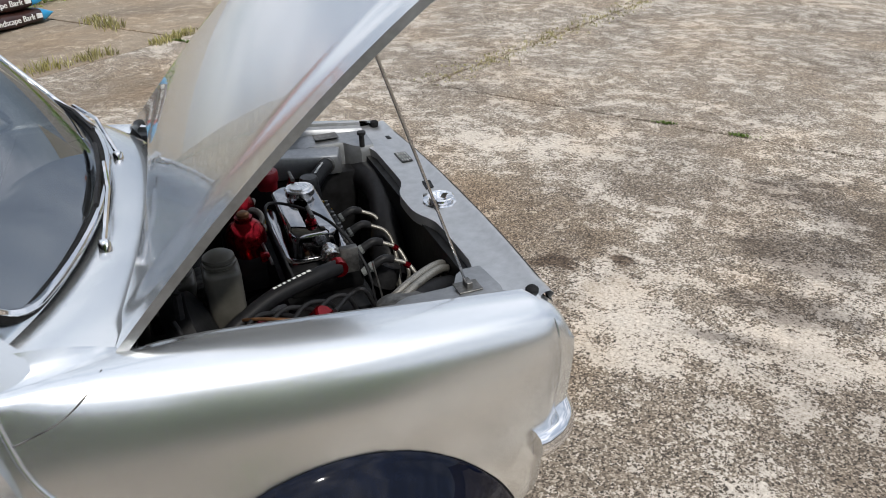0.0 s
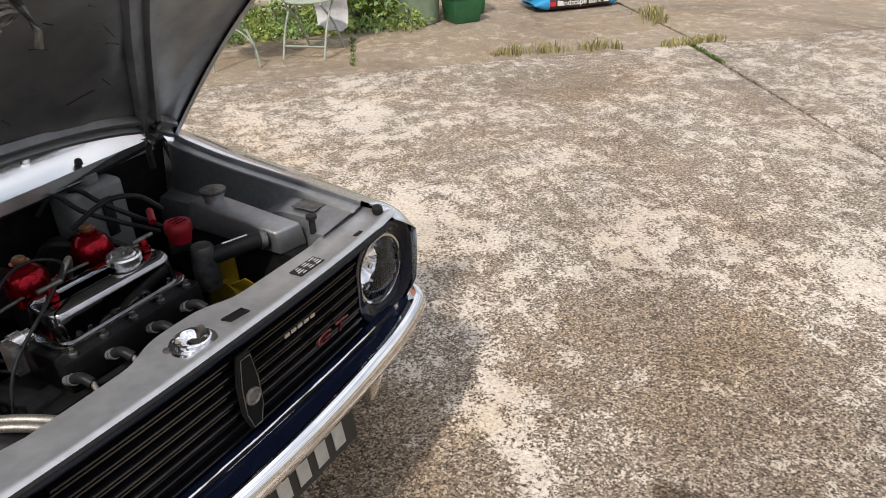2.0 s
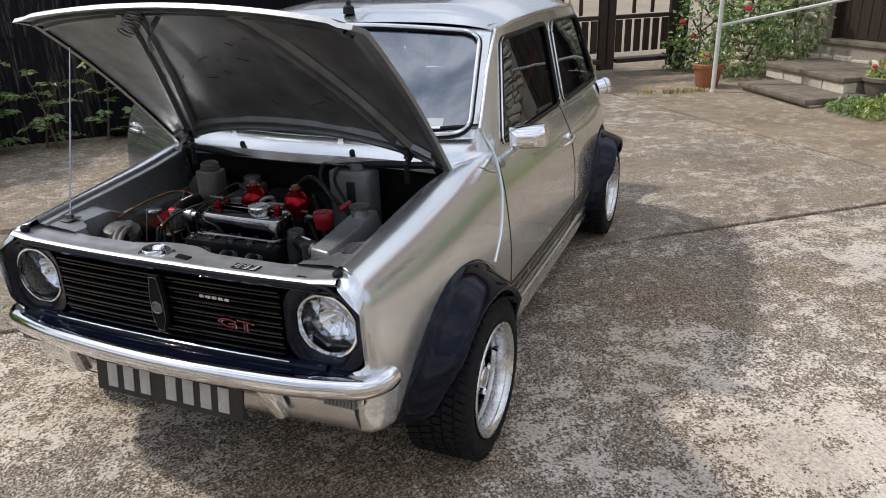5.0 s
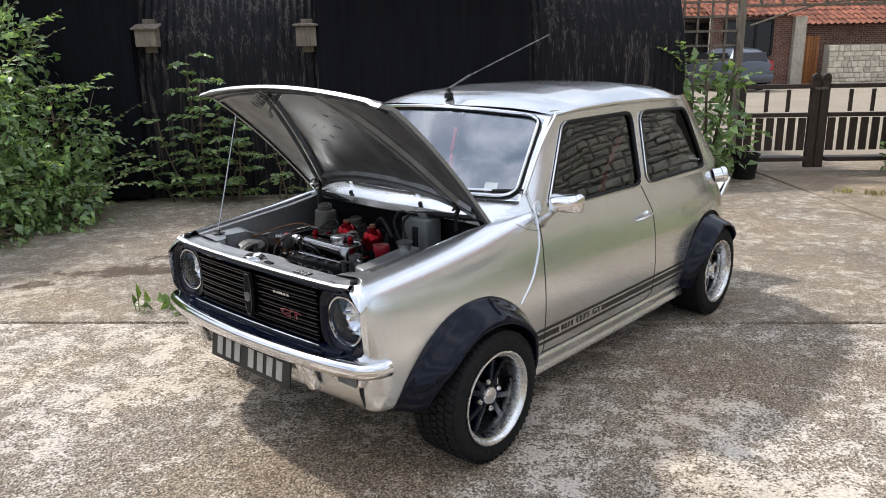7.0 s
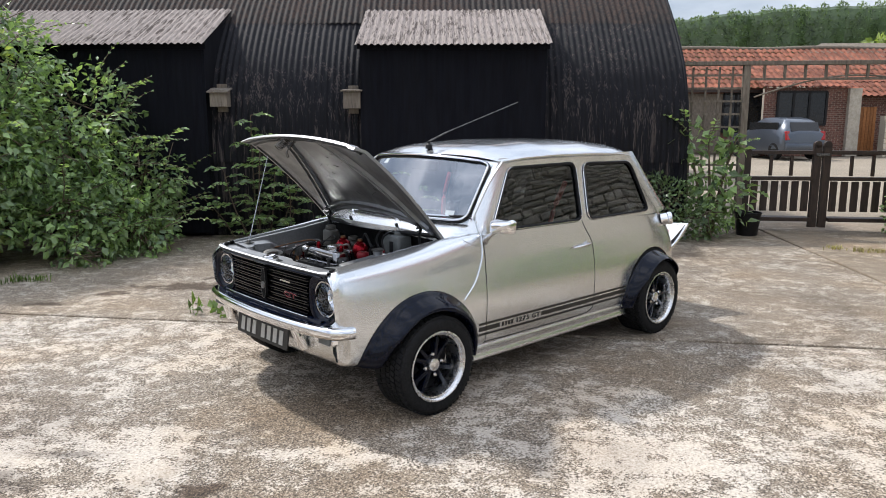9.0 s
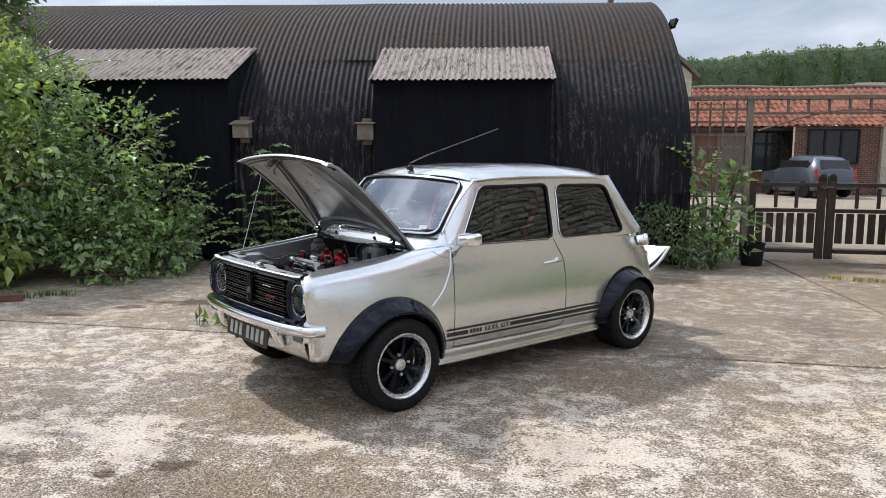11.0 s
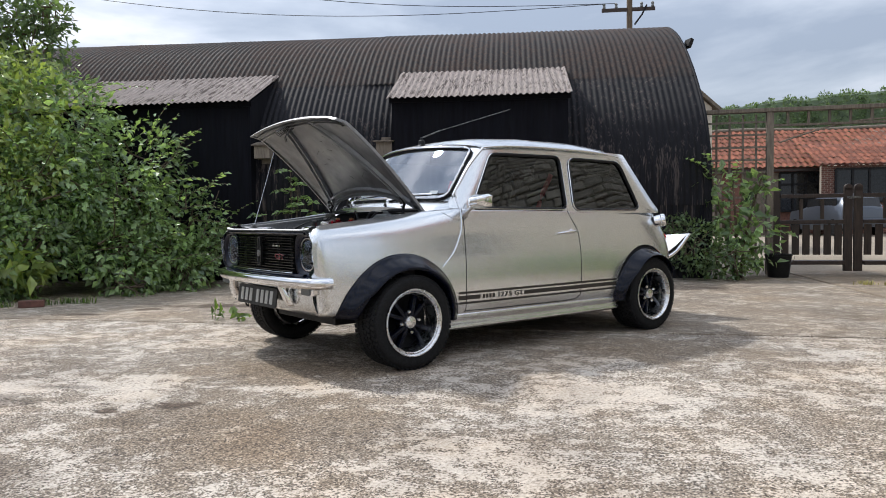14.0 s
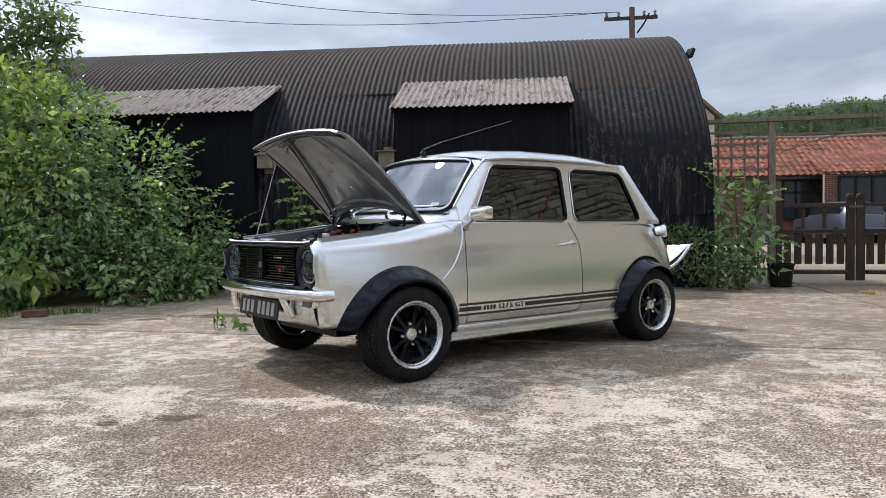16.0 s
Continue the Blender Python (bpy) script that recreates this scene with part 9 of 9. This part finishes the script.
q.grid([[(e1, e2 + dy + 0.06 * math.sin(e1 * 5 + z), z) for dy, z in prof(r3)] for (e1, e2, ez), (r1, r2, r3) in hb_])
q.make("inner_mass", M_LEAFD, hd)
bush("willow_tree", "pale feathery tree standing before the hedge", [((24.5, 38, 5.2), (2.2, 1.8, 1.6)), ((26.5, 38, 5.0), (2.2, 1.8, 1.7)), ((23.2, 38.5, 4.6), (1.6, 1.5, 1.4))], 3800, 0.40, M_LEAF2, 95, stems=(((25, 38, 0), (25, 38, 3), (25.2, 38, 6)),), category="tree")


def far_car():
    c = thing("parked_car", "slate blue hatchback parked on the gravel drive", "car", m=FAR @ pose(12.2, 24.6, 0, 0, 0, 104))
    # local x back to front
    secs = [(-1.75, 0.72, 0.30, 0.95, 0.30), (-1.72, 0.80, 0.28, 1.02, 0.45), (-1.55, 0.83, 0.25, 1.30, 0.52), (-1.25, 0.84, 0.22, 1.45, 0.56), (-0.6, 0.84, 0.20, 1.51, 0.58), (0.1, 0.84, 0.20, 1.44, 0.56), (0.75, 0.84, 0.20, 1.02, 0.66), (1.45, 0.80, 0.24, 0.90, 0.62), (1.75, 0.70, 0.30, 0.70, 0.50)]
    rows = []
    for x, w, z0, z1, wt in secs:
        zb = min(0.92, z1 - 0.02)
        rows.append([(x, y, z) for y, z in ((-w * 0.95, z0), (-w, 0.5), (-w * 0.98, zb), (-wt, z1 - 0.03), (-wt * 0.7, z1), (wt * 0.7, z1), (wt, z1 - 0.03), (w * 0.98, zb), (w, 0.5), (w * 0.95, z0))])
    q = Mesh()
    q.grid([[tuple(p) for p in smoothpath([rows[i][j] for i in range(len(rows))], 4)] for j in range(10)])
    n = (len(rows) - 1) * 4 + 1
    q.f += [tuple(j * n for j in range(10)), tuple(j * n + n - 1 for j in range(9, -1, -1))]
    q.make("body", M_BLUECAR, c, smooth=50)
    q = Mesh()
    q.box(-0.012, 0.012, -0.56, 0.56, -0.17, 0.17, Matrix.Translation((-1.645, 0, 1.17)) @ pose(0, 0, 0, 0, 22, 0))
    q.make("rear_window", M_DARKGLASS, c, bevel=0.01)
    for s in (-1, 1):
        q = Mesh()
        q.box(-0.05, 0.04, -0.09, 0.09, -0.16, 0.16, Matrix.Translation((-1.70, s * 0.70, 0.86)) @ pose(0, 0, 0, 0, 10, s * 18))
        q.make("tail_lamp", M_REDLAMP, c, bevel=0.02)
        q = Mesh()
        q.box(-1.2, 0.5, s * 0.735 - 0.02, s * 0.735 + 0.02, 0.98, 1.32)
        q.make("side_window", M_DARKGLASS, c, bevel=0.01)
        for x in (-1.15, 1.15):
            q = Mesh()
            q.lathe([(0.05, -0.10), (0.29, -0.10), (0.30, -0.06), (0.30, 0.06), (0.29, 0.10), (0.19, 0.10), (0.17, 0.08), (0.001, 0.09)], Matrix.Translation((x, s * 0.74, 0.30)) @ pose(0, 0, 0, -90 * s), 24)
            q.make("wheel", M_RUBBER, c, smooth=40)
    q = Mesh()
    q.box(-1.83, -1.70, -0.78, 0.78, 0.34, 0.60)
    q.make("rear_bumper", M_BLUECAR, c, bevel=0.05, smooth=40)


far_car()
tp = thing("utility_pole", "wooden utility pole with a crossarm beyond the barn", "utility pole", m=YARD)
q = Mesh()
q.tube([(4.75, 28, 0), (4.75, 28, 9.95)], [0.16, 0.12], 10)
q.make("pole", M_BARK, tp, smooth=60)
q = Mesh()
q.box(3.60, 5.80, 27.92, 28.05, 9.44, 9.57)
q.make("crossarm", M_DARKWOOD, tp)
for k, x in enumerate((3.70, 4.20, 5.25, 5.70)):
    q = Mesh()
    q.lathe([(0.04, 0), (0.07, 0.05), (0.05, 0.12), (0.07, 0.18), (0.03, 0.24)], Matrix.Translation((x, 28, 9.57)), 10)
    q.make("insulator", M_WHITEPLAST, tp)
q = Mesh()
q.tube([(4.95, 27.9, 8.85), (5.25, 27.9, 9.25), (5.45, 27.9, 9.65)], 0.04, 6)
q.make("switch_arm", M_BLACK, tp)
for x, xe, ze in ((3.70, -26.0, 12.1), (4.20, -22.0, 13.2)):
    w = Mesh()
    w.tube([(lerp(x, xe, t), lerp(28, 26, t), lerp(9.79, ze, t) - 1.1 * math.sin(math.pi * t)) for t in np.linspace(0, 1, 24)], 0.014, 4)
    o3 = tagged(w.make("overhead_wire", M_BLACK), "thin black overhead wire", "wire", "overhead wires")
    o3.matrix_world = YARD

# plain boundary that closes the yard behind and beside the walk
for nm, m_, ln in (("wall_west", YARD @ pose(-13.5, -13.5, 0, 0, 0, 90), 18.0), ("wall_south", YARD @ pose(-13.5, -13.6, 0), 21.0)):
    q = Mesh()
    q.box(0, ln, -0.2, 0.2, 0, 2.1)
    o4 = tagged(q.make(nm, M_STONE, bevel=0.02), "plain stone boundary wall of the yard", "wall", kind="structure")
    o4.matrix_world = m_
